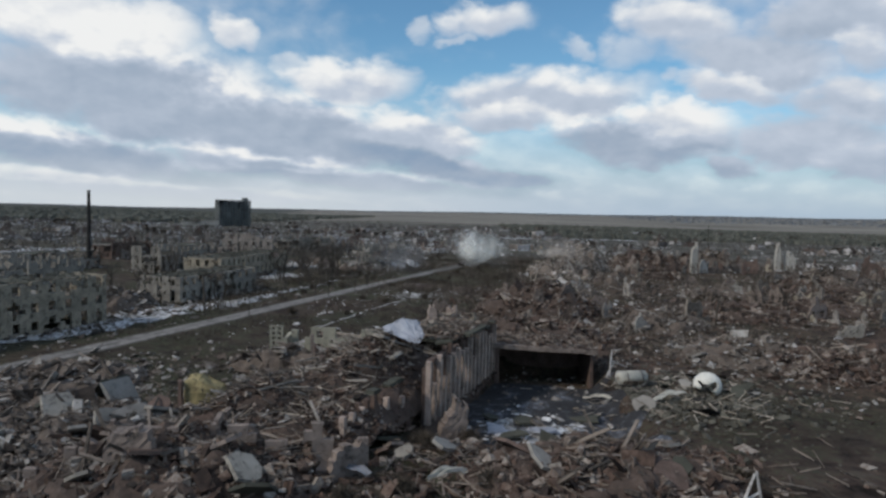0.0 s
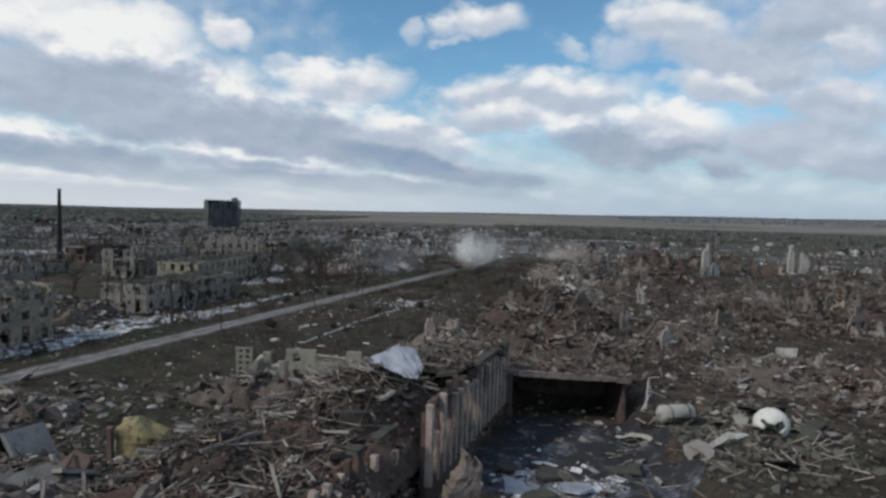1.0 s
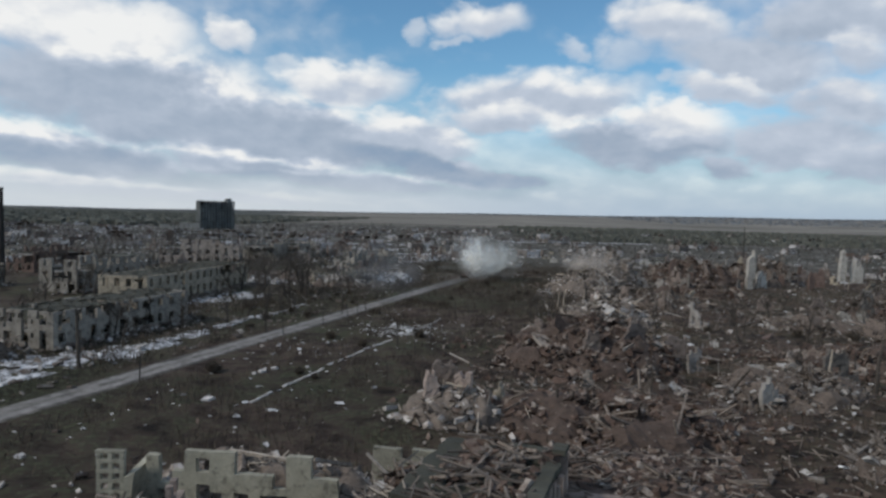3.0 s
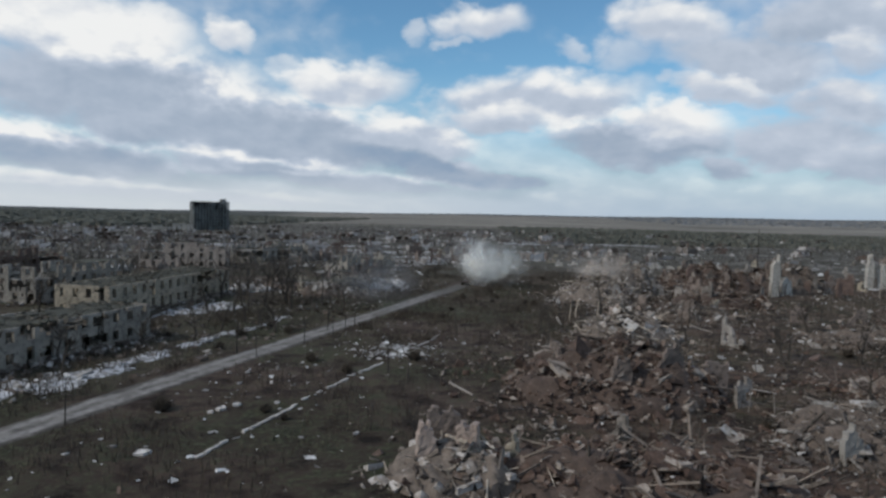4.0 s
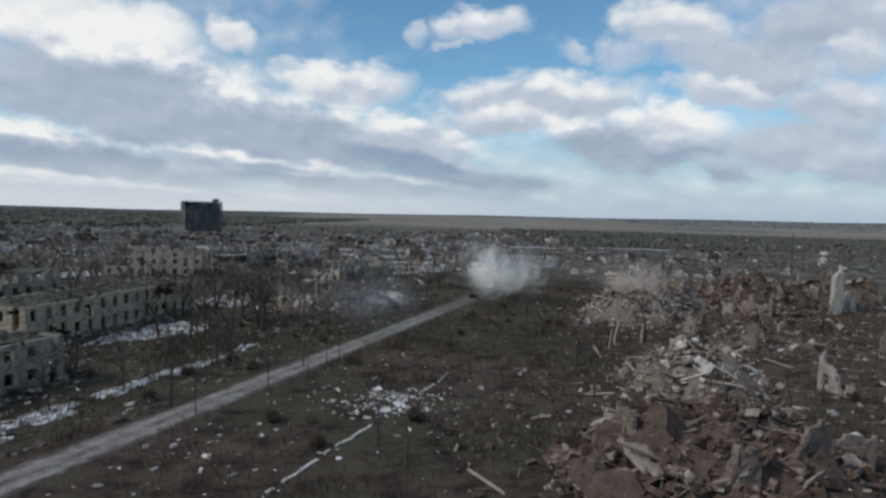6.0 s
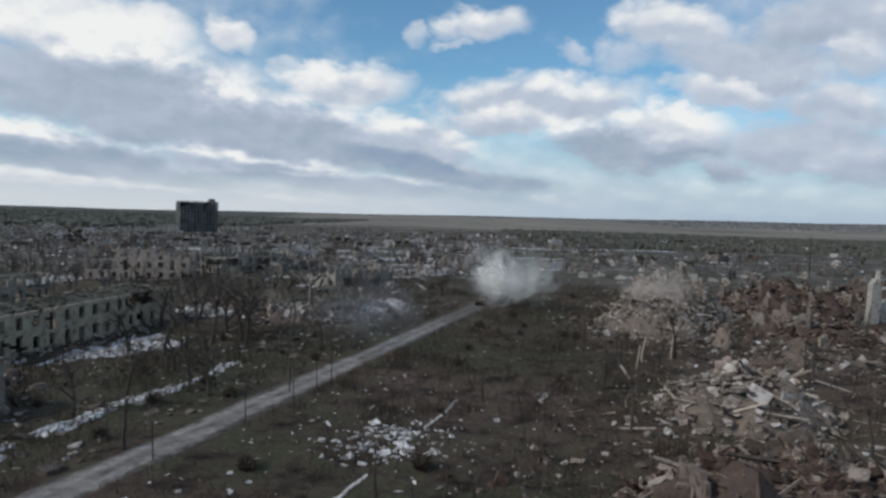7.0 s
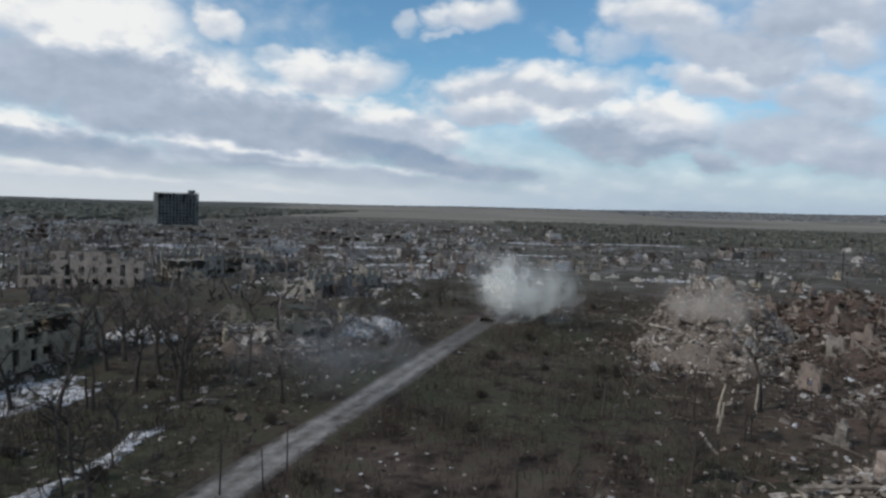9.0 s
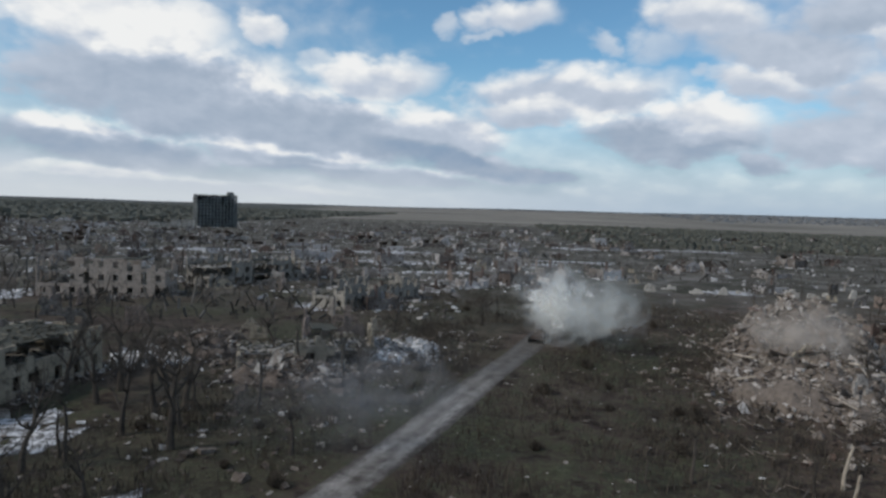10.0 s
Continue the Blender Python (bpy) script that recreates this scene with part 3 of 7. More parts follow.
def plate(w, d, thick, rng, cell=1.2, keep=0.9, sag=0.0, rag=0.15, edge=0.5):
    """A floor or roof plate with broken edges and holes, lying in x and y."""
    nx, ny = max(3, int(w / cell)), max(3, int(d / cell))
    mask = np.ones((nx, ny), bool)
    ph = rng.uniform(0, 6.28, 3)
    for i in range(nx):
        for j in range(ny):
            u, v = i / nx, j / ny
            hole = math.sin(u * 9 + ph[0]) * math.cos(v * 6 + ph[1]) + 0.6 * math.sin(u * 21 + ph[2])
            rim = i in (0, nx - 1) or j in (0, ny - 1)
            if hole > 2.2 * keep - 0.7 or (rim and rng.random() < edge * (1 - keep) * 2):
                mask[i, j] = False
    mask = largest_patch(mask)
    bm = masonry(np.linspace(0, w, nx + 1), np.linspace(0, d, ny + 1), mask, thick, rng, rag)
    for v in bm.verts:
        x, y, z = v.co
        dip = sag * math.sin(x / w * 7 + ph[0]) * math.sin(z / d * 3.1)
        v.co = (x, z, -y - abs(dip))
    bmesh.ops.recalc_face_normals(bm, faces=bm.faces[:])
    return bm


# ---- the lie of the land ----
def along(s, off):
    """A place s metres along the road and off metres to its right."""
    return ROAD_A[0] + RDX * s + RDY * off, ROAD_A[1] + RDY * s - RDX * off


def road_frame(x, y):
    """How far along the road, and how far right of it."""
    dx, dy = x - ROAD_A[0], y - ROAD_A[1]
    return dx * RDX + dy * RDY, dx * RDY - dy * RDX


# heaps: name, x, y, radius across, radius along, height, turn in degrees
HEAPS = [
    ("red", 17, 150, 14, 13, 5.8, 20), ("splinter", 27, 183, 10, 8, 4.8, 0), ("red", 13, 118, 13, 9, 2.8, -15), ("tan", -3, 119, 6, 5, 2.6, 0),
    ("tan", 45, 270, 13, 15, 9.5, 0), ("tan", 35, 246, 12, 13, 5.0, 10), ("red", 74, 272, 19, 11, 7.5, 10), ("red", 66, 240, 13, 9, 3.6, 0), ("grey", 100, 278, 15, 10, 8.0, 0),
    ("grey", 46, 106, 14, 10, 2.2, 0), ("grey", 40, 134, 12, 8, 2.2, 30), ("red", 12, 52, 12, 8, 2.6, 10),
    ("grey", -40, 60, 13, 10, 1.7, 0), ("red", -22, 50, 12, 8, 3.4, 0), ("grey", -48, 78, 9, 9, 1.6, 0), ("red", 62, 150, 15, 10, 2.6, 0),
    ("grey", 73, 187, 12, 8, 2.4, 0), ("red", 60, 96, 14, 10, 2.4, 0), ("grey", 130, 240, 18, 12, 4.0, 0), ("red", 105, 205, 16, 10, 3.0, 0),
    ("tan", -17, 97.5, 10, 3.5, 2.6, -4), ("grey", -24, 88.5, 9, 3.6, 2.6, -4), ("grey", -74, 136, 8, 9, 3.4, 0), ("grey", -70, 185, 8, 6, 2.6, 0), ("grey", -58, 255, 9, 8, 2.4, 0), ("grey", -38, 240, 9, 6, 2.4, 0), ("white", -27.5, 254.5, 6, 4.5, 2.7, 25), ("white", -22, 259, 4, 3, 2.0, 0), ("white", -62, 246, 6, 3, 1.4, 0),
    ("grey", 50, 215, 10, 8, 2.6, 0), ("red", 88, 160, 13, 9, 2.6, 0),
]


def heap_height(x, y):
    x, y = np.asarray(x, float), np.asarray(y, float)
    h = np.zeros(x.shape)
    for _, hx, hy, rx, ry, top, turn in HEAPS:
        c, s = math.cos(radians(turn)), math.sin(radians(turn))
        u, v = ((x - hx) * c + (y - hy) * s) / rx, ((y - hy) * c - (x - hx) * s) / ry
        h = np.maximum(h, top * np.clip(1 - (u * u + v * v), 0, 1) ** 0.8 * (1 + 0.22 * np.sin(x * 0.9 + y * 0.5) * np.cos(y * 0.8 - x * 0.3)))
    return h


LATTICE = np.random.default_rng(9).uniform(-1, 1, (256, 256))


def bumps(x, y):
    """Smooth random field with features about one unit across."""
    i, j = np.floor(x).astype(int), np.floor(y).astype(int)
    u, v = x - i, y - j
    u, v = u * u * (3 - 2 * u), v * v * (3 - 2 * v)
    a, b = LATTICE[i % 256, j % 256], LATTICE[(i + 1) % 256, j % 256]
    c, d = LATTICE[i % 256, (j + 1) % 256], LATTICE[(i + 1) % 256, (j + 1) % 256]
    return (a * (1 - u) + b * u) * (1 - v) + (c * (1 - u) + d * u) * v


def land(x, y):
    """Height of the bare ground."""
    x, y = np.asarray(x, float), np.asarray(y, float)
    s, off = road_frame(x, y)
    rough = 0.3 * bumps(x / 9, y / 9) + 0.2 * bumps(x / 3.7 + 5, y / 3.7) + 0.12 * bumps(x / 1.6, y / 1.6 + 9)
    rough = rough * np.clip((np.abs(off) - 3.5) / 5, 0, 1)
    yard = np.clip((x + 29.5 - 0.36 * y + 0.3) / 1.2, 0, 1) * np.clip((20.5 - x) / 2.5, 0, 1) * np.clip((y - 60) / 8, 0, 1) * np.clip((101 - y) / 0.8, 0, 1)
    rough = rough - 2.2 * yard
    ridge = np.clip((y - 2200) / 2400, 0, 1)
    swell = np.clip((y - 700) / 800, 0, 1)
    return rough * np.clip((900 - y) / 300, 0, 1) + ridge ** 1.5 * np.clip(24 + 0.009 * x, 2, 70) + swell * 2.0 * np.sin(x * 0.004 + 1)


def build_ground():
    xs = np.concatenate([np.linspace(-5200, -400, 17), np.arange(-390, -120, 10), np.arange(-120, 150, 0.8), np.arange(150, 400, 8), np.linspace(410, 5200, 17)])
    ys = np.concatenate([np.linspace(-3000, 20, 10), np.arange(30, 330, 0.8), np.arange(332, 600, 6), np.linspace(610, 4900, 60)])
    gx, gy = np.meshgrid(xs, ys)
    v = np.stack([gx, gy, land(gx, gy)], 2).reshape(-1, 3)
    n, k = len(xs), len(ys)
    i = (np.arange(k - 1)[:, None] * n + np.arange(n - 1)[None]).reshape(-1)
    f = np.stack([i, i + 1, i + 1 + n, i + n], 1)
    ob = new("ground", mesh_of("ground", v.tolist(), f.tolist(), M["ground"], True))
    tagged(ob, "churned dark soil with dead grass and pale crumbs", "ground", kind="structure")


def build_road():
    v, f = [], []
    across = (-2.9, -2.2, -1.3, -0.4, 0.4, 1.3, 2.2, 2.9)
    back = 170.0
    steps = int((ROAD_LEN + back) / 2.5)
    for k in range(steps + 1):
        s = (ROAD_LEN + back) * k / steps - back
        for a in across:
            rut = -0.05 if 0.9 < abs(a) < 1.5 else 0.0
            edge = -0.12 if abs(a) > 2.4 else 0.06
            v.append((a + 0.25 * math.sin(s * 0.13 + a), s, edge + rut + 0.02 * math.sin(s * 0.7 + a * 2)))
    m = len(across)
    for k in range(steps):
        for j in range(m - 1):
            f.append((k * m + j, k * m + j + 1, (k + 1) * m + j + 1, (k + 1) * m + j))
    ob = new("road", mesh_of("road", v, f, M["road"], True))
    ob.matrix_world = pose(*ROAD_A, 0.02, 0, 0, -math.degrees(math.atan2(RDX, RDY)))
    tagged(ob, "worn pale road with two wheel tracks through dead grass", "road", kind="structure")


build_ground()
build_road()


# ---- rubble ----
M["bare_splinters"] = material("bare_pale_splinters", shades((0.3, 0.26, 0.215), 0.6), 1.5, 0.9, 0.3, 0.9, "island")


def scatter(name, label, xs, ys, size, flat, tilt, mat, rng, lift=0.0, base=None, category="rubble"):
    """Loose pieces lying on the ground and its heaps, as one lot."""
    n = len(xs)
    z = land(xs, ys) + (heap_height(xs, ys) if base is None else base)
    sizes = np.stack([size * rng.uniform(0.6, 1.7, n), size * rng.uniform(0.4, 1.1, n), size * rng.uniform(0.2, 0.9, n) * flat], 1)
    places = np.stack([xs, ys, z + sizes[:, 2] * 0.25 + lift], 1)
    ob = new(name, pieces_mesh(name, places, sizes, turns(rng, n, tilt), mat, rng))
    return tagged(ob, label, category, kind="stuff")


def sticks(name, label, xs, ys, length, thick, tilt, mat, rng, lift=0.3, base=None, category="timber"):
    n = len(xs)
    z = land(xs, ys) + (heap_height(xs, ys) if base is None else base)
    sizes = np.stack([length * rng.uniform(0.5, 1.4, n), thick * rng.uniform(0.6, 1.5, n), thick * rng.uniform(0.6, 1.4, n)], 1)
    places = np.stack([xs, ys, z + lift * rng.uniform(0.3, 1.2, n)], 1)
    ob = new(name, pieces_mesh(name, places, sizes, turns(rng, n, tilt), mat, rng, 0.1))
    return tagged(ob, label, category, kind="stuff")


def lognormal(rng, n, mid, spread=0.5):
    return mid * np.minimum(np.exp(rng.normal(0, spread, n)), 2.9)


def build_heaps():
    rng = np.random.default_rng(3)
    for kind, hx, hy, rx, ry, top, turn in HEAPS:
        f = []
        n, rings = 64, 20
        c, s = math.cos(radians(turn)), math.sin(radians(turn))
        q, a = np.meshgrid(np.linspace(0, 1.05, rings + 1), np.arange(n) * math.tau / n, indexing="ij")
        u, w = q * rx * np.cos(a), q * ry * np.sin(a)
        x, y = hx + u * c - w * s, hy + u * s + w * c
        lumpy = 0.9 * bumps(x / 2.6, y / 2.6) + 0.4 * bumps(x / 0.9 + 3, y / 0.9)
        z = heap_height(x, y) + land(x, y) + np.where(q < 0.95, lumpy, -0.6)
        v = np.stack([x, y, z], 2).reshape(-1, 3).tolist()
        for r in range(rings):
            for k in range(n):
                f.append((r * n + k, (r + 1) * n + k, (r + 1) * n + (k + 1) % n, r * n + (k + 1) % n))
        soil, lumps, label = {
            "red": ("red_heap", "brick_rubble", "mound of brick-red rubble and splintered beams"),
            "tan": ("tan_heap", "tan_rubble", "mound of dusty tan masonry rubble"),
            "splinter": ("tan_heap", "tan_rubble", "mound of tan masonry and pale splintered boards"),
            "white": ("snow", "pale_rubble", "mound of snow-dusted white masonry"),
            "grey": ("heap", "rubble", "mound of grey rubble and earth on the ground")}[kind]
        ob = new("mound", mesh_of("mound", v, f, M[soil], False))
        tagged(ob, label, "rubble mound", "rubble mounds")
        area = rx * ry
        k = int(area * (15 if kind == "red" else 11 if kind == "grey" else 17))
        a, q = rng.uniform(0, 6.283, k), np.where(rng.random(k) < 0.6, np.sqrt(rng.uniform(0, 1.1, k)), np.abs(rng.normal(0, 0.95, k)))
        xs, ys = hx + (q * rx * np.cos(a)) * c - (q * ry * np.sin(a)) * s, hy + (q * rx * np.cos(a)) * s + (q * ry * np.sin(a)) * c
        scatter("rubble", "broken bricks and concrete lumps strewn over a heap", xs, ys, lognormal(rng, k, 0.28 if kind == "grey" else 0.34, 0.7), 0.8, 0.45, M[lumps], rng)
        k = int(area * 0.9)
        a, q = rng.uniform(0, 6.283, k), np.abs(rng.normal(0, 0.75, k))
        xs, ys = hx + (q * rx * np.cos(a)) * c - (q * ry * np.sin(a)) * s, hy + (q * rx * np.cos(a)) * s + (q * ry * np.sin(a)) * c
        scatter("rubble", "tilted plates and boards jutting from a mound", xs, ys, lognormal(rng, k, 0.95, 0.4), 0.2, 0.6, M[lumps], rng, 0.15)
        k = int(area * 0.16)
        a, q = rng.uniform(0, 6.283, k), np.sqrt(rng.uniform(0, 0.9, k))
        xs, ys = hx + (q * rx * np.cos(a)) * c - (q * ry * np.sin(a)) * s, hy + (q * rx * np.cos(a)) * s + (q * ry * np.sin(a)) * c
        scatter("rubble", "large tilted wall pieces jutting from a mound", xs, ys, lognormal(rng, k, 1.15, 0.35), 0.3, 0.7, M[lumps], rng, 0.45)
        if kind in ("red", "splinter"):
            xs, ys, k = np.tile(xs, 2), np.tile(ys, 2), 2 * k
        sticks("splintered_timber", "long broken rafters leaning on a mound", xs + rng.normal(0, 1, k), ys + rng.normal(0, 1, k), 4.0, 0.2, 0.45, M["bare_splinters" if kind in ("tan", "splinter") else "timber"], rng, 0.8)
        k = int(area * (2.6 if kind == "splinter" else 3.2))
        a, q = rng.uniform(0, 6.283, k), np.abs(rng.normal(0, 0.7, k))
        xs, ys = hx + (q * rx * np.cos(a)) * c - (q * ry * np.sin(a)) * s, hy + (q * rx * np.cos(a)) * s + (q * ry * np.sin(a)) * c
        sticks("splintered_timber", "splintered beams and laths sticking out of a heap", xs, ys, 1.9, 0.085, 0.5, M["bare_splinters" if kind in ("tan", "splinter") else "timber"], rng)


build_heaps()

# ---- ruined buildings ----
def wall_bays(length, storeys, high, bays, rng, top, thick=0.45, win=(1.3, 1.5), sill=0.9, broken=0.12, door=(), cell=0.7, rag=0.05):
    """A wall along x from 0 to length, outer face at y = 0, with real openings. top(u) is how many storeys stand at u in 0..1."""
    b = length / bays
    w = min(win[0], b * 0.7)
    xs, kind_x = [0.0], []
    for i in range(bays):
        a0, a1 = i * b + (b - w) / 2, i * b + (b + w) / 2
        n = max(1, round((a0 - i * b) / cell))
        for q in range(1, n + 1):
            xs.append(i * b + (a0 - i * b) * q / n)
            kind_x.append((i, "pier"))
        m = max(1, round(w / cell))
        for q in range(1, m + 1):
            xs.append(a0 + w * q / m)
            kind_x.append((i, "gap"))
        for q in range(1, n + 1):
            xs.append(a1 + ((i + 1) * b - a1) * q / n)
            kind_x.append((i, "pier"))
    h = min(win[1], high - sill - 0.25)
    zs, kind_z = [0.0], []
    for s in range(storeys):
        for z0, z1, kd in ((0, sill, "low"), (sill, sill + h, "mid"), (sill + h, high, "high")):
            n = max(1, round((z1 - z0) / cell))
            for q in range(1, n + 1):
                zs.append(s * high + z0 + (z1 - z0) * q / n)
                kind_z.append((s, kd))
    mask = np.zeros((len(xs) - 1, len(zs) - 1), bool)
    wreck = {(i, s): rng.random() < broken for i in range(bays) for s in range(storeys)}
    for i, (bay, kx) in enumerate(kind_x):
        edge = top((xs[i] + xs[i + 1]) / 2 / length) * high
        edge += (rng.uniform(-0.5, 0.15) if edge < storeys * high - 0.01 or rng.random() < 0.25 else 0.05) * min(high, 3) * 0.5
        for j, (s, kz) in enumerate(kind_z):
            solid = not (kx == "gap" and kz == "mid")
            if wreck[bay, s] and solid and ((kx == "gap" and rng.random() < 0.75) or (kz == "mid" and rng.random() < 0.3)):
                solid = False
            mask[i, j] = solid and zs[j + 1] <= edge + 0.06
    if not mask.any():
        mask[0, 0] = True
    openings = []
    for i in range(bays):
        for s in range(storeys):
            if top((i + 0.5) / bays) * high > s * high + sill + 0.3:
                openings.append((i * b + (b - w) / 2, i * b + (b + w) / 2, s * high + sill, s * high + sill + h, wreck[i, s]))
    return masonry(xs, zs, mask, thick, rng, rag), openings


def jagged(rng, storeys, low=0.4, steps=6, keep=0.5):
    """A broken wall-top profile, in storeys."""
    ks = [storeys - (0 if rng.random() < keep else rng.uniform(0, storeys * (1 - low))) for _ in range(steps)]

    def top(u):
        return ks[min(steps - 1, int(u * steps))]
    return top


def ruin(name, x, y, turn, length, depth, storeys, high, bays, wall_mat, label, seed, keep=0.6, low=0.5, roof=0.5, win=(1.3, 1.5), group="", details=True, broken=0.3, z=0.0):
    """A shelled block: four walls with openings, floors that partly stand, inner walls and rubble. Its front runs from (x, y) along turn; the rest lies to the front's left."""
    rng = np.random.default_rng(seed)
    ob = thing(name, pose(x, y, z, 0, 0, turn), label, "ruined building", group)
    th = 0.45
    sides = [
        (pose(0, 0, 0), length, bays), (pose(length, 0, 0, 0, 0, 90), depth, max(2, round(depth / length * bays))),
        (pose(length, depth, 0, 0, 0, 180), length, bays), (pose(0, depth, 0, 0, 0, 270), depth, max(2, round(depth / length * bays))),
    ]
    for k, (m, span, n) in enumerate(sides):
        top = jagged(rng, storeys, low, max(3, n // 2), keep)
        bm, openings = wall_bays(span - (th if k % 2 else 0), storeys, high, n, rng, top, th, win, broken=broken)
        wall = part("wall", bm, M[wall_mat], ob)
        wall.matrix_local = m @ (pose(th / 2, 0, 0) if k % 2 else pose(0, 0, 0))
        if details and k in (0, 1):
            for a0, a1, z0, z1, hole in openings:
                if not hole and z0 % high > 0.3:
                    s = bmesh.new()
                    box(s, a0 - 0.1, a1 + 0.1, -0.1, 0.15, z0 - 0.05, z0 + 0.05, rng, 0.01)
                    part("window_sill", s, M["concrete"], wall)
    for s in range(1, storeys + 1):
        full = 0.75 if s < storeys else roof
        bm = plate(length - 1.0, depth - 1.0, 0.24, rng, 1.3, full, 0.5 if s < storeys else 0.35)
        o = part("roof" if s == storeys else "floor_slab", bm, M["roofing" if s == storeys else "concrete"], ob)
        o.matrix_local = pose(0.5, 0.5, s * high - 0.04)
    for i in range(1, max(2, int(length / 5))):
        if rng.random() < 0.8:
            cut = rng.uniform(0.5, 0.98)
            bm, op = wall_bays(depth - 1.0, storeys, high, 2, rng, lambda u: storeys * cut * (1 - 0.25 * u), 0.25, (1.0, 2.0), 0.1, 0.2)
            o = part("inner_wall", bm, M["plaster" if wall_mat != "red_brick" else "red_brick"], ob)
            o.matrix_local = pose(length * i / max(2, int(length / 5)), 0.5, 0, 0, 0, 90)
    k = int(length * depth * 1.3)
    pl = np.stack([rng.uniform(0.3, length - 0.3, k), rng.uniform(0.3, depth - 0.3, k), np.zeros(k)], 1)
    lv = rng.integers(0, storeys + 1, k)
    pl[:, 2] = np.where(lv == storeys, storeys * high + 0.08 if roof > 0.5 else (storeys - 1) * high + 0.2, lv * high + 0.2)
    sz = np.stack([rng.uniform(0.2, 1.1, k), rng.uniform(0.15, 0.6, k), rng.uniform(0.1, 0.4, k)], 1)
    tagged(part("debris", pieces_mesh("debris", pl, sz * np.array([1, 1, 0.6]), turns(rng, k, 0.3), M["roof_debris"], rng), None, ob), kind="stuff")
    # what fell off lies round the foot
    k = int((length + depth) * 5)
    side = rng.random(k) < length / (length + depth)
    u = rng.uniform(0, 1, k)
    out = np.abs(rng.normal(0, 2.0, k))
    near = rng.random(k) < 0.75
    px = np.where(side, u * length, np.where(near, length + out, -out))
    py = np.where(side, np.where(near, -out, depth + out), u * depth)
    sz = np.stack([rng.uniform(0.2, 1.2, k), rng.uniform(0.2, 0.8, k), rng.uniform(0.1, 0.5, k)], 1)
    pl = np.stack([px, py, 0.12 + 0.9 * np.exp(-out / 1.2) * rng.uniform(0, 1, k)], 1)
    tagged(part("fallen_masonry", pieces_mesh("fallen_masonry", pl, sz, turns(rng, k, 0.5), M["rubble"], rng), None, ob), kind="stuff")
    return ob


def heading(x0, y0, x1, y1):
    return math.degrees(math.atan2(y1 - y0, x1 - x0))


def front(name, x0, y0, x1, y1, **kw):
    """A ruin whose front runs between two corners."""
    return ruin(name, x0, y0, heading(x0, y0, x1, y1), math.dist((x0, y0), (x1, y1)), **kw)


BLOCKS = "shelled apartment blocks"
front("apartment_block", -76, 84, -65.6, 117.6, depth=11, storeys=3, high=3.0, bays=11, wall_mat="olive_plaster", label="three-storey shelled apartment block with olive-grey plaster and empty windows", seed=11, keep=0.86, low=0.65, roof=0.6, group=BLOCKS)
front("apartment_block", -64, 145, -56.4, 175.5, depth=11, storeys=2, high=2.9, bays=10, wall_mat="plaster", label="two-storey burnt apartment block with gaping window holes", seed=12, keep=0.66, low=0.5, roof=0.6, group=BLOCKS, broken=0.6)
front("apartment_block", -72, 191, -65.4, 239, depth=12, storeys=2, high=3.3, bays=15, wall_mat="olive_plaster", label="long two-storey shelled block with a flat mossy roof", seed=13, keep=0.9, low=0.6, roof=0.9, group=BLOCKS, win=(1.2, 1.8))
front("apartment_block", -122, 303, -92, 309, depth=11, storeys=3, high=3.2, bays=9, wall_mat="tan_plaster", label="broken three-storey block of dull pinkish plaster with staring windows", seed=15, keep=0.4, low=0.25, roof=0.2, group=BLOCKS, broken=0.4)
front("apartment_block", -302, 690, -268, 703, depth=11, storeys=2, high=3.6, bays=9, wall_mat="bright_wall", label="low pale block beside the far high-rise", seed=14, keep=0.7, low=0.5, roof=0.8, group=BLOCKS, details=False)
front("apartment_block", -98, 208, -92, 240, depth=11, storeys=3, high=2.8, bays=10, wall_mat="plaster", label="gutted three-storey block of grey plaster", seed=16, keep=0.5, low=0.4, roof=0.4, group=BLOCKS)
front("apartment_block", -104, 130, -95, 160, depth=11, storeys=3, high=2.8, bays=9, wall_mat="plaster", label="gutted three-storey block of grey plaster", seed=17, keep=0.5, low=0.4, roof=0.4, group=BLOCKS)
front("apartment_block", -135, 190, -126, 222, depth=11, storeys=2, high=3.0, bays=10, wall_mat="plaster", label="collapsed two-storey block with snow on its floors", seed=18, keep=0.5, low=0.3, roof=0.4, group=BLOCKS)
front("apartment_block", -46, 240, -27, 248, depth=10, storeys=2, high=3.0, bays=7, wall_mat="olive_plaster", label="collapsed two-storey block among bare trees", seed=19, keep=0.12, low=0.1, roof=0.2, group=BLOCKS, broken=0.55)
front("apartment_block", -44, 300, -30, 330, depth=10, storeys=2, high=3.0, bays=9, wall_mat="plaster", label="collapsed two-storey block among bare trees", seed=20, keep=0.3, low=0.2, roof=0.2, group=BLOCKS)
front("apartment_block", -90, 330, -70, 362, depth=11, storeys=3, high=2.9, bays=10, wall_mat="plaster", label="gutted three-storey block of grey plaster", seed=21, keep=0.1, low=0.08, roof=0.1, group=BLOCKS)
front("apartment_block", -140, 255, -134, 282, depth=11, storeys=3, high=2.9, bays=8, wall_mat="red_brick", label="collapsed block of sooty red brick", seed=22, keep=0.1, low=0.08, roof=0.1, group=BLOCKS)


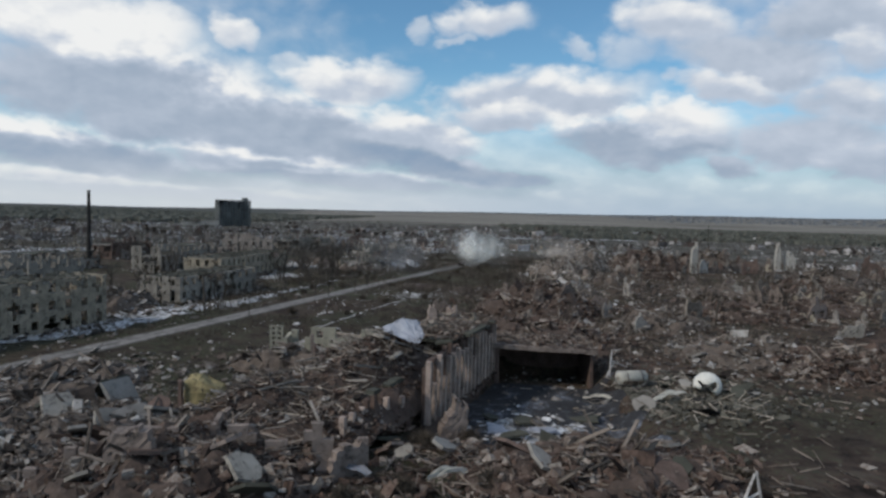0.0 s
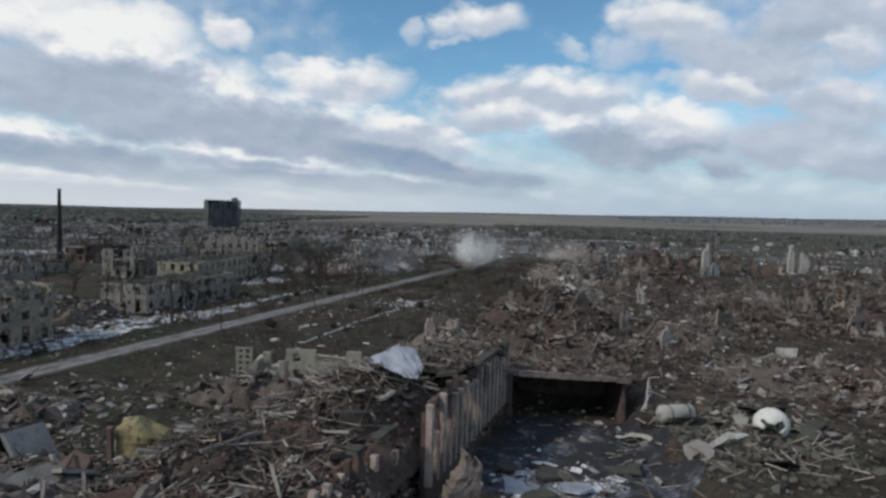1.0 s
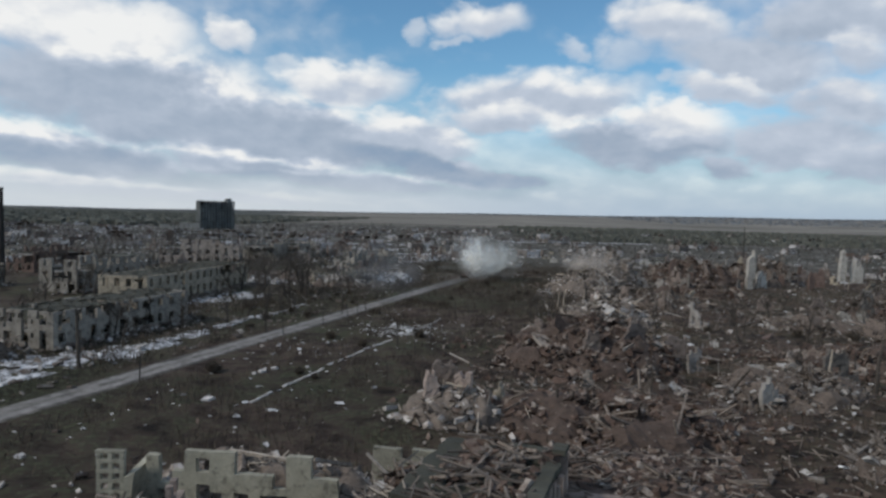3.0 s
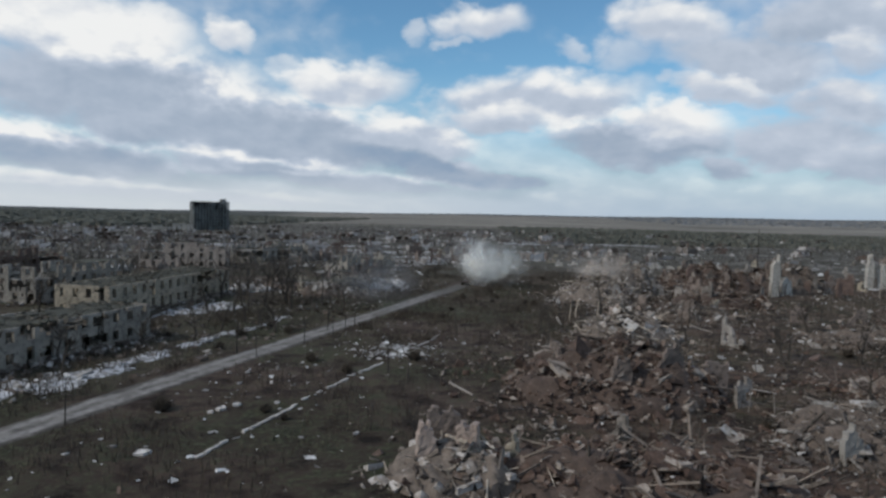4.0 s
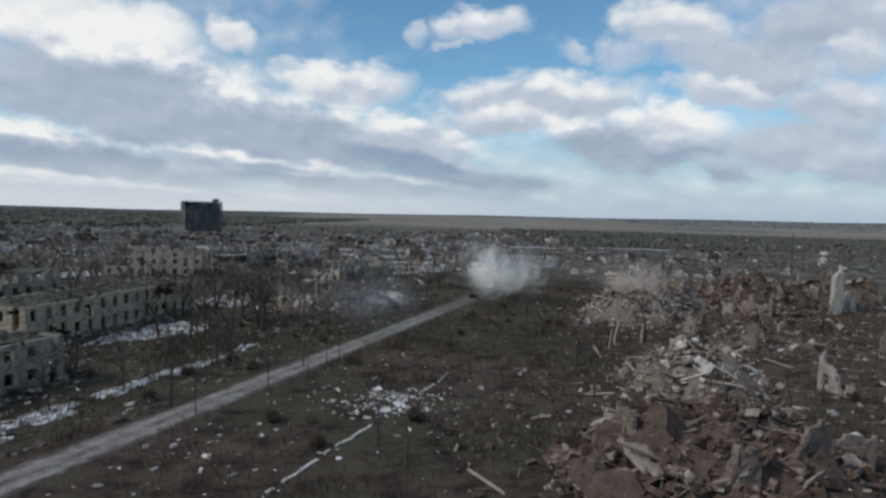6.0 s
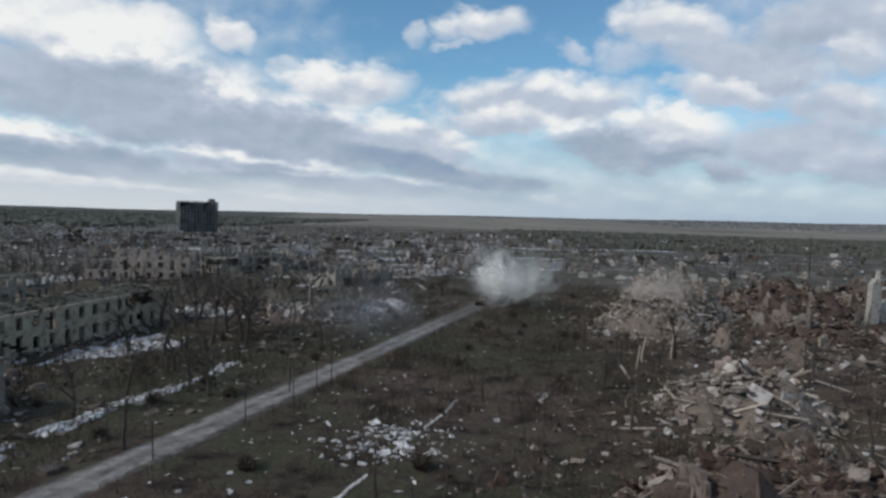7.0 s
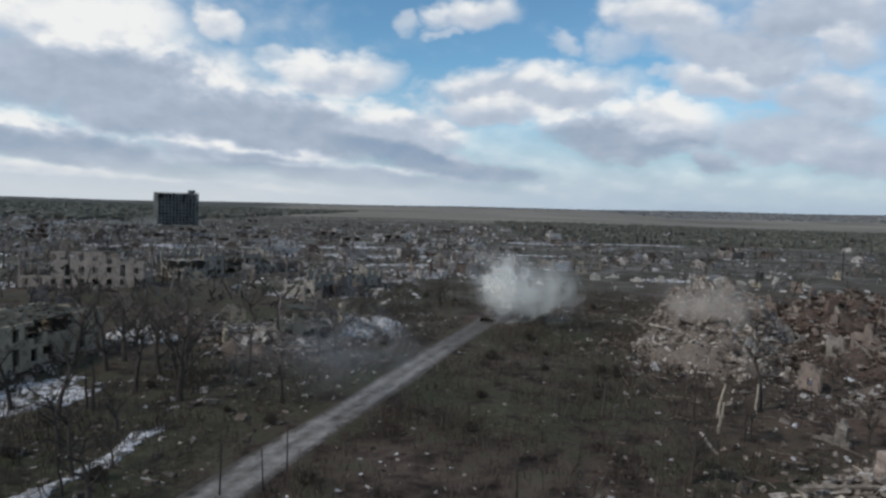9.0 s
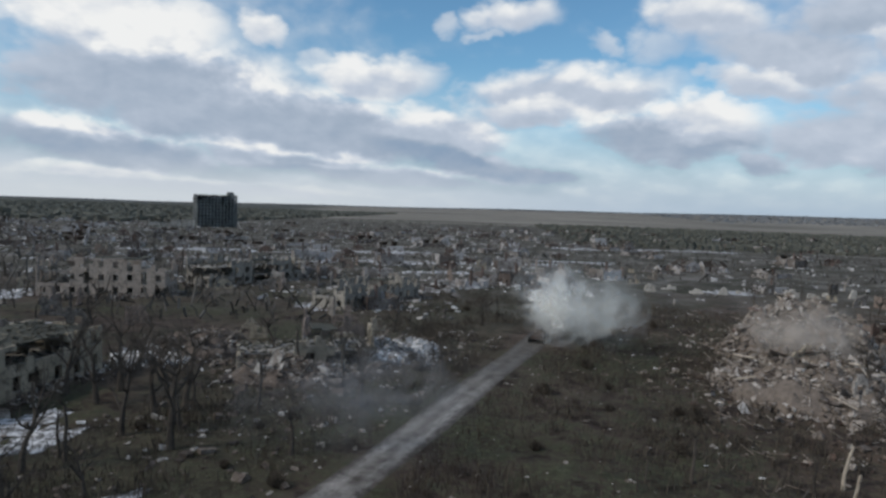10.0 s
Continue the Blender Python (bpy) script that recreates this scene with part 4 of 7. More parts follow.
# ---- the wrecked hall with its yard ----
def arcade(ob, x0, y0, x1, y1, n, tall, seed, sunk, ruin_share):
    """Brick front with plastered pilasters between narrow openings."""
    rng = np.random.default_rng(seed)
    tall += sunk
    turn, span = heading(x0, y0, x1, y1), math.dist((x0, y0), (x1, y1))
    b = span / n
    tops = [tall * (1 - (0.16 if rng.random() < ruin_share else 0.02) * rng.random()) for _ in range(n)]

    def top(u):
        return tops[min(n - 1, int(u * n))] / tall
    bm, op = wall_bays(span, 1, tall, n, rng, top, 0.5, (b * 0.5, tall * 0.55), tall * 0.33, 0.08, cell=0.55, rag=0.05)
    # dark brick stands in for shade in the recesses between pilasters
    wall = part("wall", bm, M["red_brick"], ob, "brick front kept dark for the shade between pilasters, with tall narrow openings")
    wall.matrix_local = pose(x0, y0, -sunk, 0, 0, turn)
    for i in range(n + 1):
        hi = min(tops[max(0, i - 1)], tops[min(n - 1, i)]) - 0.3
        if rng.random() < ruin_share * 0.4:
            hi *= 0.7
        s = masonry(np.array([-0.25, 0.0, 0.25]), np.linspace(tall * 0.24, hi, 9), np.ones((2, 8), bool), 0.55, rng, 0.05)
        part("pilaster", s, M["bright_pink"], wall, "paler plastered pilaster").matrix_local = pose(i * b, -0.54, 0)
    for i in range(n):
        if tops[i] > 0.93 * tall and i > n // 3 and rng.random() < 0.85:
            s = masonry(np.linspace(0.01, b - 0.01, 4), np.array([0.0, 0.2, 0.34]), np.ones((3, 2), bool), 0.9, rng, 0.08)
            part("coping", s, M["roofing"], wall, "dark worn coping").matrix_local = pose(i * b, -0.6, tops[i] - 0.04)
    return wall


def hall():
    rng = np.random.default_rng(31)
    ob = thing("wrecked_hall", pose(0, 0, 0), "wrecked public hall of brick and plaster with a fallen roof", "ruined building")
    arcade(ob, -3.7, 67.3, 4.1, 91.9, 16, 6.9, 33, 2.4, 0.3)
    part("roof_deck", plate(15.5, 7.0, 0.3, rng, 0.9, 0.92, 0.5, 0.16), M["roofing"], ob, "sagging dark bitumen roof deck").matrix_local = pose(-3.7, 67.3, 0, 0, 0, heading(-3.7, 67.3, 4.1, 91.9)) @ pose(10.0, 0.75, 6.75, -2, 0, 0)
    arcade(ob, -10.6, 56.5, -6.4, 66.2, 7, 4.8, 34, 0.4, 0.6)
    # low open-fronted wing that closes the yard
    part("roof", plate(14.4, 9.6, 0.3, rng, 0.9, 1.3, 0.1, 0.16), M["red_heap"], ob, "flat roof covered in reddish rubble").matrix_local = pose(4.2, 91.2, 3.6, 0, 0, -1)
    for i in range(9):
        bm = masonry(np.linspace(0, 1.62, 4), np.linspace(0, 0.6, 3), np.ones((3, 2), bool), 0.7, rng, 0.09)
        part("cornice", bm, M["pink_plaster"], ob, "pale broken cornice").matrix_local = pose(4.1 + i * 1.62, 90.95 - 0.02 * i, 3.2 - 0.05 * i + rng.uniform(-0.06, 0.06), 0, 0, -1)
    for x in (4.6,):
        bm = masonry(np.array([0, 0.3, 0.6]), np.linspace(-2.6, 3.25, 8), np.ones((2, 7), bool), 0.5, rng, 0.05)
        part("pillar", bm, M["red_brick"], ob).matrix_local = pose(x, 91.4, 0)
    for x, y, tn, ln, hi in ((18.3, 91.5, 90, 9.6, 3.2), (18.4, 101, 180, 14.4, 3.2), (4.4, 101, 270, 9.4, 3.2)):
        xs = np.linspace(0, ln, max(3, int(ln / 0.8)) + 1)
        part("wall", masonry(xs, np.linspace(-2.6, hi, 7), np.ones((len(xs) - 1, 6), bool), 0.4, rng, 0.05), M["red_brick"], ob).matrix_local = pose(x, y, 0, 0, 0, tn)
    # ragged end walls of the long wing
    bm, op = wall_bays(14, 2, 2.4, 5, rng, jagged(rng, 2, 0.72, 11, 0.5), 0.5, (1.0, 1.0), broken=0.25)
    part("wall", bm, M["pale_olive"], ob, "pale greenish end wall with ragged top").matrix_local = pose(-25.0, 94.2, 0, 0, 0, -4)
    bm, op = wall_bays(12, 1, 4.2, 4, rng, jagged(rng, 1, 0.4, 6, 0.5), 0.5, (1.4, 1.6))
    part("wall", bm, M["pale_olive"], ob, "pale greenish wall with ragged top").matrix_local = pose(-9.2, 97.5, 0, 0, 0, -6)
    bm, op = wall_bays(26, 1, 4.6, 7, rng, jagged(rng, 1, 0.35, 9, 0.4), 0.55, (2.0, 2.2), 1.0, 0.4)
    part("wall", bm, M["pink_plaster"], ob, "pinkish wall with ragged openings").matrix_local = pose(-33, 47.5, 0, 0, 0, 12)
    for (ax, ay, tn, ln, hi) in ((-20, 66, 20, 9, 3.8), (-16, 75, 110, 8, 4.8), (-12, 84, 15, 8, 5.2), (-20, 86, 100, 7, 4.8), (-24, 78, 15, 7, 3.4), (-13, 62, 15, 7, 4.4), (-30, 50, 100, 8, 4.0), (-20, 52, 100, 7, 4.2), (-11, 70, 15, 6, 5.4)):
        bm, op = wall_bays(ln, 1, hi, 3, rng, jagged(rng, 1, 0.3, 4, 0.4), 0.4, (1.2, 2.0), 0.4)
        part("inner_wall", bm, M["red_brick" if ax > -19 else "pink_plaster"], ob).matrix_local = pose(ax, ay, 0, 0, 0, tn)
    return ob


def hall_rubble():
    """The fallen roof and floors that fill the long wing."""
    rng = np.random.default_rng(32)
    ax = heading(-9.5, 57.0, 3.2, 91.9)
    c, s = math.cos(radians(ax)), math.sin(radians(ax))

    def spot(u, w):
        return -9.5 + u * c - w * s, 57.0 + u * s + w * c

    def lift(u, w):
        """Height of the fill: highest near the middle of the wing."""
        u, w = np.asarray(u, float), np.asarray(w, float)
        f = np.clip(1 - ((w - 8.0) / 11.5) ** 2, 0, 1) * np.clip((u + 12) / 14, 0, 1) * np.clip((42 - u) / 6, 0, 1) * (1 - 0.75 * np.clip((u - 22) / 6, 0, 1) * np.clip((w - 8) / 5, 0, 1))
        knoll = 3.9 * np.exp(-((u - 15.0) ** 2 / 26.0 + (w - 3.5) ** 2 / 14.0))
        return knoll + f * (4.5 + 1.3 * np.sin(u * 0.35 + 1) * np.cos(w * 0.5) + 0.5 * np.sin(u * 1.1 + w * 0.7))

    nu, nw = 54, 26
    v, f = [], []
    for i in range(nu + 1):
        for j in range(nw + 1):
            u, w = -12 + 52.0 * i / nu, -1.3 + 23.0 * j / nw
            x, y = spot(u, w)
            v.append((x, y, float(lift(u, w)) + noise.noise((x * 0.5, y * 0.5, 3)) * 0.6 - (0.6 if i in (0, nu) or j in (0, nw) else 0)))
    for i in range(nu):
        for j in range(nw):
            a = i * (nw + 1) + j
            f.append((a, a + nw + 1, a + nw + 2, a + 1))
    ob = new("fallen_roof", mesh_of("fallen_roof", v, f, M["red_heap"]))
    tagged(ob, "collapsed roof and floors heaped inside the wrecked hall", "rubble heap")
    k = 15000
    u, w = rng.uniform(-11, 39, k), rng.uniform(-1.6, 21, k)
    x, y = spot(u, w)
    scatter("rubble", "red-brown bricks and lumps filling the wrecked hall", x, y, lognormal(rng, k, 0.2, 0.65), 0.8, 0.5, M["brick_rubble"], rng, base=lift(u, w))
    k = 1500
    u, w = rng.uniform(-11, 39, k), rng.uniform(1.5, 20, k)
    x, y = spot(u, w)
    sticks("roof_timber", "tangled roof laths and splintered rafters", x, y, 2.2, 0.07, 0.3, M["timber"], rng, 0.6, base=lift(u, w))
    k = 260
    u, w = rng.uniform(-6, 36, k), rng.uniform(2, 18, k)
    x, y = spot(u, w)
    sticks("bare_laths", "pale bare laths tangled on the fallen roof", x, y, 2.4, 0.07, 0.35, M["bare_splinters"], rng, 0.8, base=lift(u, w))
    k = 200
    u, w = rng.uniform(-10, 38, k), rng.uniform(1.5, 20, k)
    x, y = spot(u, w)
    scatter("roof_boards", "thin boards and torn roofing plates on the fallen roof", x, y, lognormal(rng, k, 0.9, 0.4), 0.12, 0.4, M["rubble"], rng, 0.2, base=lift(u, w))
    k = 420
    u, w = rng.uniform(22, 36, k), rng.uniform(-1.0, 5.0, k)
    x, y = spot(u, w)
    scatter("rubble", "grey lumps and roofing scraps on the roof deck", x, y, lognormal(rng, k, 0.3, 0.6), 0.5, 0.4, M["brick_rubble"], rng, base=6.75 - land(x, y))
    sticks("splintered_timber", "splintered planks lying on the roof deck", x[:90], y[:90], 2.6, 0.12, 0.2, M["timber"], rng, 0.4, base=6.75 - land(x[:90], y[:90]))
    for i in range(60):
        u, w = rng.uniform(-8, 36), rng.uniform(2, 19)
        x, y = spot(u, w)
        bm = bmesh.new()
        ln = rng.uniform(3, 7)
        box(bm, -ln / 2, ln / 2, -0.09, 0.09, -0.09, 0.09, rng, 0.03)
        o = part("roof_beam", bm, M["beam"])
        o.matrix_world = pose(x, y, float(lift(u, w)) + rng.uniform(0.3, 0.8), 0, rng.uniform(-22, 22), rng.uniform(0, 180))
        tagged(o, "fallen grey roof beam lying on rubble", "beam", "fallen roof beams")
    for i in range(24):
        u, w = rng.uniform(-8, 36), rng.uniform(2, 19)
        x, y = spot(u, w)
        o = slab(rng, rng.uniform(1.2, 3.2), "concrete")
        o.matrix_world = pose(x, y, float(lift(u, w)) + 0.35, rng.uniform(-25, 25), rng.uniform(-25, 25), rng.uniform(0, 180))
    return spot, lift


def slab(rng, size, mat, label="broken concrete slab lying on rubble", name="concrete_slab", thick=0.22):
    """A broken plate with a ragged outline."""
    n = int(rng.integers(5, 9))
    pts = []
    for k in range(n):
        a = k * math.tau / n + rng.uniform(-0.25, 0.25)
        r = size * rng.uniform(0.65, 1.15) / 2
        pts.append((1.35 * r * math.cos(a), r * math.sin(a)))
    bm = bmesh.new()
    lo = [bm.verts.new((x, y, -thick / 2)) for x, y in pts]
    hi = [bm.verts.new((x * 0.97, y * 0.97, thick / 2)) for x, y in pts]
    bm.faces.new(hi)
    bm.faces.new(lo[::-1])
    for k in range(n):
        bm.faces.new((lo[k], lo[(k + 1) % n], hi[(k + 1) % n], hi[k]))
    o = part(name, bm, M[mat])
    return tagged(o, label, "slab", "broken slabs")


hall()
hall_spot, hall_lift = hall_rubble()


def sheet_metal():
    """Torn roofing sheet folded along a crease: a plain wing and a ribbed wing that hangs down."""
    ob = thing("roof_sheet", pose(-6.8, 72.3, 10.1), "large torn sheet of bare grey metal roofing, folded over rubble", "metal sheet")
    top, foot = Vector((0, 0, 0)), Vector((2.1, -2.0, -2.4))
    for k, (a, b, label) in enumerate(((Vector((-2.5, -0.4, -1.15)), Vector((0.9, -1.8, -2.25)), ""), (Vector((1.8, 0.8, -0.4)), Vector((2.5, -0.9, -1.7)), "ribbed metal wing"))):
        bm = bmesh.new()
        n, m = 18, 14
        rows = []
        for i in range(n + 1):
            u = i / n
            row = []
            for j in range(m + 1):
                v = j / m
                p = top.lerp(foot, v).lerp(a.lerp(b, v), u)
                out = Vector((0, -0.55, 0.83))
                dent = 0.16 * noise.noise((u * 3.1, v * 3.1, k * 7)) * min(1, 4 * u) + (0.05 * (i % 2) if k else 0.0)
                fray = 0.22 * noise.noise((u * 6, v * 6, 20 + k)) * (u > 0.9 or v in (0.0, 1.0))
                row.append(bm.verts.new(p + out * dent + Vector((fray, fray, 0))))
            rows.append(row)
        for i in range(n):
            for j in range(m):
                if not ((i > n - 4 or j > m - 3) and noise.noise((i * 0.6, j * 0.6, 11 + k)) > 0.22):
                    bm.faces.new((rows[i][j], rows[i + 1][j], rows[i + 1][j + 1], rows[i][j + 1]))
        bmesh.ops.delete(bm, geom=[v for v in bm.verts if not v.link_faces], context="VERTS")
        bmesh.ops.recalc_face_normals(bm, faces=bm.faces[:])
        bmesh.ops.solidify(bm, geom=bm.faces[:], thickness=0.03)
        part("panel", bm, M["sheet"], ob, label)


def dome_shell():
    """Broken hollow shell with an opening in its side."""
    rng = np.random.default_rng(41)
    ob = thing("broken_dome", pose(30.6, 82.0, -0.5, 0, 0, -12), "white broken dome-shaped shell with a dark opening, on rubble", "dome")
    bm = bmesh.new()
    bmesh.ops.create_icosphere(bm, subdivisions=4, radius=2.05)
    gone = []
    for f in bm.faces:
        c = f.calc_center_median()
        low = c.z < -0.9 + 0.3 * math.sin(c.x * 3)
        mouth = c.y < 0.1 and abs(c.x + 0.15) < 1.15 + 0.25 * math.sin(c.z * 4) and c.z < 0.55 + 0.35 * math.sin(c.x * 2.2)
        if low or mouth:
            gone.append(f)
    bmesh.ops.delete(bm, geom=gone, context="FACES")
    for vert in bm.verts:
        vert.co.x *= 1.05
        vert.co += Vector(rng.uniform(-0.03, 0.03, 3))
    bmesh.ops.solidify(bm, geom=bm.faces[:], thickness=0.14)
    for f in bm.faces:
        f.smooth = True
    o = part("shell", bm, M["white_shell"], ob)
    o.matrix_local = pose(0, 0, 2.2, -6, 10, 0)
    bm = bmesh.new()
    for k in range(7):
        a = k * math.tau / 7
        rod(bm, (1.9 * math.cos(a), 1.9 * math.sin(a), -0.3), (1.7 * math.cos(a), 1.7 * math.sin(a), 1.9), 0.09, 0.07, 6)
    part("support", bm, M["rust"], ob)
    ob.scale = (0.8, 0.8, 0.8)


def lying_tank(x, y, z, turn, length, r, mat, label):
    """Cylindrical tank on its side, with domed ends, bands and a torn hole."""
    ob = thing("storage_tank", pose(x, y, z, 0, 0, turn), label, "tank")
    bm = bmesh.new()
    prof = [(-length / 2 - 0.35, 0.02), (-length / 2 - 0.25, r * 0.6), (-length / 2, r), (length / 2, r), (length / 2 + 0.25, r * 0.6), (length / 2 + 0.35, 0.02)]
    n = 24
    rings = [[bm.verts.new((px, pr * math.cos(k * math.tau / n), pr * math.sin(k * math.tau / n) + (0.15 * math.sin(px * 2) if pr == r else 0))) for k in range(n)] for px, pr in prof]
    for i in range(len(rings) - 1):
        for k in range(n):
            if i in (2, 3, 4) and 13 <= k <= 20:
                continue
            bm.faces.new((rings[i][k], rings[i][(k + 1) % n], rings[i + 1][(k + 1) % n], rings[i + 1][k]))
    for f in bm.faces:
        f.smooth = True
    bmesh.ops.solidify(bm, geom=bm.faces[:], thickness=0.04)
    part("tank_body", bm, M[mat], ob)
    for px in (-length * 0.3, length * 0.3):
        bm = bmesh.new()
        a = [[bm.verts.new((px + dx, q * math.cos(k * math.tau / n), q * math.sin(k * math.tau / n))) for k in range(n)] for dx, q in ((-0.06, r + 0.02), (-0.06, r + 0.06), (0.06, r + 0.06), (0.06, r + 0.02))]
        for i in range(3):
            for k in range(n):
                bm.faces.new((a[i][k], a[i][(k + 1) % n], a[i + 1][(k + 1) % n], a[i + 1][k]))
        part("band", bm, M["rust"], ob)


def yellow_bunker():
    ob = thing("yellow_kiosk", pose(-28.6, 71.5, 0, 0, 0, 6), "faded yellow plastered stair head, battered out of shape", "kiosk")
    bm = bmesh.new()
    bmesh.ops.create_cube(bm, size=2.0)
    bmesh.ops.subdivide_edges(bm, edges=bm.edges[:], cuts=7, use_grid_fill=True)
    for v in bm.verts:
        p = v.co.copy()
        round_off = 1.0 / max(1.0, (abs(p.x) ** 5 + abs(p.y) ** 5 + abs(p.z) ** 5) ** 0.2)
        q = Vector((p.x * 2.2, p.y * 1.6, p.z * 1.65 + 1.45)) * round_off
        bite = max(0.0, p.x + p.z - 0.7)
        q.z -= 1.1 * bite
        q += Vector((noise.noise(p * 1.4), noise.noise(p * 1.4 + Vector((7, 0, 0))), noise.noise(p * 1.4 + Vector((0, 9, 0))))) * 0.32
        v.co = q
    part("wall", bm, M["yellow"], ob)
    bm = bmesh.new()
    box(bm, -2.5, -2.05, -1.9, -1.5, -0.2, 2.9, np.random.default_rng(42), 0.1)
    part("corner_post", bm, M["red_brick"], ob, "sooty brick corner post")


def grid_wall():
    """Wall end with two columns of square holes."""
    ob = thing("perforated_wall", pose(-27.8, 92.6, 0, 0, 0, 4), "tall narrow wall of pale blocks with square holes", "wall fragment")
    rng = np.random.default_rng(43)
    for i in range(7):
        bm = bmesh.new()
        z0 = 0.7 * i
        box(bm, 0, 1.9, 0, 0.35, z0, z0 + 0.25, rng, 0.01)
        for x0, x1 in ((0, 0.3), (0.8, 1.1), (1.6, 1.9)):
            box(bm, x0, x1, 0.002, 0.348, z0 + 0.25, z0 + 0.7, rng, 0.01)
        part("block_course", bm, M["pale_olive"], ob)
    bm = bmesh.new()
    box(bm, -0.05, 1.95, -0.02, 0.37, 4.9, 5.1, rng, 0.02)
    part("cap", bm, M["pale_olive"], ob)
    bm = bmesh.new()
    box(bm, 1.93, 2.4, -0.05, 4.2, 0, 3.3, rng, 0.25)
    part("wall", bm, M["pale_olive"], ob)


def stub(name, x, y, turn, w, h, d, mat, label, seed, peak=None, power=0.0, category="wall fragment", group="standing wall fragments"):
    """Lone piece of wall with a ragged outline, built in courses."""
    rng = np.random.default_rng(seed)
    nx, nz = max(6, int(w / 0.32)), max(6, int(h / 0.34))
    ph = rng.uniform(0, 6.28, 4)
    mask = np.zeros((nx, nz), bool)
    peak = rng.uniform(0.25, 0.75) if peak is None else peak
    power = power or (1.6 if h < 2.5 * w else 4)
    for i in range(nx):
        u = (i + 0.5) / nx
        top = 0.97 - (1.12 * abs(u - peak)) ** power - 0.1 * (math.sin(u * 7 + ph[0]) > 0.2) - 0.12 * (math.sin(u * 15 + ph[2]) > 0.4) - rng.uniform(0, 0.1)
        for j in range(nz):
            v = (j + 0.5) / nz
            hole = abs(u - 0.5 - 0.1 * math.sin(ph[1])) < 0.16 and 0.3 < v % 0.5 / 0.5 < 0.75 and w > 6.5
            mask[i, j] = (v < top and not hole) or j == 0
    bm = masonry(np.linspace(-w / 2, w / 2, nx + 1), np.linspace(0, h, nz + 1), mask, d, rng, 0.11, rng.uniform(-0.05, 0.05))
    for _ in range(1):
        bmesh.ops.smooth_vert(bm, verts=bm.verts[:], factor=0.5, use_axis_x=True, use_axis_z=True)
    o = part(name, bm, M[mat])
    o.matrix_world = pose(x, y, float(land(x, y)) - 0.2 + 0.6 * float(heap_height(x, y)), 0, 0, turn)
    return tagged(o, label, category, group)


def folded_roof():
    ob = thing("collapsed_canopy", pose(-37, 68, 1.0, 0, 0, -20), "collapsed grey concrete canopy folded like a tent", "canopy")
    rng = np.random.default_rng(44)
    for k, tilt in enumerate((52, -48)):
        bm = bmesh.new()
        vs = box(bm, 0, 4.4, -2.6, 2.4, -0.25, 0, rng, 0.15)
        bmesh.ops.subdivide_edges(bm, edges=bm.edges[:], cuts=2, use_grid_fill=True)
        for v in bm.verts:
            v.co += Vector(rng.uniform(-0.1, 0.1, 3))
        o = part("panel", bm, M["roofing" if k else "concrete"], ob)
        o.matrix_local = pose(0, 0, 3.2, 0, tilt, 0 if k == 0 else 0) if k == 0 else pose(0, 0.02, 3.2, 0, 180 + tilt, 0)
    ob.scale = (0.72, 0.72, 0.72)


sheet_metal()
dome_shell()
lying_tank(22.0, 85.0, 1.2, 24, 3.8, 0.9, "white_shell", "whitish dented tank lying on its side in rubble")
yellow_bunker()
grid_wall()
folded_roof()
stub("wall_fragment", -0.6, 64.5, 15, 2.8, 5.0, 1.6, "pink_plaster", "pinkish stub of masonry wall standing in rubble", 51)
stub("wall_fragment", -9, 52, 40, 3.2, 4.2, 0.8, "pink_plaster", "pinkish stub of masonry wall standing in rubble", 52)
stub("wall_fragment", -24, 47, 5, 5.0, 4.6, 1.0, "pink_plaster", "pinkish stub of masonry wall standing in rubble", 53)
stub("wall_fragment", -5.6, 118, 12, 1.7, 4.5, 1.0, "bright_pink", "thick stump of pale pinkish wall beside a dark gap", 54, 0.5, 4.0)
stub("wall_fragment", -2.4, 118.6, -20, 1.9, 4.0, 0.8, "bright_pink", "thick stump of pale pinkish wall beside a dark gap", 69, 0.6, 4.0)
stub("wall_fragment", -3.8, 120.6, 5, 4.6, 4.9, 0.7, "pink_plaster", "broad pinkish wall remnant behind two stumps", 70, 0.4, 2.5)
stub("wall_fragment", 1.5, 121, -30, 1.6, 3.0, 0.8, "olive_plaster", "low stump of pale plastered wall", 55)
stub("wall_fragment", 90.5, 262, 10, 2.6, 13.5, 1.4, "bright_wall", "tall pale wall fragment standing alone above rubble", 56)
stub("wall_fragment", 95.5, 265, 10, 3.4, 7.0, 1.2, "bright_wall", "tall pale wall fragment standing alone above rubble", 57)
stub("wall_fragment", 139, 296, 0, 2.2, 13.5, 1.8, "bright_wall", "tall pale wall fragment standing alone above rubble", 58)
stub("wall_fragment", 145, 297, 0, 3.8, 9.5, 1.8, "bright_wall", "tall pale wall fragment standing alone above rubble", 59)
stub("wall_fragment", 16, 141, 10, 2.4, 5.0, 0.8, "pink_plaster", "pinkish wall stub sticking out of a rubble heap", 60, 0.5, 4.0)
stub("wall_fragment", 25.5, 184.5, 0, 2.6, 4.6, 1.2, "bright_pink", "pale wall stub on top of a rubble heap", 61, 0.4, 3.0)
stub("wall_fragment", 118, 276, -8, 7, 8.0, 1.2, "red_brick", "red brick wall fragment above rubble", 62)
stub("wall_fragment", 160, 262, -8, 8, 10.0, 1.2, "red_brick", "red brick wall fragment above rubble", 63)
stub("wall_fragment", 172, 268, -8, 6, 11.0, 1.2, "plaster", "grey wall fragment above rubble", 64)
stub("wall_fragment", 75, 185, 0, 5, 3.2, 0.7, "plaster", "low pale wall fragment in rubble", 65)
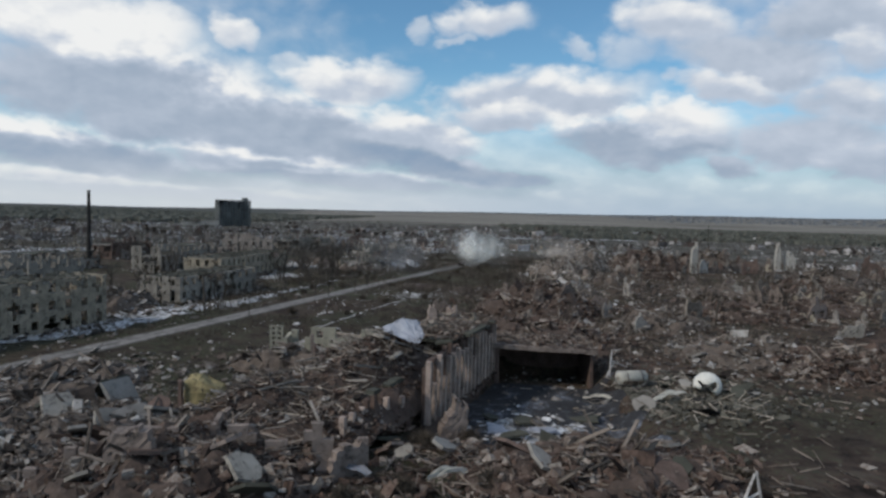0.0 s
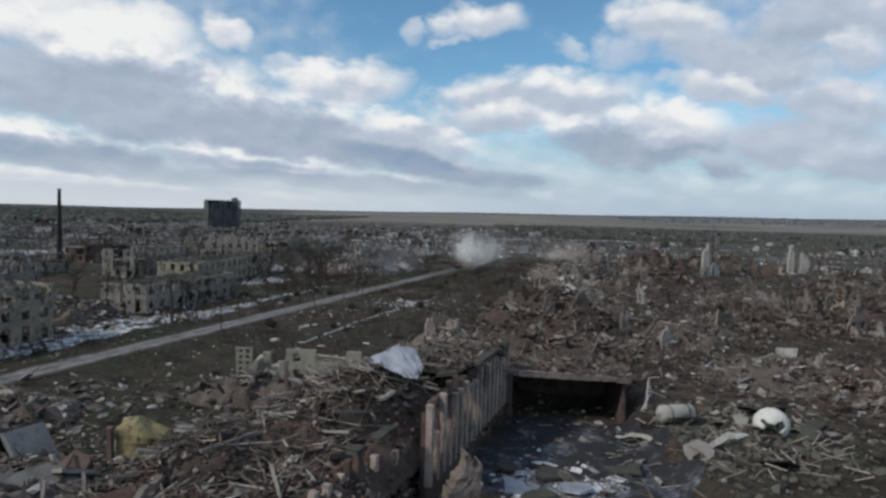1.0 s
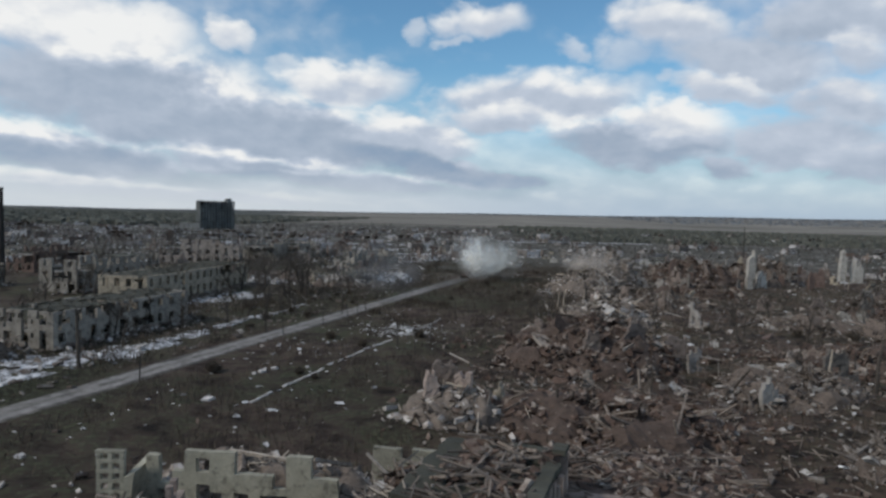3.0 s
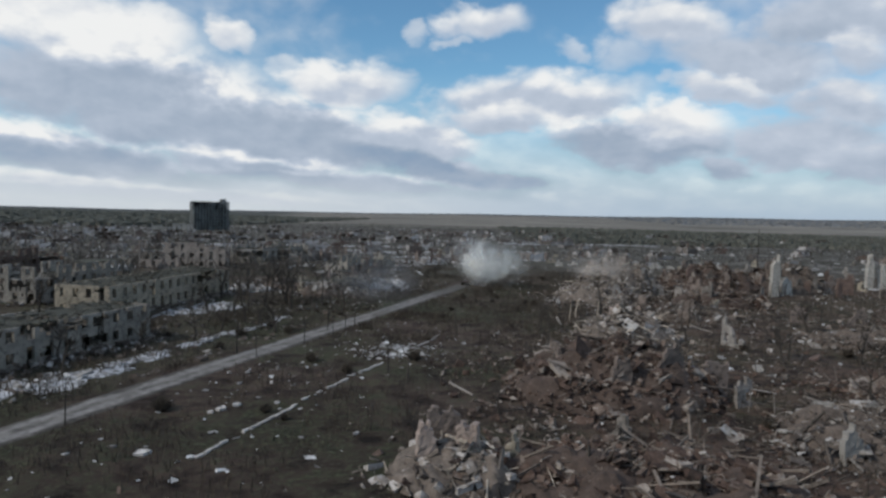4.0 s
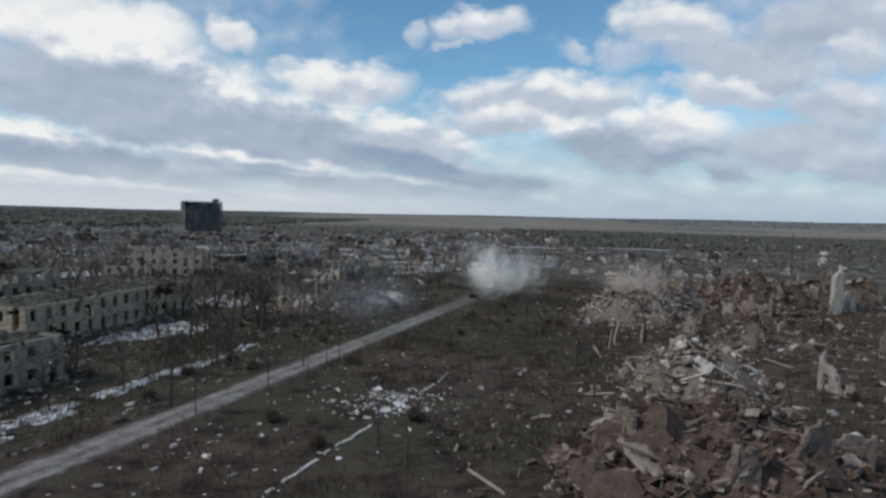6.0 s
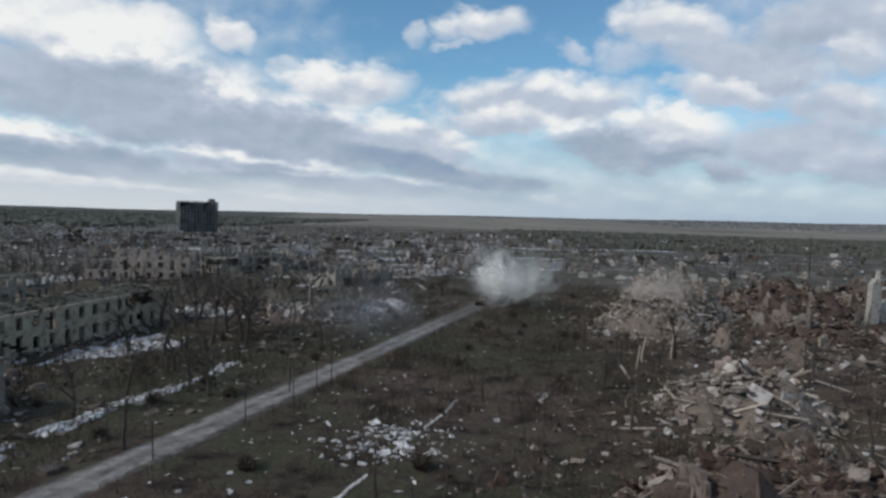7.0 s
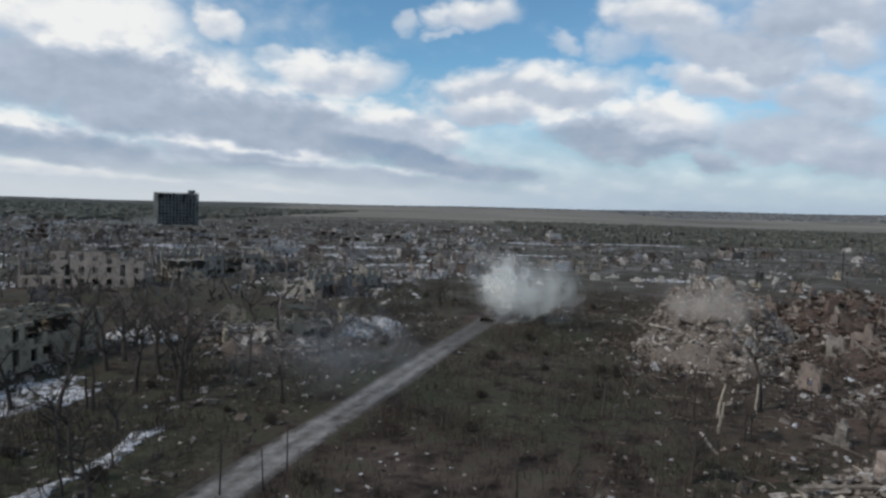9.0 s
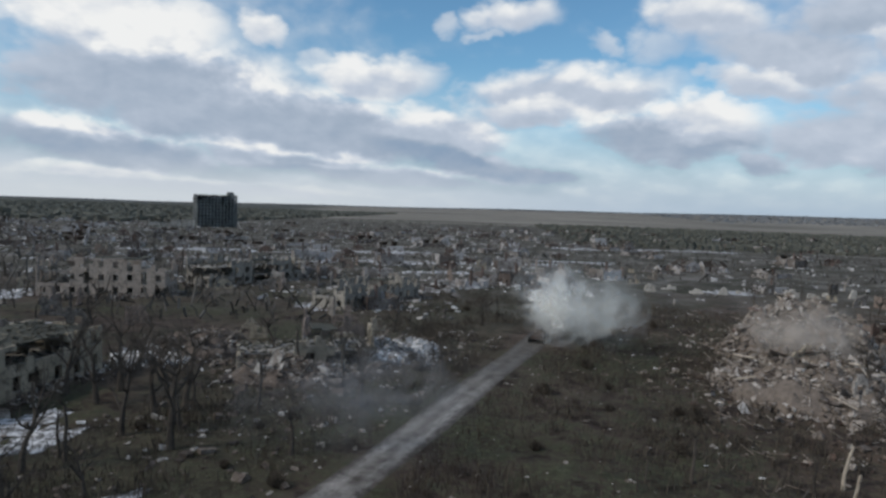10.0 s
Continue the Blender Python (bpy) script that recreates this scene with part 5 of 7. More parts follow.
stub("wall_fragment", 80, 186, 70, 4, 3.4, 0.7, "plaster", "low pale wall fragment in rubble", 66)
stub("wall_fragment", 34, 126, 20, 2.4, 4.4, 0.6, "concrete", "leaning concrete wall fragment in rubble", 67)
stub("wall_fragment", 74, 127, 0, 5, 3.6, 0.8, "plaster", "low pale wall fragment in rubble", 68)


def tall_ruin():
    """Upright shards of a collapsed building, standing out of its own rubble."""
    rng = np.random.default_rng(137)
    for i in range(34):
        x, y = rng.uniform(60, 114), rng.uniform(263, 288)
        w, h = rng.uniform(0.7, 2.6), rng.uniform(3.0, 7.5)
        mat, word = (("pale_wall", "pale"), ("pink_plaster", "pinkish"), ("concrete", "grey"), ("red_brick", "sooty red"))[i % 4]
        stub("wall_shard", x, y, rng.uniform(-35, 35), w, h, rng.uniform(0.4, 0.9), mat, word + " shard of wall upright in a collapsed building", 600 + i, group="shards of the collapsed building")


tall_ruin()


def broken_walls():
    """Wall remnants scattered through the ruins in the middle distance."""
    rng = np.random.default_rng(135)
    kinds = []
    for i in range(12):
        w, h = rng.uniform(2.0, 6.5), rng.uniform(2.2, 5.5)
        nx, nz = int(w / 0.45), int(h / 0.45)
        mask = np.zeros((nx, nz), bool)
        peak, ph = rng.random(), rng.uniform(0, 6.28, 2)
        for a in range(nx):
            u = (a + 0.5) / nx
            top = 1 - 0.8 * abs(u - peak) - 0.15 * math.sin(u * 8 + ph[0]) - rng.uniform(0, 0.12)
            for b in range(nz):
                v = (b + 0.5) / nz
                gap = (u * w) % 2.6 > 1.5 and 0.3 < (v * h % 2.8) / 2.8 < 0.75
                mask[a, b] = b == 0 or (v < top and not gap)
        bm = masonry(np.linspace(-w / 2, w / 2, nx + 1), np.linspace(-0.3, h, nz + 1), mask, 0.4, rng, 0.09)
        bmesh.ops.smooth_vert(bm, verts=bm.verts[:], factor=0.5, use_axis_x=True, use_axis_z=True)
        me = bpy.data.meshes.new("wall_fragment")
        bm.to_mesh(me)
        bm.free()
        me.materials.append(M[("pale_wall", "pale_wall", "pink_plaster", "olive_plaster")[i % 4]])
        kinds.append(me)
    n = 0
    while n < 270:
        y = 125 + 330 * rng.random() ** 0.8
        x = rng.uniform(-0.62 * y, 0.66 * y)
        s, off = road_frame(x, y)
        if -14 < off < 34 and y < 300 or (x > -75 and x < 0.28 * (y - 100) - 8 and y < 260) or (x > -30 and x < 45 and 255 < y < 330):
            continue
        if y < 230 and x < 60 and rng.random() < 0.6 or (x > 20 and y > 300 and rng.random() < 0.75):
            continue
        o = new("wall_fragment", kinds[int(rng.integers(12))])
        o.matrix_world = pose(x, y, float(land(x, y) + 0.7 * heap_height(x, y)), rng.uniform(-4, 4), rng.uniform(-3, 3), rng.choice([15, 105, 195, 285]) + rng.uniform(-12, 12))
        tagged(o, "pale broken wall remnant standing among rubble", "wall fragment", "wall remnants")
        n += 1


broken_walls()
for i in range(11):
    stub("wall_fragment", 42 + 7.2 * i, 368 + 5 * math.sin(i * 1.7), 8 * math.sin(i * 2.3), 3.6 + 1.6 * math.sin(i * 1.3), 2.4 + 1.0 * math.cos(i * 2.1), 0.8, "bright_wall", "low pale wall remnant in a row across bare ground", 500 + i, group="row of pale remnants")


# ---- the yard: snow-dusted debris ----
def yard():
    rng = np.random.default_rng(70)
    v, f = [], []
    n = 30
    for i in range(n + 1):
        for j in range(n + 1):
            y = 59 + 32.3 * j / n
            lo = -9.0 + (y - 57) * 0.36 + 0.8
            x = lo + (20.5 + 1.2 * math.sin(y * 0.7) - lo) * i / n
            rim = i in (0, n) or j == 0
            v.append((x, y, float(land(x, y)) + (0.06 + 0.25 * abs(noise.noise((x * 0.4, y * 0.4, 5))) if not rim else -0.15)))
    for i in range(n):
        for j in range(n):
            a = i * (n + 1) + j
            f.append((a, a + n + 1, a + n + 2, a + 1))
    tagged(new("yard_floor", mesh_of("yard_floor", v, f, M["darkened"], True)), "yard floor coloured near-black for its shadow, with bluish snow remains", "yard", kind="structure")
    k = 420
    x, y = rng.uniform(-2, 22, k), rng.uniform(58, 91, k)
    ok = (x > -10.0 + (y - 57) * 0.42 + 1.5)
    scatter("rubble", "grey slabs and lumps lying in the yard", x[ok], y[ok], lognormal(rng, int(ok.sum()), 0.35), 0.6, 0.3, M["rubble"], rng)
    k = 60
    x, y = rng.normal(7, 3.4, k), rng.normal(73, 4.5, k)
    scatter("pale_rubble", "bluish-white snow-dusted rubble in the yard", x, y, lognormal(rng, k, 0.6), 0.25, 0.15, M["pale_rubble"], rng, 0.15)
    for i in range(7):
        o = slab(rng, rng.uniform(1.5, 3.2), "sheet" if i % 4 == 0 else "roofing", "flat grey slab lying in the yard")
        px, py = rng.uniform(2, 18), rng.uniform(64, 84)
        o.matrix_world = pose(px, py, float(land(px, py)) + 0.45, rng.uniform(-12, 12), rng.uniform(-12, 12), rng.uniform(0, 180))


yard()


def dome_debris():
    rng = np.random.default_rng(79)
    k = 2600
    x, y = rng.normal(27, 7, k), rng.normal(79, 7, k)
    ok = x > 20.5
    # dark debris whose low tones also stand in for the shadows among it
    scatter("rubble", "dark lumps round a broken dome", x[ok], y[ok], lognormal(rng, int(ok.sum()), 0.26, 0.7), 0.7, 0.45, M["roof_debris"], rng)
    k = 160
    x, y = rng.normal(27, 6, k), rng.normal(80, 6, k)
    sticks("bare_laths", "pale bent struts and laths lying round a broken dome", x, y, 2.2, 0.08, 0.3, M["bare_splinters"], rng, 0.5)
    for i in range(15):
        px, py = rng.uniform(20.5, 37), rng.uniform(72, 92)
        if abs(px - 29.9) < 2.4 and abs(py - 82) < 2.4:
            continue
        o = slab(rng, rng.uniform(1.0, 2.8), ("soot", "concrete", "rust", "roofing")[i % 4], "bent plate lying in dark rubble", "plate", 0.1)
        o.matrix_world = pose(px, py, float(land(px, py)) + 0.5, rng.uniform(-40, 40), rng.uniform(-40, 40), rng.uniform(0, 180))
    # torn post frame beside the yard
    ob = thing("bent_frame", pose(20.3, 90.2, 0, 0, 0, 10), "bent pale steel frame standing beside the yard", "frame")
    for a, c2 in (((0, 0, 0), (0.2, 0, 3.6)), ((0.2, 0, 3.6), (1.6, 0, 3.7)), ((0.1, 0, 2.2), (2.6, 0.3, 1.2)), ((-0.8, -0.8, 0.1), (0.6, 0.2, 1.8))):
        bm = bmesh.new()
        rod(bm, a, c2, 0.1, 0.08, 6)
        part("strut", bm, M["kerb"], ob)


dome_debris()


def post_frame():
    """Pale frame of two posts and a crossbar, left from a gate."""
    ob = thing("post_frame", pose(31.2, 142.2, float(land(33, 142)), 0, 2, -4), "pale steel frame of posts and crossbars standing in rubble", "frame")
    for a, c2, r in (((0, 0, -0.3), (0.1, 0, 3.0), 0.08), ((3.0, 0, -0.3), (2.8, 0.3, 2.6), 0.08), ((-0.2, 0, 2.9), (3.1, 0.3, 2.5), 0.08), ((0, 0, 1.4), (1.9, 0.3, 1.1), 0.05)):
        bm = bmesh.new()
        rod(bm, a, c2, r, r * 0.9, 6)
        part("strut", bm, M["beam"], ob)


post_frame()


def end_wall_rubble():
    rng = np.random.default_rng(77)
    k = 420
    x, y = rng.uniform(-28, -10, k), rng.normal(93.5, 2.6, k)
    scatter("pale_rubble", "pale plaster lumps at the foot of an end wall", x, y, lognormal(rng, k, 0.38, 0.6), 0.6, 0.4, M["tan_rubble"], rng)
    for i in range(16):
        x, y = rng.uniform(-29, -15), rng.uniform(87, 92)
        o = slab(rng, rng.uniform(0.8, 2.2), "kerb" if i % 2 else "pale_olive", "white broken plaster plate leaning on rubble", "plaster_plate", 0.15)
        o.matrix_world = pose(x, y, float(land(x, y)) + 0.7, rng.uniform(-50, 50), rng.uniform(-50, 50), rng.uniform(0, 180))


end_wall_rubble()


def wing_roof_rubble():
    rng = np.random.default_rng(75)
    k = 1300
    x, y = rng.uniform(4.3, 18.4, k), rng.uniform(91.3, 100.8, k)
    scatter("rubble", "reddish rubble lying on a flat roof", x, y, lognormal(rng, k, 0.27, 0.6), 0.7, 0.4, M["brick_rubble"], rng, base=3.45 - land(x, y))
    k = 120
    x, y = rng.uniform(4.5, 18, k), rng.uniform(91.5, 100.5, k)
    sticks("splintered_timber", "splintered laths lying on a flat roof", x, y, 1.8, 0.1, 0.15, M["timber"], rng, 0.25, base=3.6 - land(x, y))


wing_roof_rubble()


# ---- snow and pale debris ----
def snow_patch(x0, y0, ls, lw, seed, turn=73.0, label="patch of thin dirty snow on the ground"):
    """Thin irregular sheet, longest along turn; as a rule that of the road."""
    tc, ts = math.cos(radians(turn)), math.sin(radians(turn))

    def put(a, b):
        return x0 + a * tc + b * ts, y0 + a * ts - b * tc

    rng = np.random.default_rng(seed)
    n = 42
    ph = rng.uniform(0, 6.28, 4)
    ring = []
    for k in range(n):
        a = k * math.tau / n
        r = 1 + 0.2 * math.sin(3 * a + ph[0]) + 0.14 * math.sin(5 * a + ph[1]) + 0.12 * math.sin(9 * a + ph[2]) + rng.uniform(-0.1, 0.1)
        ring.append((ls * r * math.cos(a), 1.35 * lw * r * math.sin(a)))
    v, f = [], []
    rings = 6
    for q in range(rings + 1):
        for px, py in ring:
            t = q / rings
            x, y = put(px * t, py * t)
            v.append((x, y, float(land(x, y)) + (0.16 + 0.1 * noise.noise((x * 0.7, y * 0.7, 1)) if q < rings else -0.08)))
    for q in range(rings):
        for k in range(n):
            f.append((q * n + k, q * n + (k + 1) % n, (q + 1) * n + (k + 1) % n, (q + 1) * n + k))
    ob = new("snow_patch", mesh_of("snow_patch", v, f, M["snow"], True))
    tagged(ob, label, "snow", "snow patches")
    k = max(8, int(min(ls * lw, 90)))
    a, q = rng.uniform(0, 6.283, k), np.sqrt(rng.uniform(0, 1.3, k))
    pts = np.array([put(ls * qq * math.cos(aa), lw * qq * math.sin(aa)) for aa, qq in zip(a, q)])
    scatter("pale_rubble", "white snow-dusted lumps and boards", pts[:, 0], pts[:, 1], lognormal(rng, k, 0.4, 0.6), 0.5, 0.2, M["pale_rubble"], rng, 0.12)
    k = k // 2
    a, q = rng.uniform(0, 6.283, k), np.sqrt(rng.uniform(0, 1.2, k))
    pts = np.array([put(ls * qq * math.cos(aa), lw * qq * math.sin(aa)) for aa, qq in zip(a, q)])
    scatter("rubble", "dark lumps poking through snow", pts[:, 0], pts[:, 1], lognormal(rng, k, 0.45, 0.6), 0.6, 0.3, M["rubble"], rng, 0.1)


# along the road, off to its left
for i, (x, y, ls, lw) in enumerate(((-69.5, 103, 11, 3.1), (-65.5, 115, 10, 3.2), (-60, 124, 8, 2.6), (-67, 131, 7, 2.6), (-59.5, 139, 9, 3.4), (-53, 148, 8, 3.2), (-50, 160, 6, 1.8), (-63, 207, 6, 3.2), (-61, 217, 5, 2.4), (-41, 194, 4, 0.8), (-44.6, 182, 4, 1.3), (-42.6, 186.5, 3, 0.9), (-62, 205, 9, 2.2), (-40.5, 200, 3, 0.9), (-47, 172, 5, 0.9), (-32, 242, 6, 1.2), (-56, 212, 5, 2.0), (-190, 290, 22, 11), (-130, 300, 16, 6), (-46, 310, 10, 4), (-100, 262, 10, 4))):
    snow_patch(x, y, ls, lw, 80 + i)
for i, (x, y, ls, lw) in enumerate(((-105, 430, 34, 6), (-50, 440, 26, 5), (-10, 455, 30, 5), (-150, 470, 40, 7), (-75, 500, 40, 6), (30, 480, 24, 5), (-49, 308, 9, 3.5), (-30, 400, 14, 4), (-170, 400, 20, 6), (70, 372, 9, 4), (120, 620, 40, 8), (60, 600, 30, 7))):
    snow_patch(x, y, ls, lw, 110 + i, 8.0)
for i, (x, y, ls, lw) in enumerate(((7.5, 69.5, 4.2, 2.3), (11.5, 73.5, 3.4, 1.6), (4.5, 75, 2.6, 1.1), (12.5, 67.5, 3.0, 1.4))):
    snow_patch(x, y, ls, lw, 130 + i, 15.0, "patch of bluish snow on the dark yard floor")


def loose_fields():
    rng = np.random.default_rng(100)
    # built-up side: rubble everywhere
    k = 42000
    x, y = rng.uniform(-6, 190, k), rng.uniform(40, 330, k)
    ok = x > 0.28 * (y - 100) - 22
    clump = np.sin(x * 0.21 + 2 * np.sin(y * 0.07)) + np.cos(y * 0.19 + x * 0.05) + rng.normal(0, 0.7, k)
    ok &= clump > 0.0
    ok &= ~((np.abs(x - 8) < 16) & (y < 92) & (y > 56))
    ok &= (y > 74) | (rng.random(k) < 0.12)
    x, y = x[ok], y[ok]
    n = len(x)
    red = rng.random(n) < 0.5
    scatter("rubble", "broken bricks strewn over bare ground", x[red], y[red], lognormal(rng, int(red.sum()), 0.24, 0.7), 0.7, 0.35, M["brick_rubble"], rng)
    scatter("rubble", "broken concrete strewn over bare ground", x[~red], y[~red], lognormal(rng, int((~red).sum()), 0.25, 0.7), 0.7, 0.35, M["rubble"], rng)
    k = 2600
    x, y = rng.uniform(10, 180, k), rng.uniform(84, 330, k)
    sticks("splintered_timber", "splintered boards strewn over rubble", x, y, 2.2, 0.085, 0.2, M["timber"], rng, 0.25)
    k = 500
    x, y = rng.uniform(10, 180, k), rng.uniform(84, 330, k)
    scatter("pale_rubble", "pale plaster boards among rubble", x, y, lognormal(rng, k, 0.42), 0.3, 0.25, M["pale_rubble"], rng, 0.1)
    # the foreground beside the hall
    k = 4600
    x, y = rng.normal(-32, 13, k), 38 + np.abs(rng.normal(0, 20, k)) - np.abs(rng.normal(0, 6, k))
    scatter("rubble", "grey-brown lumps beside the wrecked hall", x, y, lognormal(rng, k, 0.26, 0.75), 0.7, 0.45, M["rubble"], rng)
    k = 1600
    x, y = rng.uniform(-62, -28, k), rng.uniform(58, 96, k)
    ok = (road_frame(x, y)[1] > 6) & (bumps(x / 5, y / 5) + rng.normal(0, 0.3, k) > 0.0)
    scatter("rubble", "dark plates and lumps trodden into bare ground", x[ok], y[ok], lognormal(rng, int(ok.sum()), 0.42, 0.6), 0.3, 0.25, M["rubble"], rng)
    k = 5200
    x, y = rng.normal(12, 13, k), 62 - np.abs(rng.normal(0, 14, k))
    ok = x < 25 + rng.normal(0, 2, k)
    x, y, k = x[ok], y[ok], int(ok.sum())
    scatter("rubble", "brown lumps in front of the yard", x, y, lognormal(rng, k, 0.26, 0.75), 0.7, 0.45, M["brick_rubble"], rng)
    k = 460
    x, y = rng.normal(-8, 20, k), rng.normal(53, 9, k)
    sticks("splintered_timber", "splintered boards and rafters", x, y, 2.8, 0.1, 0.3, M["timber"], rng, 0.5)
    # green between road and hall: sparse pale litter
    k = 230
    s, off = rng.uniform(60, 160, k), rng.uniform(4, 32, k)
    pts = np.array([along(a, b) for a, b in zip(s, off)])
    scatter("litter", "pale scraps littering dead grass", pts[:, 0], pts[:, 1], lognormal(rng, k, 0.26), 0.4, 0.2, M["pale_rubble"], rng)
    k = 260
    x, y = rng.normal(-13.5, 3.2, k), rng.normal(170, 3.6, k)
    scatter("pale_rubble", "white broken tiles strewn over dark earth", x, y, lognormal(rng, k, 0.3, 0.6), 0.5, 0.3, M["pale_rubble"], rng)
    k = 1500
    s, off = rng.uniform(40, 240, k), rng.uniform(-34, -4, k)
    pts = np.array([along(a, b) for a, b in zip(s, off)])
    scatter("rubble", "grey lumps between road and blocks", pts[:, 0], pts[:, 1], lognormal(rng, k, 0.4), 0.7, 0.3, M["rubble"], rng)
    # single slabs and beams
    for i in range(170):
        x, y = rng.uniform(-6, 110), rng.uniform(95, 290)
        if x < 0.28 * (y - 100) - 16 or float(heap_height(x, y)) < 0.2 and rng.random() < 0.6:
            continue
        h = float(land(x, y) + heap_height(x, y))
        if i % 2:
            o = slab(rng, rng.uniform(0.9, 2.1), ("concrete", "plaster", "red_brick")[i % 3], "broken slab of masonry lying in rubble", "masonry_slab", 0.3)
            o.matrix_world = pose(x, y, h + 0.3, rng.uniform(-30, 30), rng.uniform(-30, 30), rng.uniform(0, 180))
        else:
            bm = bmesh.new()
            ln = rng.uniform(2.0, 5)
            box(bm, -ln / 2, ln / 2, -0.1, 0.1, -0.1, 0.1, rng, 0.03)
            o = part("beam", bm, M["beam"])
            o.matrix_world = pose(x, y, h + 0.45, 0, rng.uniform(-30, 30), rng.uniform(0, 180))
            tagged(o, "pale broken beam lying across rubble", "beam", "fallen beams")


loose_fields()


def foreground_wreckage():
    """Large plates, torn panels and dark brush in front of the wrecked hall."""
    rng = np.random.default_rng(116)
    for i in range(44):
        x, y = rng.uniform(-42, 22), rng.uniform(41, 64)
        if 0 < x < 20 and y > 59:
            continue
        mat = ("concrete", "pink_plaster", "roofing", "plaster", "red_brick")[i % 5]
        o = slab(rng, rng.uniform(1.6, 3.8), mat, "large broken wall plate tilted in rubble", "wall_plate", 0.3)
        o.matrix_world = pose(x, y, float(land(x, y) + heap_height(x, y)) + 0.6, rng.uniform(-38, 38), rng.uniform(-38, 38), rng.uniform(0, 180))
    for x, y, turn, size, mat, label in ((-0.8, 51.0, 35, 2.6, "white_shell", "torn curved white panel lying in rubble"), (-9.0, 51.5, -20, 2.4, "sheet", "crumpled grey metal panel lying in rubble"), (-17.5, 57.5, 10, 2.2, "sheet", "crumpled grey metal panel lying in rubble"), (17.4, 84.6, -55, 3.0, "white_shell", "bent white strip leaning beside the yard"), (24.6, 77.2, 18, 3.0, "white_shell", "bent white strip lying in dark rubble")):
        bm = bmesh.new()
        n, m = 14, 6
        g = [[bm.verts.new((size * (i / n - 0.5) * 1.6, size * (j / m - 0.5) * (0.16 + 0.14 * math.sin(3.1 * i / n + j)) + 0.5 * math.sin(2.6 * i / n), 0.28 * math.sin(3.1 * i / n) + 0.34 * noise.noise((i * 0.3 + x, j * 0.4, 2)))) for j in range(m + 1)] for i in range(n + 1)]
        for i in range(n):
            for j in range(m):
                bm.faces.new((g[i][j], g[i + 1][j], g[i + 1][j + 1], g[i][j + 1]))
        bmesh.ops.solidify(bm, geom=bm.faces[:], thickness=0.06)
        o = part("torn_panel", bm, M[mat])
        o.matrix_world = pose(x, y, float(land(x, y) + heap_height(x, y)) + 0.8, rng.uniform(10, 25), rng.uniform(-15, 15), turn)
        tagged(o, label, "panel")
    ob = thing("leaning_posts", pose(20.5, 48.0, float(land(20.5, 48)), 0, 0, 8), "pale splintered posts leaning together in rubble", "posts")
    for a, c2 in (((0, 0, -0.2), (1.4, 0.2, 3.2)), ((2.4, 0.4, -0.2), (1.5, 0.2, 3.4)), ((-1.6, 0, 0.3), (1.9, 0.3, 1.7))):
        bm = bmesh.new()
        rod(bm, a, c2, 0.13, 0.09, 6)
        part("post", bm, M["kerb"], ob)


foreground_wreckage()


def white_blocks():
    """Single white blocks and plates in the grass."""
    rng = np.random.default_rng(115)
    for x, y, s in ((-34.5, 152.6, 0.9), (-32.1, 153.2, 1.3), (-20, 169, 1.3), (-31.6, 122.3, 2.0), (-29.4, 136.1, 1.6), (-28.4, 137.9, 1.6), (-30.2, 135, 1.2), (-40.7, 103.6, 1.3), (-24, 139, 0.9), (-27, 147, 0.8)):
        o = slab(rng, s * 0.6, "kerb", "white broken block lying in dead grass", "white_block", 0.28)
        o.matrix_world = pose(x, y, float(land(x, y)) + 0.15, rng.uniform(-10, 10), rng.uniform(-10, 10), rng.uniform(0, 180))


white_blocks()


# ---- kerb of the footpath ----
def footpath():
    rng = np.random.default_rng(120)
    ob = thing("footpath_kerb", pose(0, 0, 0), "broken line of pale kerb stones across dead grass", "kerb")
    bm = bmesh.new()
    box(bm, -0.5, 0.5, -0.14, 0.14, -0.25, 0.1, rng, 0.03)
    me = bpy.data.meshes.new("kerb_stone")
    bm.to_mesh(me)
    bm.free()
    me.materials.append(M["kerb"])
    x0, y0, x1, y1 = -26.6, 123.0, -6.7, 186.0
    tn, ln = heading(x0, y0, x1, y1), math.dist((x0, y0), (x1, y1))
    k = int(ln / 1.13)
    for i in range(k):
        u = i / k
        if 0.437 < u < 0.455 or 0.47 < u < 0.49 or 0.61 < u < 0.70 or 0.74 < u < 0.78 or rng.random() < (0.3 if u < 0.3 else 0.08):
            continue
        o = new("kerb_stone", me)
        o.parent = ob
        o.matrix_local = pose(x0 + (x1 - x0) * u, y0 + (y1 - y0) * u, float(land(x0 + (x1 - x0) * u, y0 + (y1 - y0) * u)) + 0.1, rng.uniform(-2, 2), rng.uniform(-2, 2), tn + rng.uniform(-7, 7))


footpath()

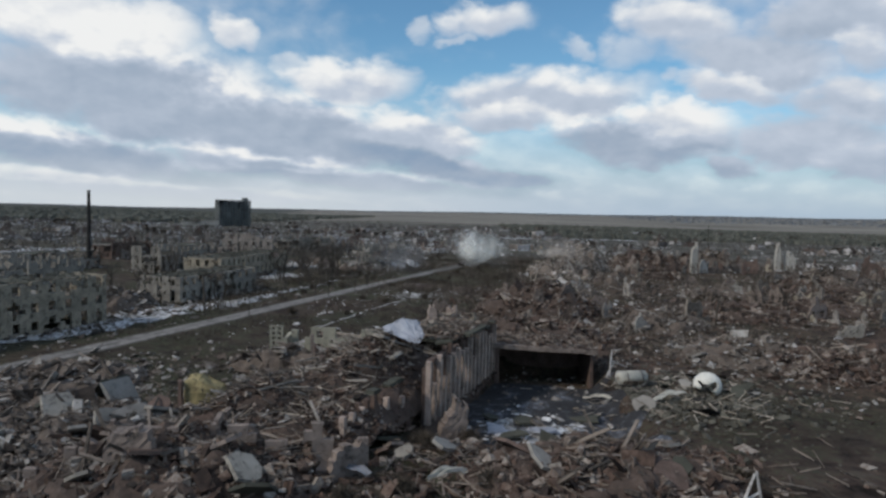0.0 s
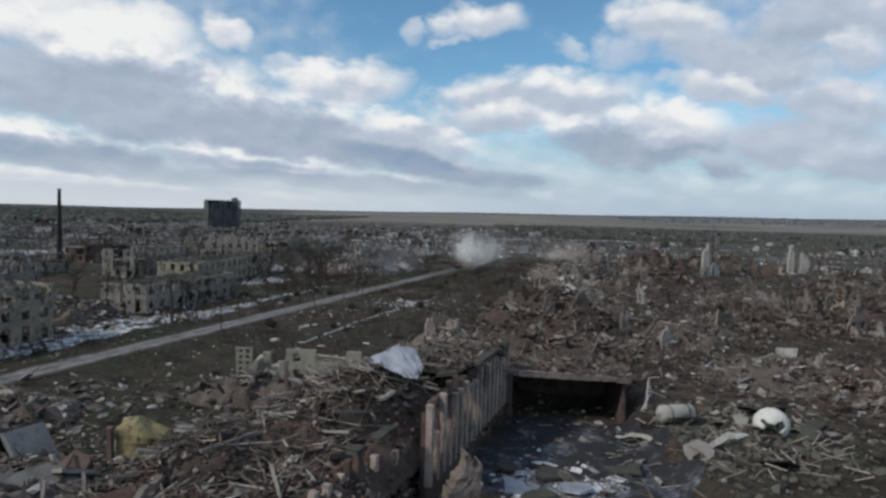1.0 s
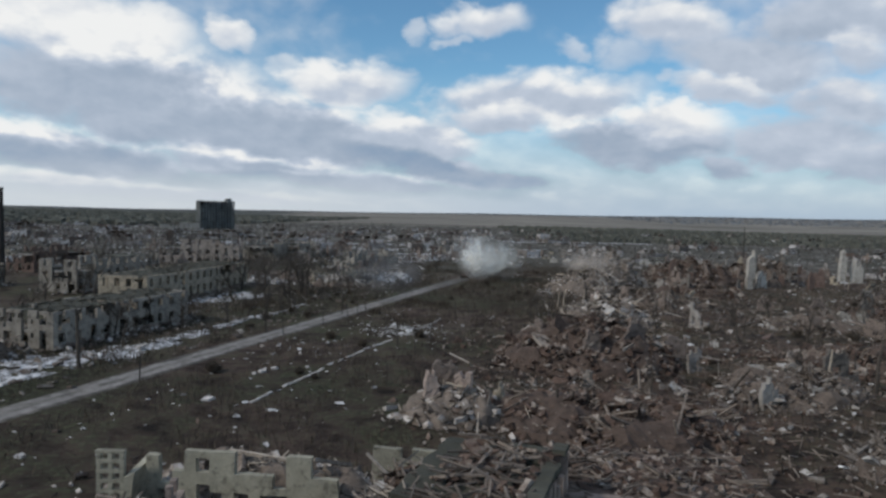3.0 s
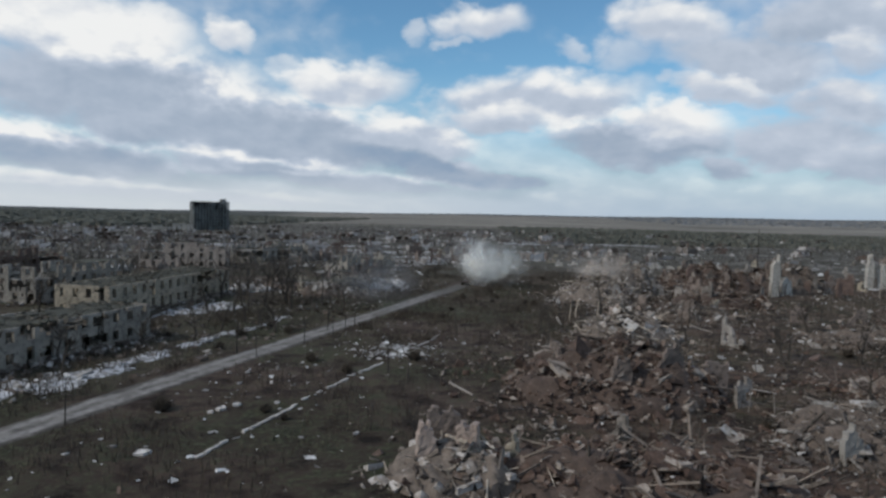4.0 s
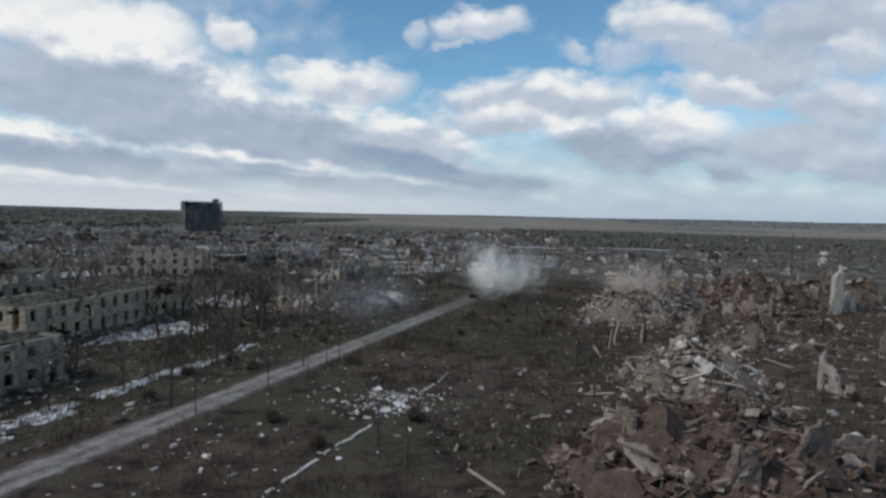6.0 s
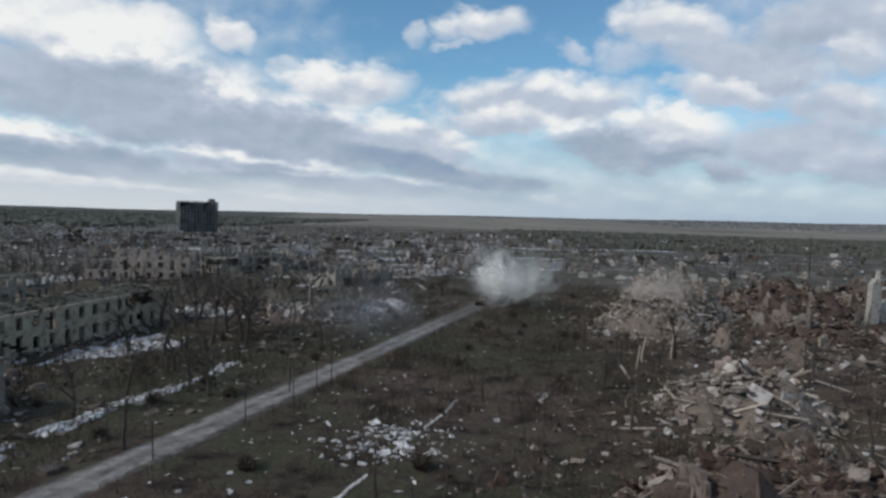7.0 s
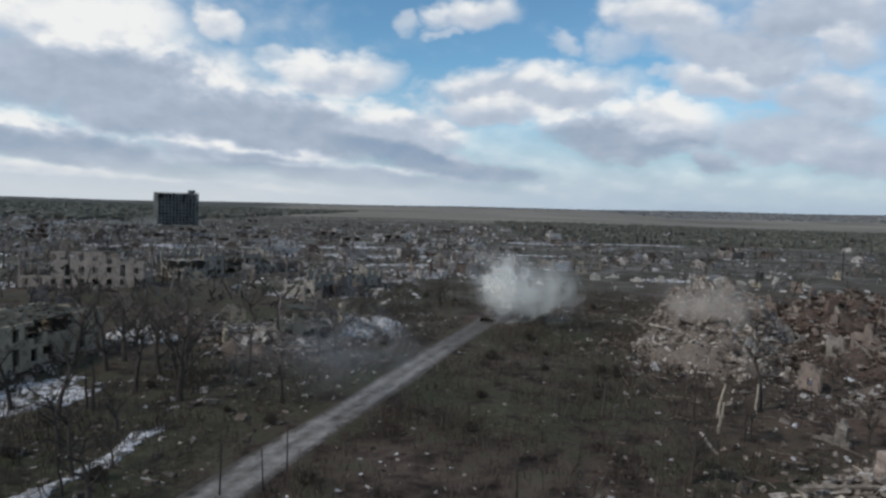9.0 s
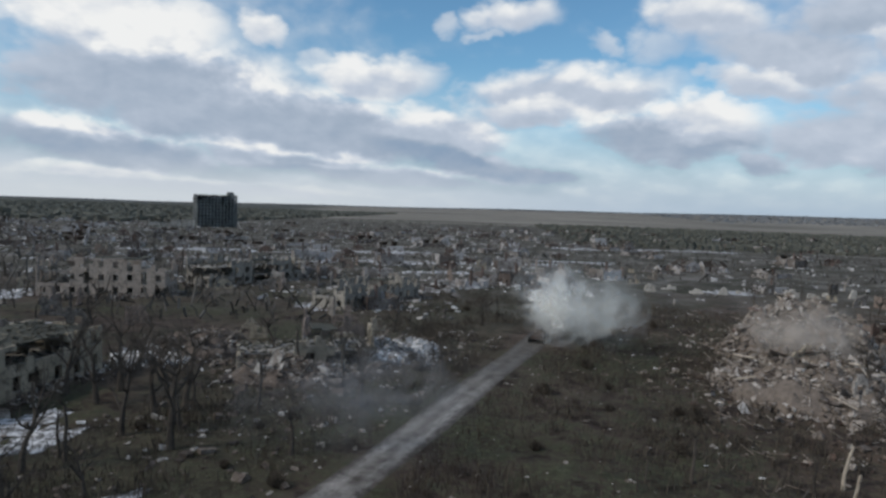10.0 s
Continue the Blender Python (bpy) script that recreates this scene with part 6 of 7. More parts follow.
# ---- trees ----
def tree_meshes(seed, h, spread=0.5, limbs=7, depth=3, snapped=False, reach=0.45):
    """Trunk and crown of a leafless tree."""
    rng = np.random.default_rng(seed)
    trunk, crown = bmesh.new(), bmesh.new()
    p, d, r = Vector((0, 0, -0.3)), Vector((0, 0, 1)), h * 0.032 + 0.05
    spots = []
    n = 7
    for i in range(n):
        q = p + d * (h * (0.62 if not snapped else 0.95) / n)
        r2 = r * (0.86 if not snapped else 0.93)
        rod(trunk, p, q, r, r2, 7)
        p, r = q, r2
        d = (d + Vector((rng.normal(0, 0.09), rng.normal(0, 0.09), 0))).normalized()
        if i >= 2:
            spots.append((p.copy(), r))

    def grow(p, d, ln, r, level):
        for k in range(3):
            q = p + d * ln / 3
            rod(crown, p, q, r, r * 0.75, 4 if level else 5)
            p, r = q, r * 0.75
            d = (d + Vector(rng.normal(0, 0.16, 3)) + Vector((0, 0, 0.06))).normalized()
            if level < depth - 1:
                for _ in range(2 if k else 1):
                    side = (d + Vector(rng.normal(0, spread, 3))).normalized()
                    grow(p, side, ln * rng.uniform(0.45, 0.7), r * 0.6, level + 1)

    for k in range(limbs):
        sp, rr = spots[int(rng.integers(len(spots)))] if k > 2 else (p, r)
        a = rng.uniform(0, 6.28)
        d = Vector((math.cos(a) * 0.75, math.sin(a) * 0.75, rng.uniform(0.5, 1.2))).normalized()
        grow(sp, d, h * rng.uniform(0.25, 0.4) * (reach if snapped else 1), rr * 0.75, 0 if not snapped else 1)
    out = []
    for nm, bm in (("trunk", trunk), ("crown", crown)):
        me = bpy.data.meshes.new(nm)
        bm.to_mesh(me)
        bm.free()
        out.append(me)
    return out


def build_trees():
    rng = np.random.default_rng(200)
    kinds = []
    for i in range(6):
        t, c = tree_meshes(210 + i, 8.5, 0.5 + 0.05 * i, 7 + i % 3)
        kinds.append((t, c, "bark", "leafless dark tree with a ragged crown"))
    for i in range(3):
        t, c = tree_meshes(220 + i, 6.0, 0.5, 3, 3, True)
        kinds.append((t, c, "bark", "splintered dark tree trunk with few branches remaining"))
    for i in range(2):
        t, c = tree_meshes(230 + i, 4.6, 0.4, 2, 2, True, 0.13)
        kinds.append((t, c, "bare_wood", "snapped tree stump stripped to pale wood"))
    for i in range(2):
        # snapped off short, with one torn spike
        t, c = tree_meshes(236 + i, 4.4, 0.3, 1, 2, True, 0.16)
        kinds.append((t, c, "bare_wood", "snapped tree stump stripped to pale wood"))
    protos = []
    for t, c, mat, label in kinds:
        t.materials.append(M[mat]), c.materials.append(M[mat])
        protos.append((t, c, label))

    def plant(kind, x, y, size=1.0):
        t, c, label = protos[kind]
        z = float(land(x, y)) + 0.5 * float(heap_height(x, y))
        ob = thing("bare_tree", Matrix.Translation((x, y, z)) @ pose(0, 0, 0, rng.uniform(-5, 5), rng.uniform(-5, 5), rng.uniform(0, 360)), label, "tree", "bare trees")
        ob.scale = (size, size, size)
        part("trunk", t, None, ob)
        part("crown", c, None, ob)

    # single trees that stand out
    for x, y, kind, size in ((29, 215, 0, 1.25), (20.6, 206.6, 11, 1.0), (-44.6, 218.3, 1, 1.35), (-48, 214, 2, 1.3), (-43, 216.5, 3, 1.0), (-58.8, 207, 4, 1.1), (-60.7, 240, 4, 1.3), (-27.2, 235, 5, 1.2), (-30, 237.2, 6, 1.1), (-43, 248, 0, 1.2), (-57.3, 224.5, 3, 1.3), (-57.3, 229.7, 1, 1.4), (-48.3, 221.2, 2, 1.3), (-37, 223.5, 6, 1.1), (-54.5, 135.5, 7, 1.3), (-37.8, 165.2, 8, 0.8), (28.2, 214.2, 12, 0.9), (22.8, 212.1, 12, 1.1), (40.6, 240, 2, 0.9), (-41.4, 211.4, 1, 1.5), (-26.3, 230, 0, 1.15), (-52.4, 205.3, 2, 1.2), (-46.1, 224.3, 4, 1.45), (-63.3, 227.9, 5, 1.3), (33, 169, 6, 0.9), (12, 176, 7, 0.9), (45.2, 134.2, 11, 1.2), (51, 134, 8, 1.2), (9, 212, 7, 0.8)):
        plant(kind, x, y, size)
    # among the blocks and along the street
    for i in range(52):
        s, off = rng.uniform(30, 270), -rng.uniform(6, 30)
        x, y = along(s, off)
        if -70 > x or (s < 120 and rng.random() < 0.75):
            continue
        plant(int(rng.integers(0, 8)), x, y, rng.uniform(0.5, 1.0))
    for i in range(110):
        x, y = rng.uniform(-170, -75), rng.uniform(150, 420)
        plant(int(rng.integers(0, 8)), x, y, rng.uniform(0.6, 1.1))
    # thin survivors on the green and in the rubble
    for i in range(70):
        y = rng.uniform(128, 330)
        x = rng.uniform(0.28 * (y - 100) - 30, 0.28 * (y - 100) + 70)
        plant(int(rng.integers(5, 9)), x, y, rng.uniform(0.35, 0.75))
    for i in range(60):
        x, y = rng.uniform(40, 200), rng.uniform(130, 400)
        plant(int(rng.integers(3, 10)), x, y, rng.uniform(0.5, 1.1))


build_trees()


def scrub():
    """Dry stalks and saplings in the grass."""
    rng = np.random.default_rng(240)

    def lot(x, y, hi, label):
        n = len(x)
        z = land(x, y)
        sizes = np.stack([np.full(n, 0.06), np.full(n, 0.05), hi * rng.uniform(0.4, 1.5, n)], 1)
        places = np.stack([x, y, z + sizes[:, 2] * 0.45], 1)
        ob = new("scrub", pieces_mesh("scrub", places, sizes, turns(rng, n, 0.22), M["twigs"], rng))
        tagged(ob, label, "scrub", kind="stuff")

    k = 24000
    s, off = rng.uniform(60, 300, k), rng.uniform(-36, 42, k)
    ok = np.abs(off) > 3.4
    ok &= (np.sin(s * 0.23 + off * 0.1) + np.cos(off * 0.4 - s * 0.05) + rng.normal(0, 0.6, k)) > -0.3
    x, y = ROAD_A[0] + RDX * s + RDY * off, ROAD_A[1] + RDY * s - RDX * off
    lot(x[ok], y[ok], 0.7, "dry stalks and dead weeds along the road")
    k = 9000
    x, y = rng.uniform(0, 190, k), rng.uniform(100, 330, k)
    lot(x, y, 1.3, "dry weeds and saplings among rubble")
    # thickets: dense where the clumping field is high
    k = 60000
    s, off = rng.uniform(90, 290, k), rng.uniform(-40, 62, k)
    x, y = ROAD_A[0] + RDX * s + RDY * off, ROAD_A[1] + RDY * s - RDX * off
    thick = bumps(x / 7, y / 7 + 40) + 0.6 * bumps(x / 2.5 + 9, y / 2.5) + rng.normal(0, 0.2, k)
    ok = (np.abs(off) > 3.6) & (thick > np.where(off < 0, 0.36, 0.62)) & ((off < 0) | (s > 140))
    lot(x[ok], y[ok], 1.0, "thickets of dark dry brush beside the road")


scrub()


def grit():
    """Small stones and scraps on the bare ground beyond the green."""
    rng = np.random.default_rng(246)
    k = 4000
    x, y = rng.uniform(-62, 75, k), rng.uniform(150, 300, k)
    s, off = road_frame(x, y)
    ok = (np.abs(off) > 3.5) & (bumps(x / 11, y / 11) + rng.normal(0, 0.3, k) > 0.0)
    x, y = x[ok], y[ok]
    scatter("grit", "stones and scraps strewn over scorched ground", x, y, lognormal(rng, len(x), 0.17, 0.6), 0.6, 0.3, M["rubble"], rng)


grit()


def bushes():
    """Leafless bushes: bundles of twigs from one root."""
    rng = np.random.default_rng(245)
    kinds = []
    for i in range(4):
        n = 150
        a, q = rng.uniform(0, 6.28, n), rng.uniform(0.1, 1.0, n)
        bm = bmesh.new()
        for t, r in zip(a, q):
            h = rng.uniform(0.7, 1.6) * (1.2 - 0.5 * r)
            mid = Vector((r * 0.7 * math.cos(t), r * 0.7 * math.sin(t), h * 0.55))
            end = mid + Vector((rng.normal(0, 0.3), rng.normal(0, 0.3), h * 0.45))
            rod(bm, (0.15 * math.cos(t), 0.15 * math.sin(t), -0.1), mid, 0.045, 0.03, 3)
            rod(bm, mid, end, 0.03, 0.012, 3)
        me = bpy.data.meshes.new("bush")
        bm.to_mesh(me)
        bm.free()
        me.materials.append(M["twigs"])
        kinds.append(me)
    for i in range(104):
        if i >= 70:
            x, y = rng.uniform(-46, 26), rng.uniform(42, 66)
        elif i < 45:
            x, y = along(rng.uniform(90, 270), rng.choice([-1, 1]) * rng.uniform(5, 30))
        else:
            x, y = rng.uniform(10, 110), rng.uniform(130, 300)
        o = new("bush", kinds[i % 4])
        s = rng.uniform(0.5, 1.15)
        o.matrix_world = pose(x, y, float(land(x, y) + 0.6 * heap_height(x, y)), 0, 0, rng.uniform(0, 360)) @ Matrix.Diagonal((s * 1.5, s * 1.5, s, 1))
        tagged(o, "dark leafless bush in dead grass", "bush", "bushes")


bushes()


# ---- poles and the chimney ----
def chimney():
    ob = thing("chimney", pose(-143.5, 245.2, 0), "tall slender dark chimney stack", "chimney")
    bm = bmesh.new()
    for i in range(6):
        rod(bm, (0, 0, 4.4 * i), (0, 0, 4.4 * (i + 1)), 0.95 - 0.07 * i, 0.88 - 0.07 * i, 16)
    part("shaft", bm, M["soot"], ob)
    bm = bmesh.new()
    rod(bm, (0, 0, 26.2), (0, 0, 26.9), 0.66, 0.7, 16)
    part("rim", bm, M["concrete"], ob)


def pole(x, y, h, label, arm=True, lean=0.0):
    ob = thing("utility_pole", pose(x, y, 0, lean, lean * 0.6, 20), label, "pole", "poles")
    bm = bmesh.new()
    rod(bm, (0, 0, -0.4), (0, 0, h), 0.03 * h ** 0.7, 0.018 * h ** 0.7, 8)
    part("post", bm, M["soot"], ob)
    if arm:
        bm = bmesh.new()
        box(bm, -0.9, 0.9, -0.07, 0.07, h - 0.8, h - 0.65)
        part("crossarm", bm, M["rust"], ob)


chimney()
pole(142, 390, 19, "tall dark mast without wires", False)
for i, (x, y) in enumerate(((-24.8, 188.3), (-23.7, 192), (-28, 187), (-34, 163), (-29.2, 173.7), (-43.1, 129.5), (-25.4, 179.2))):
    pole(x, y, 3.5 + 0.5 * (i % 3), "thin dark wooden post beside the road", False, (i % 3 - 1) * 3.0)


# ---- the tower block on the edge of town ----
def tower():
    ob = thing("tower_block", pose(-278, 731, 0, 0, 0, 40.5), "burnt-out dark high-rise block on the town's edge", "tower block")
    rng = np.random.default_rng(260)
    L, D, n, hi = 37.0, 14.0, 10, 3.0
    for k, (m, span) in enumerate(((pose(0, 0, 0), L), (pose(L, 0, 0, 0, 0, 90), D), (pose(L, D, 0, 0, 0, 180), L), (pose(0, D, 0, 0, 0, 270), D))):
        bays = 12 if k % 2 == 0 else 4

        def top(u):
            return n - (1.6 if u < 0.1 and k == 0 else 0.7 if u < 0.22 and k == 0 else 0) - (0.4 if 0.3 < u < 0.4 else 0)
        bm, op = wall_bays(span - 0.5, n, hi, bays, rng, top, 0.5, (1.9, 1.7), 0.8, 0.25)
        part("wall", bm, M["tower"], ob).matrix_local = m @ pose(0.25, 0, 0)
    for s in range(1, n + 1):
        bm = bmesh.new()
        box(bm, 0.6, L - 0.6, 0.6, D - 0.6, s * hi - 0.28, s * hi - 0.05)
        part("floor_slab" if s < n else "roof", bm, M["soot"], ob)
    for x0, x1, y0, y1 in [(0.6, L - 0.6, D / 2, D / 2 + 0.3)] + [(L * i / 6, L * i / 6 + 0.3, 0.6, D - 0.6) for i in range(1, 6)]:
        bm = bmesh.new()
        box(bm, x0, x1, y0, y1, 0, n * hi - 1)
        part("inner_wall", bm, M["soot"], ob)
    bm = bmesh.new()
    box(bm, L - 7, L - 2, 4, 10, n * hi, n * hi + 2.8)
    part("lift_house", bm, M["tower"], ob)


tower()


# ---- houses of the far town ----
def house_kind(seed, L, D, hi, mat, gable=True, roofed=0.5):
    """A small ruined house as a pattern to copy."""
    rng = np.random.default_rng(seed)
    ob = thing("ruined_house", pose(0, 0, -50), "small shelled house with broken pale walls", "house", "houses of the far town")
    for k, (m, span) in enumerate(((pose(0, 0, 0), L), (pose(L, 0, 0, 0, 0, 90), D), (pose(L, D, 0, 0, 0, 180), L), (pose(0, D, 0, 0, 0, 270), D))):
        bm, op = wall_bays(span - (0.45 if k % 2 else 0), 1, hi, max(2, int(span / 3)), rng, jagged(rng, 1, 0.25, 3, 0.6), 0.45, (1.1, 1.3), 0.9, 0.2)
        if gable and k % 2 and rng.random() < 0.8:
            a = span / 2
            vs = [bm.verts.new(p) for p in ((0, 0.01, hi), (span, 0.01, hi), (a, 0.01, hi + D * 0.4), (0, 0.4, hi), (span, 0.4, hi), (a, 0.4, hi + D * 0.4))]
            for f in ((0, 1, 2), (5, 4, 3), (0, 3, 4, 1), (1, 4, 5, 2), (2, 5, 3, 0)):
                bm.faces.new([vs[q] for q in f])
        part("wall", bm, M[mat], ob).matrix_local = m @ (pose(0.225, 0, 0) if k % 2 else pose(0, 0, 0))
    if rng.random() < roofed:
        bm = bmesh.new()
        for k in range(5):
            if rng.random() < 0.45:
                x0, x1 = L * k / 5, L * (k + 1) / 5 - 0.05
                vs = [bm.verts.new(p) for p in ((x0, -0.4, hi), (x1, -0.4, hi), (x1, D / 2, hi + D * 0.4), (x0, D / 2, hi + D * 0.4))]
                bm.faces.new(vs)
        bmesh.ops.solidify(bm, geom=bm.faces[:], thickness=0.15)
        part("roof", bm, M["snow" if seed % 2 else "rubble"], ob)
    bm = bmesh.new()
    box(bm, L * 0.4, L * 0.4 + 0.7, D * 0.45, D * 0.45 + 0.7, 0, hi + D * 0.45)
    part("chimney", bm, M["red_brick"], ob)
    k = 40
    pl = np.stack([rng.uniform(-2, L + 2, k), rng.uniform(-2, D + 2, k), np.full(k, 0.3)], 1)
    sz = np.stack([rng.uniform(0.4, 2.0, k), rng.uniform(0.3, 1.2, k), rng.uniform(0.2, 0.7, k)], 1)
    tagged(part("debris", pieces_mesh("debris", pl, sz, turns(rng, k, 0.3), M["pale_rubble" if seed % 3 == 0 else "rubble"], rng), None, ob), kind="stuff")
    return ob


def far_town():
    rng = np.random.default_rng(300)
    kinds = [house_kind(301, 9, 7, 2.8, "far_wall"), house_kind(302, 11, 7, 3.0, "far_wall", True, 1.0), house_kind(303, 8, 8, 2.8, "far_wall", False, 0.0),
             house_kind(304, 14, 8, 3.6, "far_wall", True, 1.0), house_kind(306, 10, 8, 5.2, "far_wall", False, 0.0), house_kind(307, 7, 6, 2.6, "red_brick")]
    first = [True] * len(kinds)
    spots = []
    for i in range(2600):
        y = 310 + 620 * rng.random() ** 1.3
        x = rng.uniform(-0.75 * y - 40, 0.78 * y + 40)
        if y > 560 and x > 30 + 0.1 * y and rng.random() < 0.7:
            continue
        if abs(x - 8) < 26 and y < 345:
            continue
        if -60 < x - 0.12 * y and x < 90 and y < 350 and rng.random() < 0.6:
            continue
        if x > 15 and y < 640 and rng.random() < (0.85 if y < 430 else 0.6):
            continue
        if any(abs(x - a) < 13 and abs(y - b) < 13 for a, b in spots):
            continue
        if x < -60 and y < 370:
            continue
        if x < -120 and y > 740 and rng.random() < 0.7:
            continue
        if math.hypot(x + 260, y - 745) < 40:
            continue
        spots.append((x, y))
        if len(spots) >= 300:
            break
    for x, y in spots:
        k = int(rng.integers(len(kinds))) if y > 420 else int(rng.choice([2, 4]))
        sc = rng.uniform(0.85, 1.15)
        m = pose(x, y, float(land(x, y)), 0, 0, rng.choice([20, 110, 200, 290]) + rng.uniform(-8, 8))
        if first[k]:
            kinds[k].matrix_world = m
            first[k] = False
        else:
            o = copy_thing(kinds[k], m)
            o.scale = (1, 1, rng.uniform(0.45, 0.9))
    # pale and dark litter of the far town
    def streets(x, y):
        """Where houses stood in rows: high along the streets, low in the gardens between."""
        u = y + 0.22 * x
        return np.sin(u * 0.105 + 1.5 * bumps(x / 120, y / 120)) + 0.9 * bumps(x / 45, y / 60) + 0.3

    for label, mat, k, mid in (("pale wreckage strewn through the far town", "pale_rubble", 9000, 0.62), ("grey wreckage strewn through the far town", "far_rubble", 13000, 0.8)):
        y = 290 + 700 * rng.random(k) ** 1.2
        x = rng.uniform(-0.8, 0.8, k) * y
        ok = (y < 620) | (x < 60) | (rng.random(k) < 0.3)
        ok &= streets(x, y) + rng.normal(0, 0.35, k) > (0.75 if mat == "pale_rubble" else 0.38)
        ok &= ~((np.abs(x - 12) < 30) & (y < 330))
        ok &= (x < 20) | (y > 640) | (rng.random(k) < 0.35)
        x, y = x[ok], y[ok]
        scatter("wreckage", label, x, y, lognormal(rng, len(x), mid, 0.6), 0.7, 0.3, M[mat], rng)
    k = 17000
    y = 280 + 950 * rng.random(k) ** 1.2
    x = rng.uniform(-0.85, 0.85, k) * y
    ok = streets(x, y) + rng.normal(0, 0.5, k) < 0.2
    ok &= ~((x > -40) & (y < 400))
    x, y = x[ok], y[ok]
    k = len(x)
    hi = lognormal(rng, k, 2.3, 0.5)
    sizes = np.stack([rng.uniform(0.12, 0.5, k), rng.uniform(0.12, 0.5, k), hi], 1)
    ob = new("far_trees", pieces_mesh("far_trees", np.stack([x, y, land(x, y) + hi * 0.45], 1), sizes, turns(rng, k, 0.5), M["far_twigs"], rng))
    tagged(ob, "bare saplings and trunks in gardens of the far town", "trees", kind="stuff")


far_town()


def far_woods():
    """Belts of leafless woodland out to the skyline; distance haze is in their colours."""
    rng = np.random.default_rng(320)

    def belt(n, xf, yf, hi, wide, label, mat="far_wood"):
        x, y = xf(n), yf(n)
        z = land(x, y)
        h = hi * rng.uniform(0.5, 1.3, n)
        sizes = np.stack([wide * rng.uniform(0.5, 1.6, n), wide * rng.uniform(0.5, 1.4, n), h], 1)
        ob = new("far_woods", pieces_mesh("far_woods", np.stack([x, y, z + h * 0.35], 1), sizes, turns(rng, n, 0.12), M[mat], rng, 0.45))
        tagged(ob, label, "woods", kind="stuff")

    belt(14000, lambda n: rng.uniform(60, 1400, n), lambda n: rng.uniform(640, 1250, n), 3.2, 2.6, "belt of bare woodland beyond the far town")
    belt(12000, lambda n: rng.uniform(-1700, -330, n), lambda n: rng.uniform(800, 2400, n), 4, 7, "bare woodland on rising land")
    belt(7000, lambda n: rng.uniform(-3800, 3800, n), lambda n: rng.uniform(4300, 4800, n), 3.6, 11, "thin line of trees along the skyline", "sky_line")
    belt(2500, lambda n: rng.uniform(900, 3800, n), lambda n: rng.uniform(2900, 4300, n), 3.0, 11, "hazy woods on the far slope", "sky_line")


far_woods()


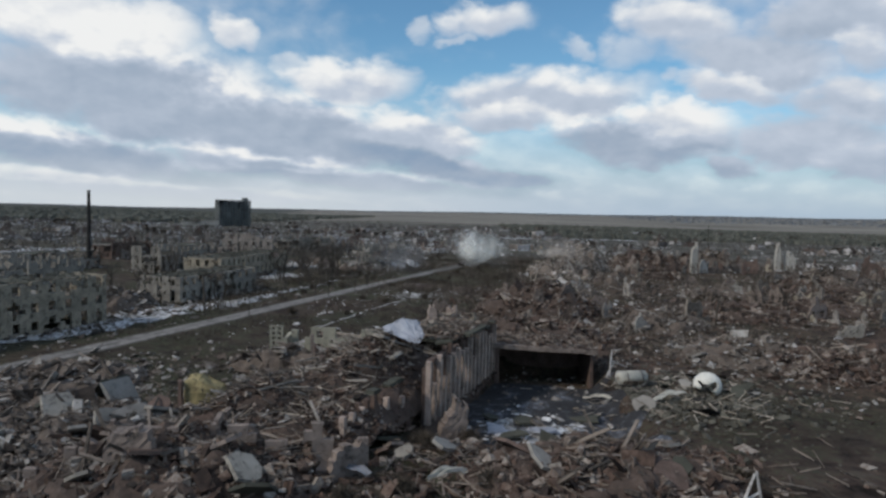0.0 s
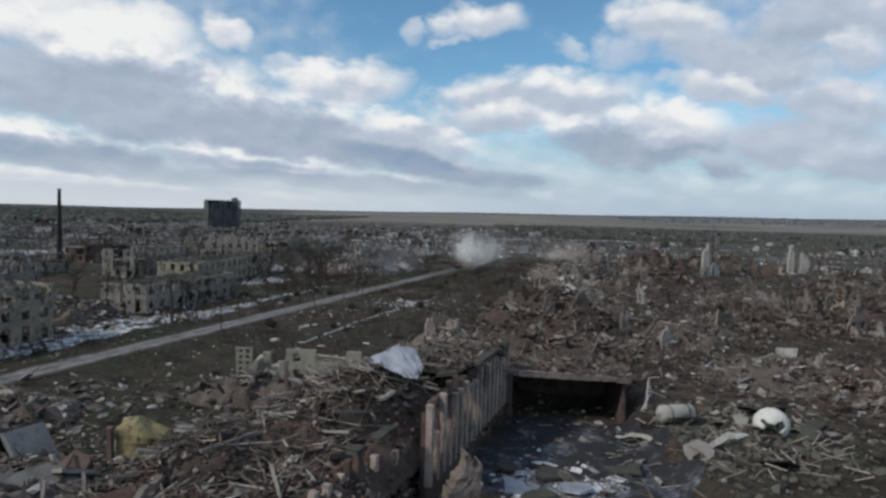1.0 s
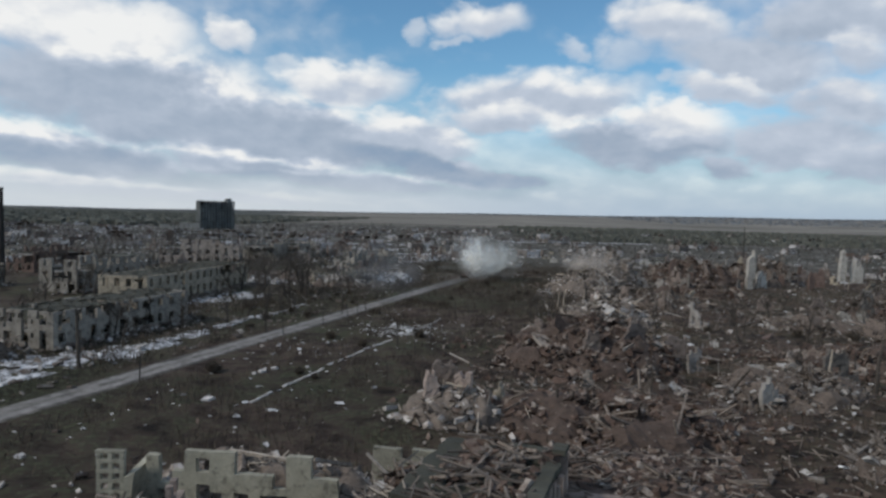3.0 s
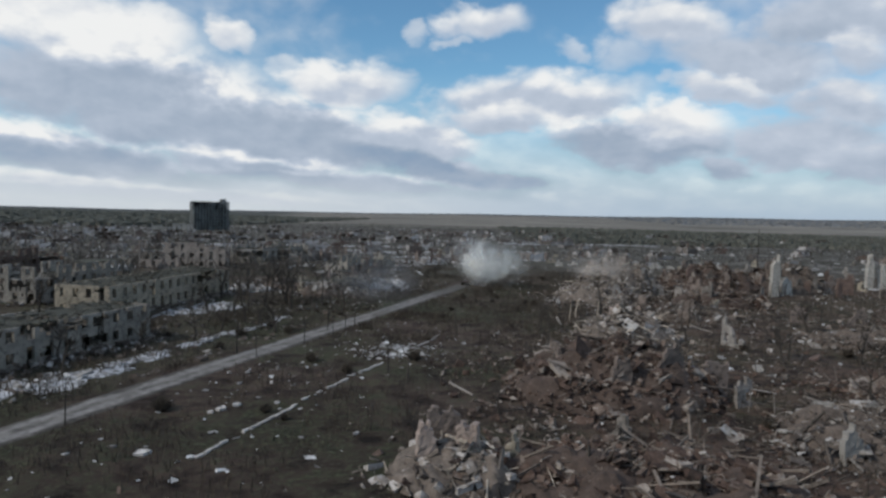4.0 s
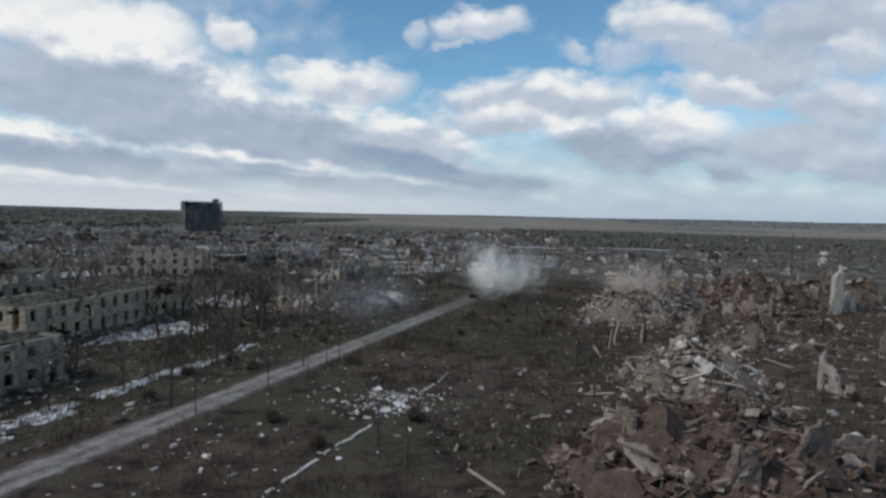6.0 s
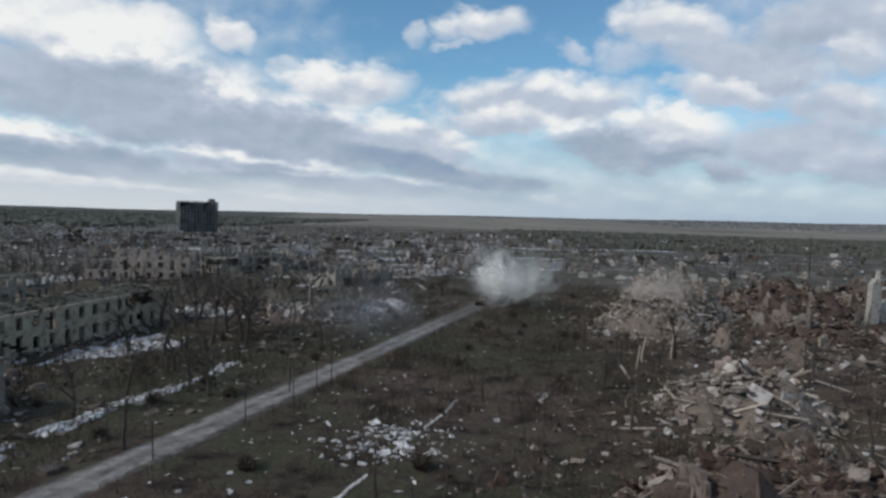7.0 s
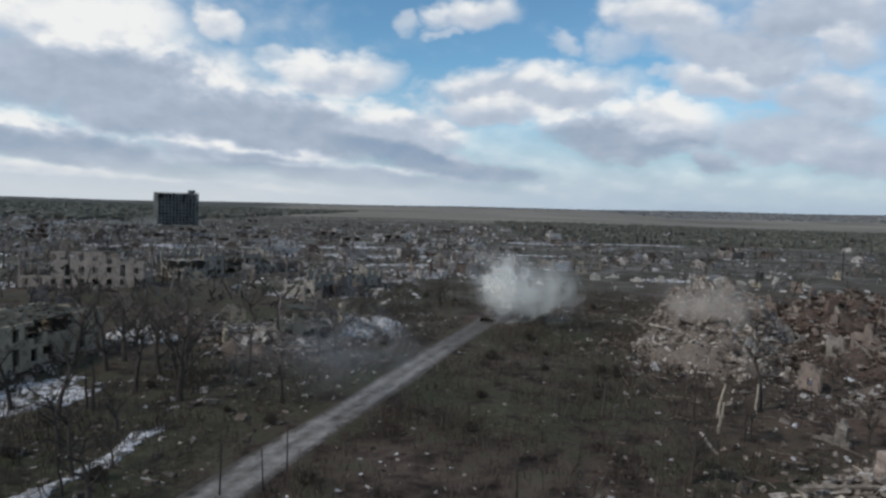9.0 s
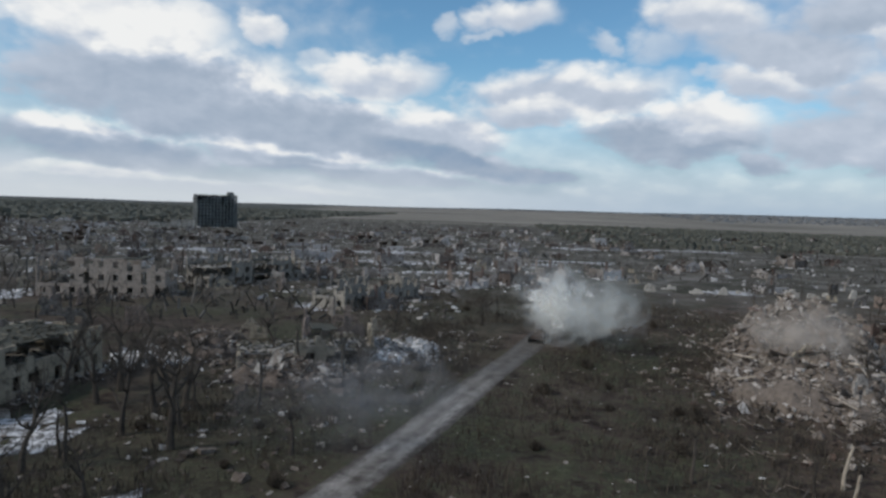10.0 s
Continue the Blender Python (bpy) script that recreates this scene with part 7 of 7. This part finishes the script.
# ---- the wrecked vehicle on the road ----
def vehicle():
    ob = thing("armoured_vehicle", pose(-0.7, 276, 0.05, 0, 0, -12), "dark burnt-out tracked armoured vehicle standing on the road", "armoured vehicle")
    bm = bmesh.new()
    prof = [(-3.2, 0.8), (-3.0, 1.55), (2.4, 1.55), (3.3, 1.0), (2.7, 0.5), (-2.8, 0.5)]
    a = [[bm.verts.new((s * 1.1, y, z)) for y, z in prof] for s in (-1, 1)]
    bm.faces.new(a[0][::-1])
    bm.faces.new(a[1])
    for i in range(6):
        bm.faces.new((a[0][i], a[0][(i + 1) % 6], a[1][(i + 1) % 6], a[1][i]))
    bmesh.ops.recalc_face_normals(bm, faces=bm.faces[:])
    part("hull", bm, M["rust"], ob)
    for s in (-1, 1):
        bm = bmesh.new()
        ring = [(-3.1, 0.75), (-2.7, 1.05), (2.6, 1.05), (3.1, 0.75), (2.4, 0.0), (-2.5, 0.0)]
        b = [[bm.verts.new((s * q, y, z)) for y, z in ring] for q in (1.12, 1.65)]
        bm.faces.new(b[0]), bm.faces.new(b[1][::-1])
        for i in range(6):
            bm.faces.new((b[0][i], b[1][i], b[1][(i + 1) % 6], b[0][(i + 1) % 6]))
        bmesh.ops.recalc_face_normals(bm, faces=bm.faces[:])
        tr = part("track", bm, M["soot"], ob)
        for k in range(6):
            w = bmesh.new()
            rod(w, (s * 1.64, -2.2 + 0.88 * k, 0.38), (s * 1.74, -2.2 + 0.88 * k, 0.38), 0.36, 0.34, 12)
            part("road_wheel", w, M["rust"], tr)
    bm = bmesh.new()
    rod(bm, (0, 0.2, 1.56), (0, 0.2, 2.2), 1.15, 0.8, 12)
    tu = part("turret", bm, M["rust"], ob)
    bm = bmesh.new()
    rod(bm, (0, 1.0, 1.95), (0.3, 4.6, 2.2), 0.09, 0.07, 8)
    part("gun_barrel", bm, M["soot"], tu)


vehicle()


# ---- smoke ----
def smoke(name, label, cx, cy, cz, rx, ry, rz, n, colour, thick, seed):
    """Overlapping thin billows, heaped into one plume that fades outwards."""
    rng = np.random.default_rng(seed)
    bm = bmesh.new()
    for i in range(n):
        a, q = rng.uniform(0, 6.28), rng.random() ** 0.7 * 0.55
        px, py, pz = rx * q * math.cos(a), ry * q * math.sin(a), rz * rng.uniform(-0.5, 0.5)
        r = rng.uniform(0.3, 0.62)
        for v in bmesh.ops.create_icosphere(bm, subdivisions=3, radius=1.0)["verts"]:
            d = v.co.copy()
            k = 1 + 0.45 * noise.noise(d * 1.3 + Vector((i * 3.1, 0, 0))) + 0.2 * noise.noise(d * 3 + Vector((0, i, 0)))
            v.co = Vector((px, py, pz)) + Vector((d.x * r * k * rx, d.y * r * k * ry, d.z * r * k * rz))
    for f in bm.faces:
        f.smooth = True
    o = part(name, bm, smoke_material(name, colour, thick, (rx, ry, rz)))
    o.location = (cx, cy, cz)
    return tagged(o, label, "smoke", kind="stuff")


smoke("smoke_plume", "white smoke billowing up from the road", 2.5, 275, 7.5, 10.5, 8, 10.5, 14, (0.97, 0.96, 0.92), 0.5, 400)
smoke("smoke_plume", "thin grey smoke drifting off the road", 10, 267, 6.5, 12, 10, 10.5, 10, (0.8, 0.81, 0.78), 0.24, 403)
smoke("dust_cloud", "thin grey dust hanging over the road", -22, 212, 7.5, 17, 12, 8.0, 10, (0.4, 0.4, 0.41), 0.12, 401)
smoke("dust_cloud", "thin tan dust hanging over a rubble mound", 36, 250, 8.0, 13, 12, 7.5, 9, (0.74, 0.67, 0.6), 0.2, 402)
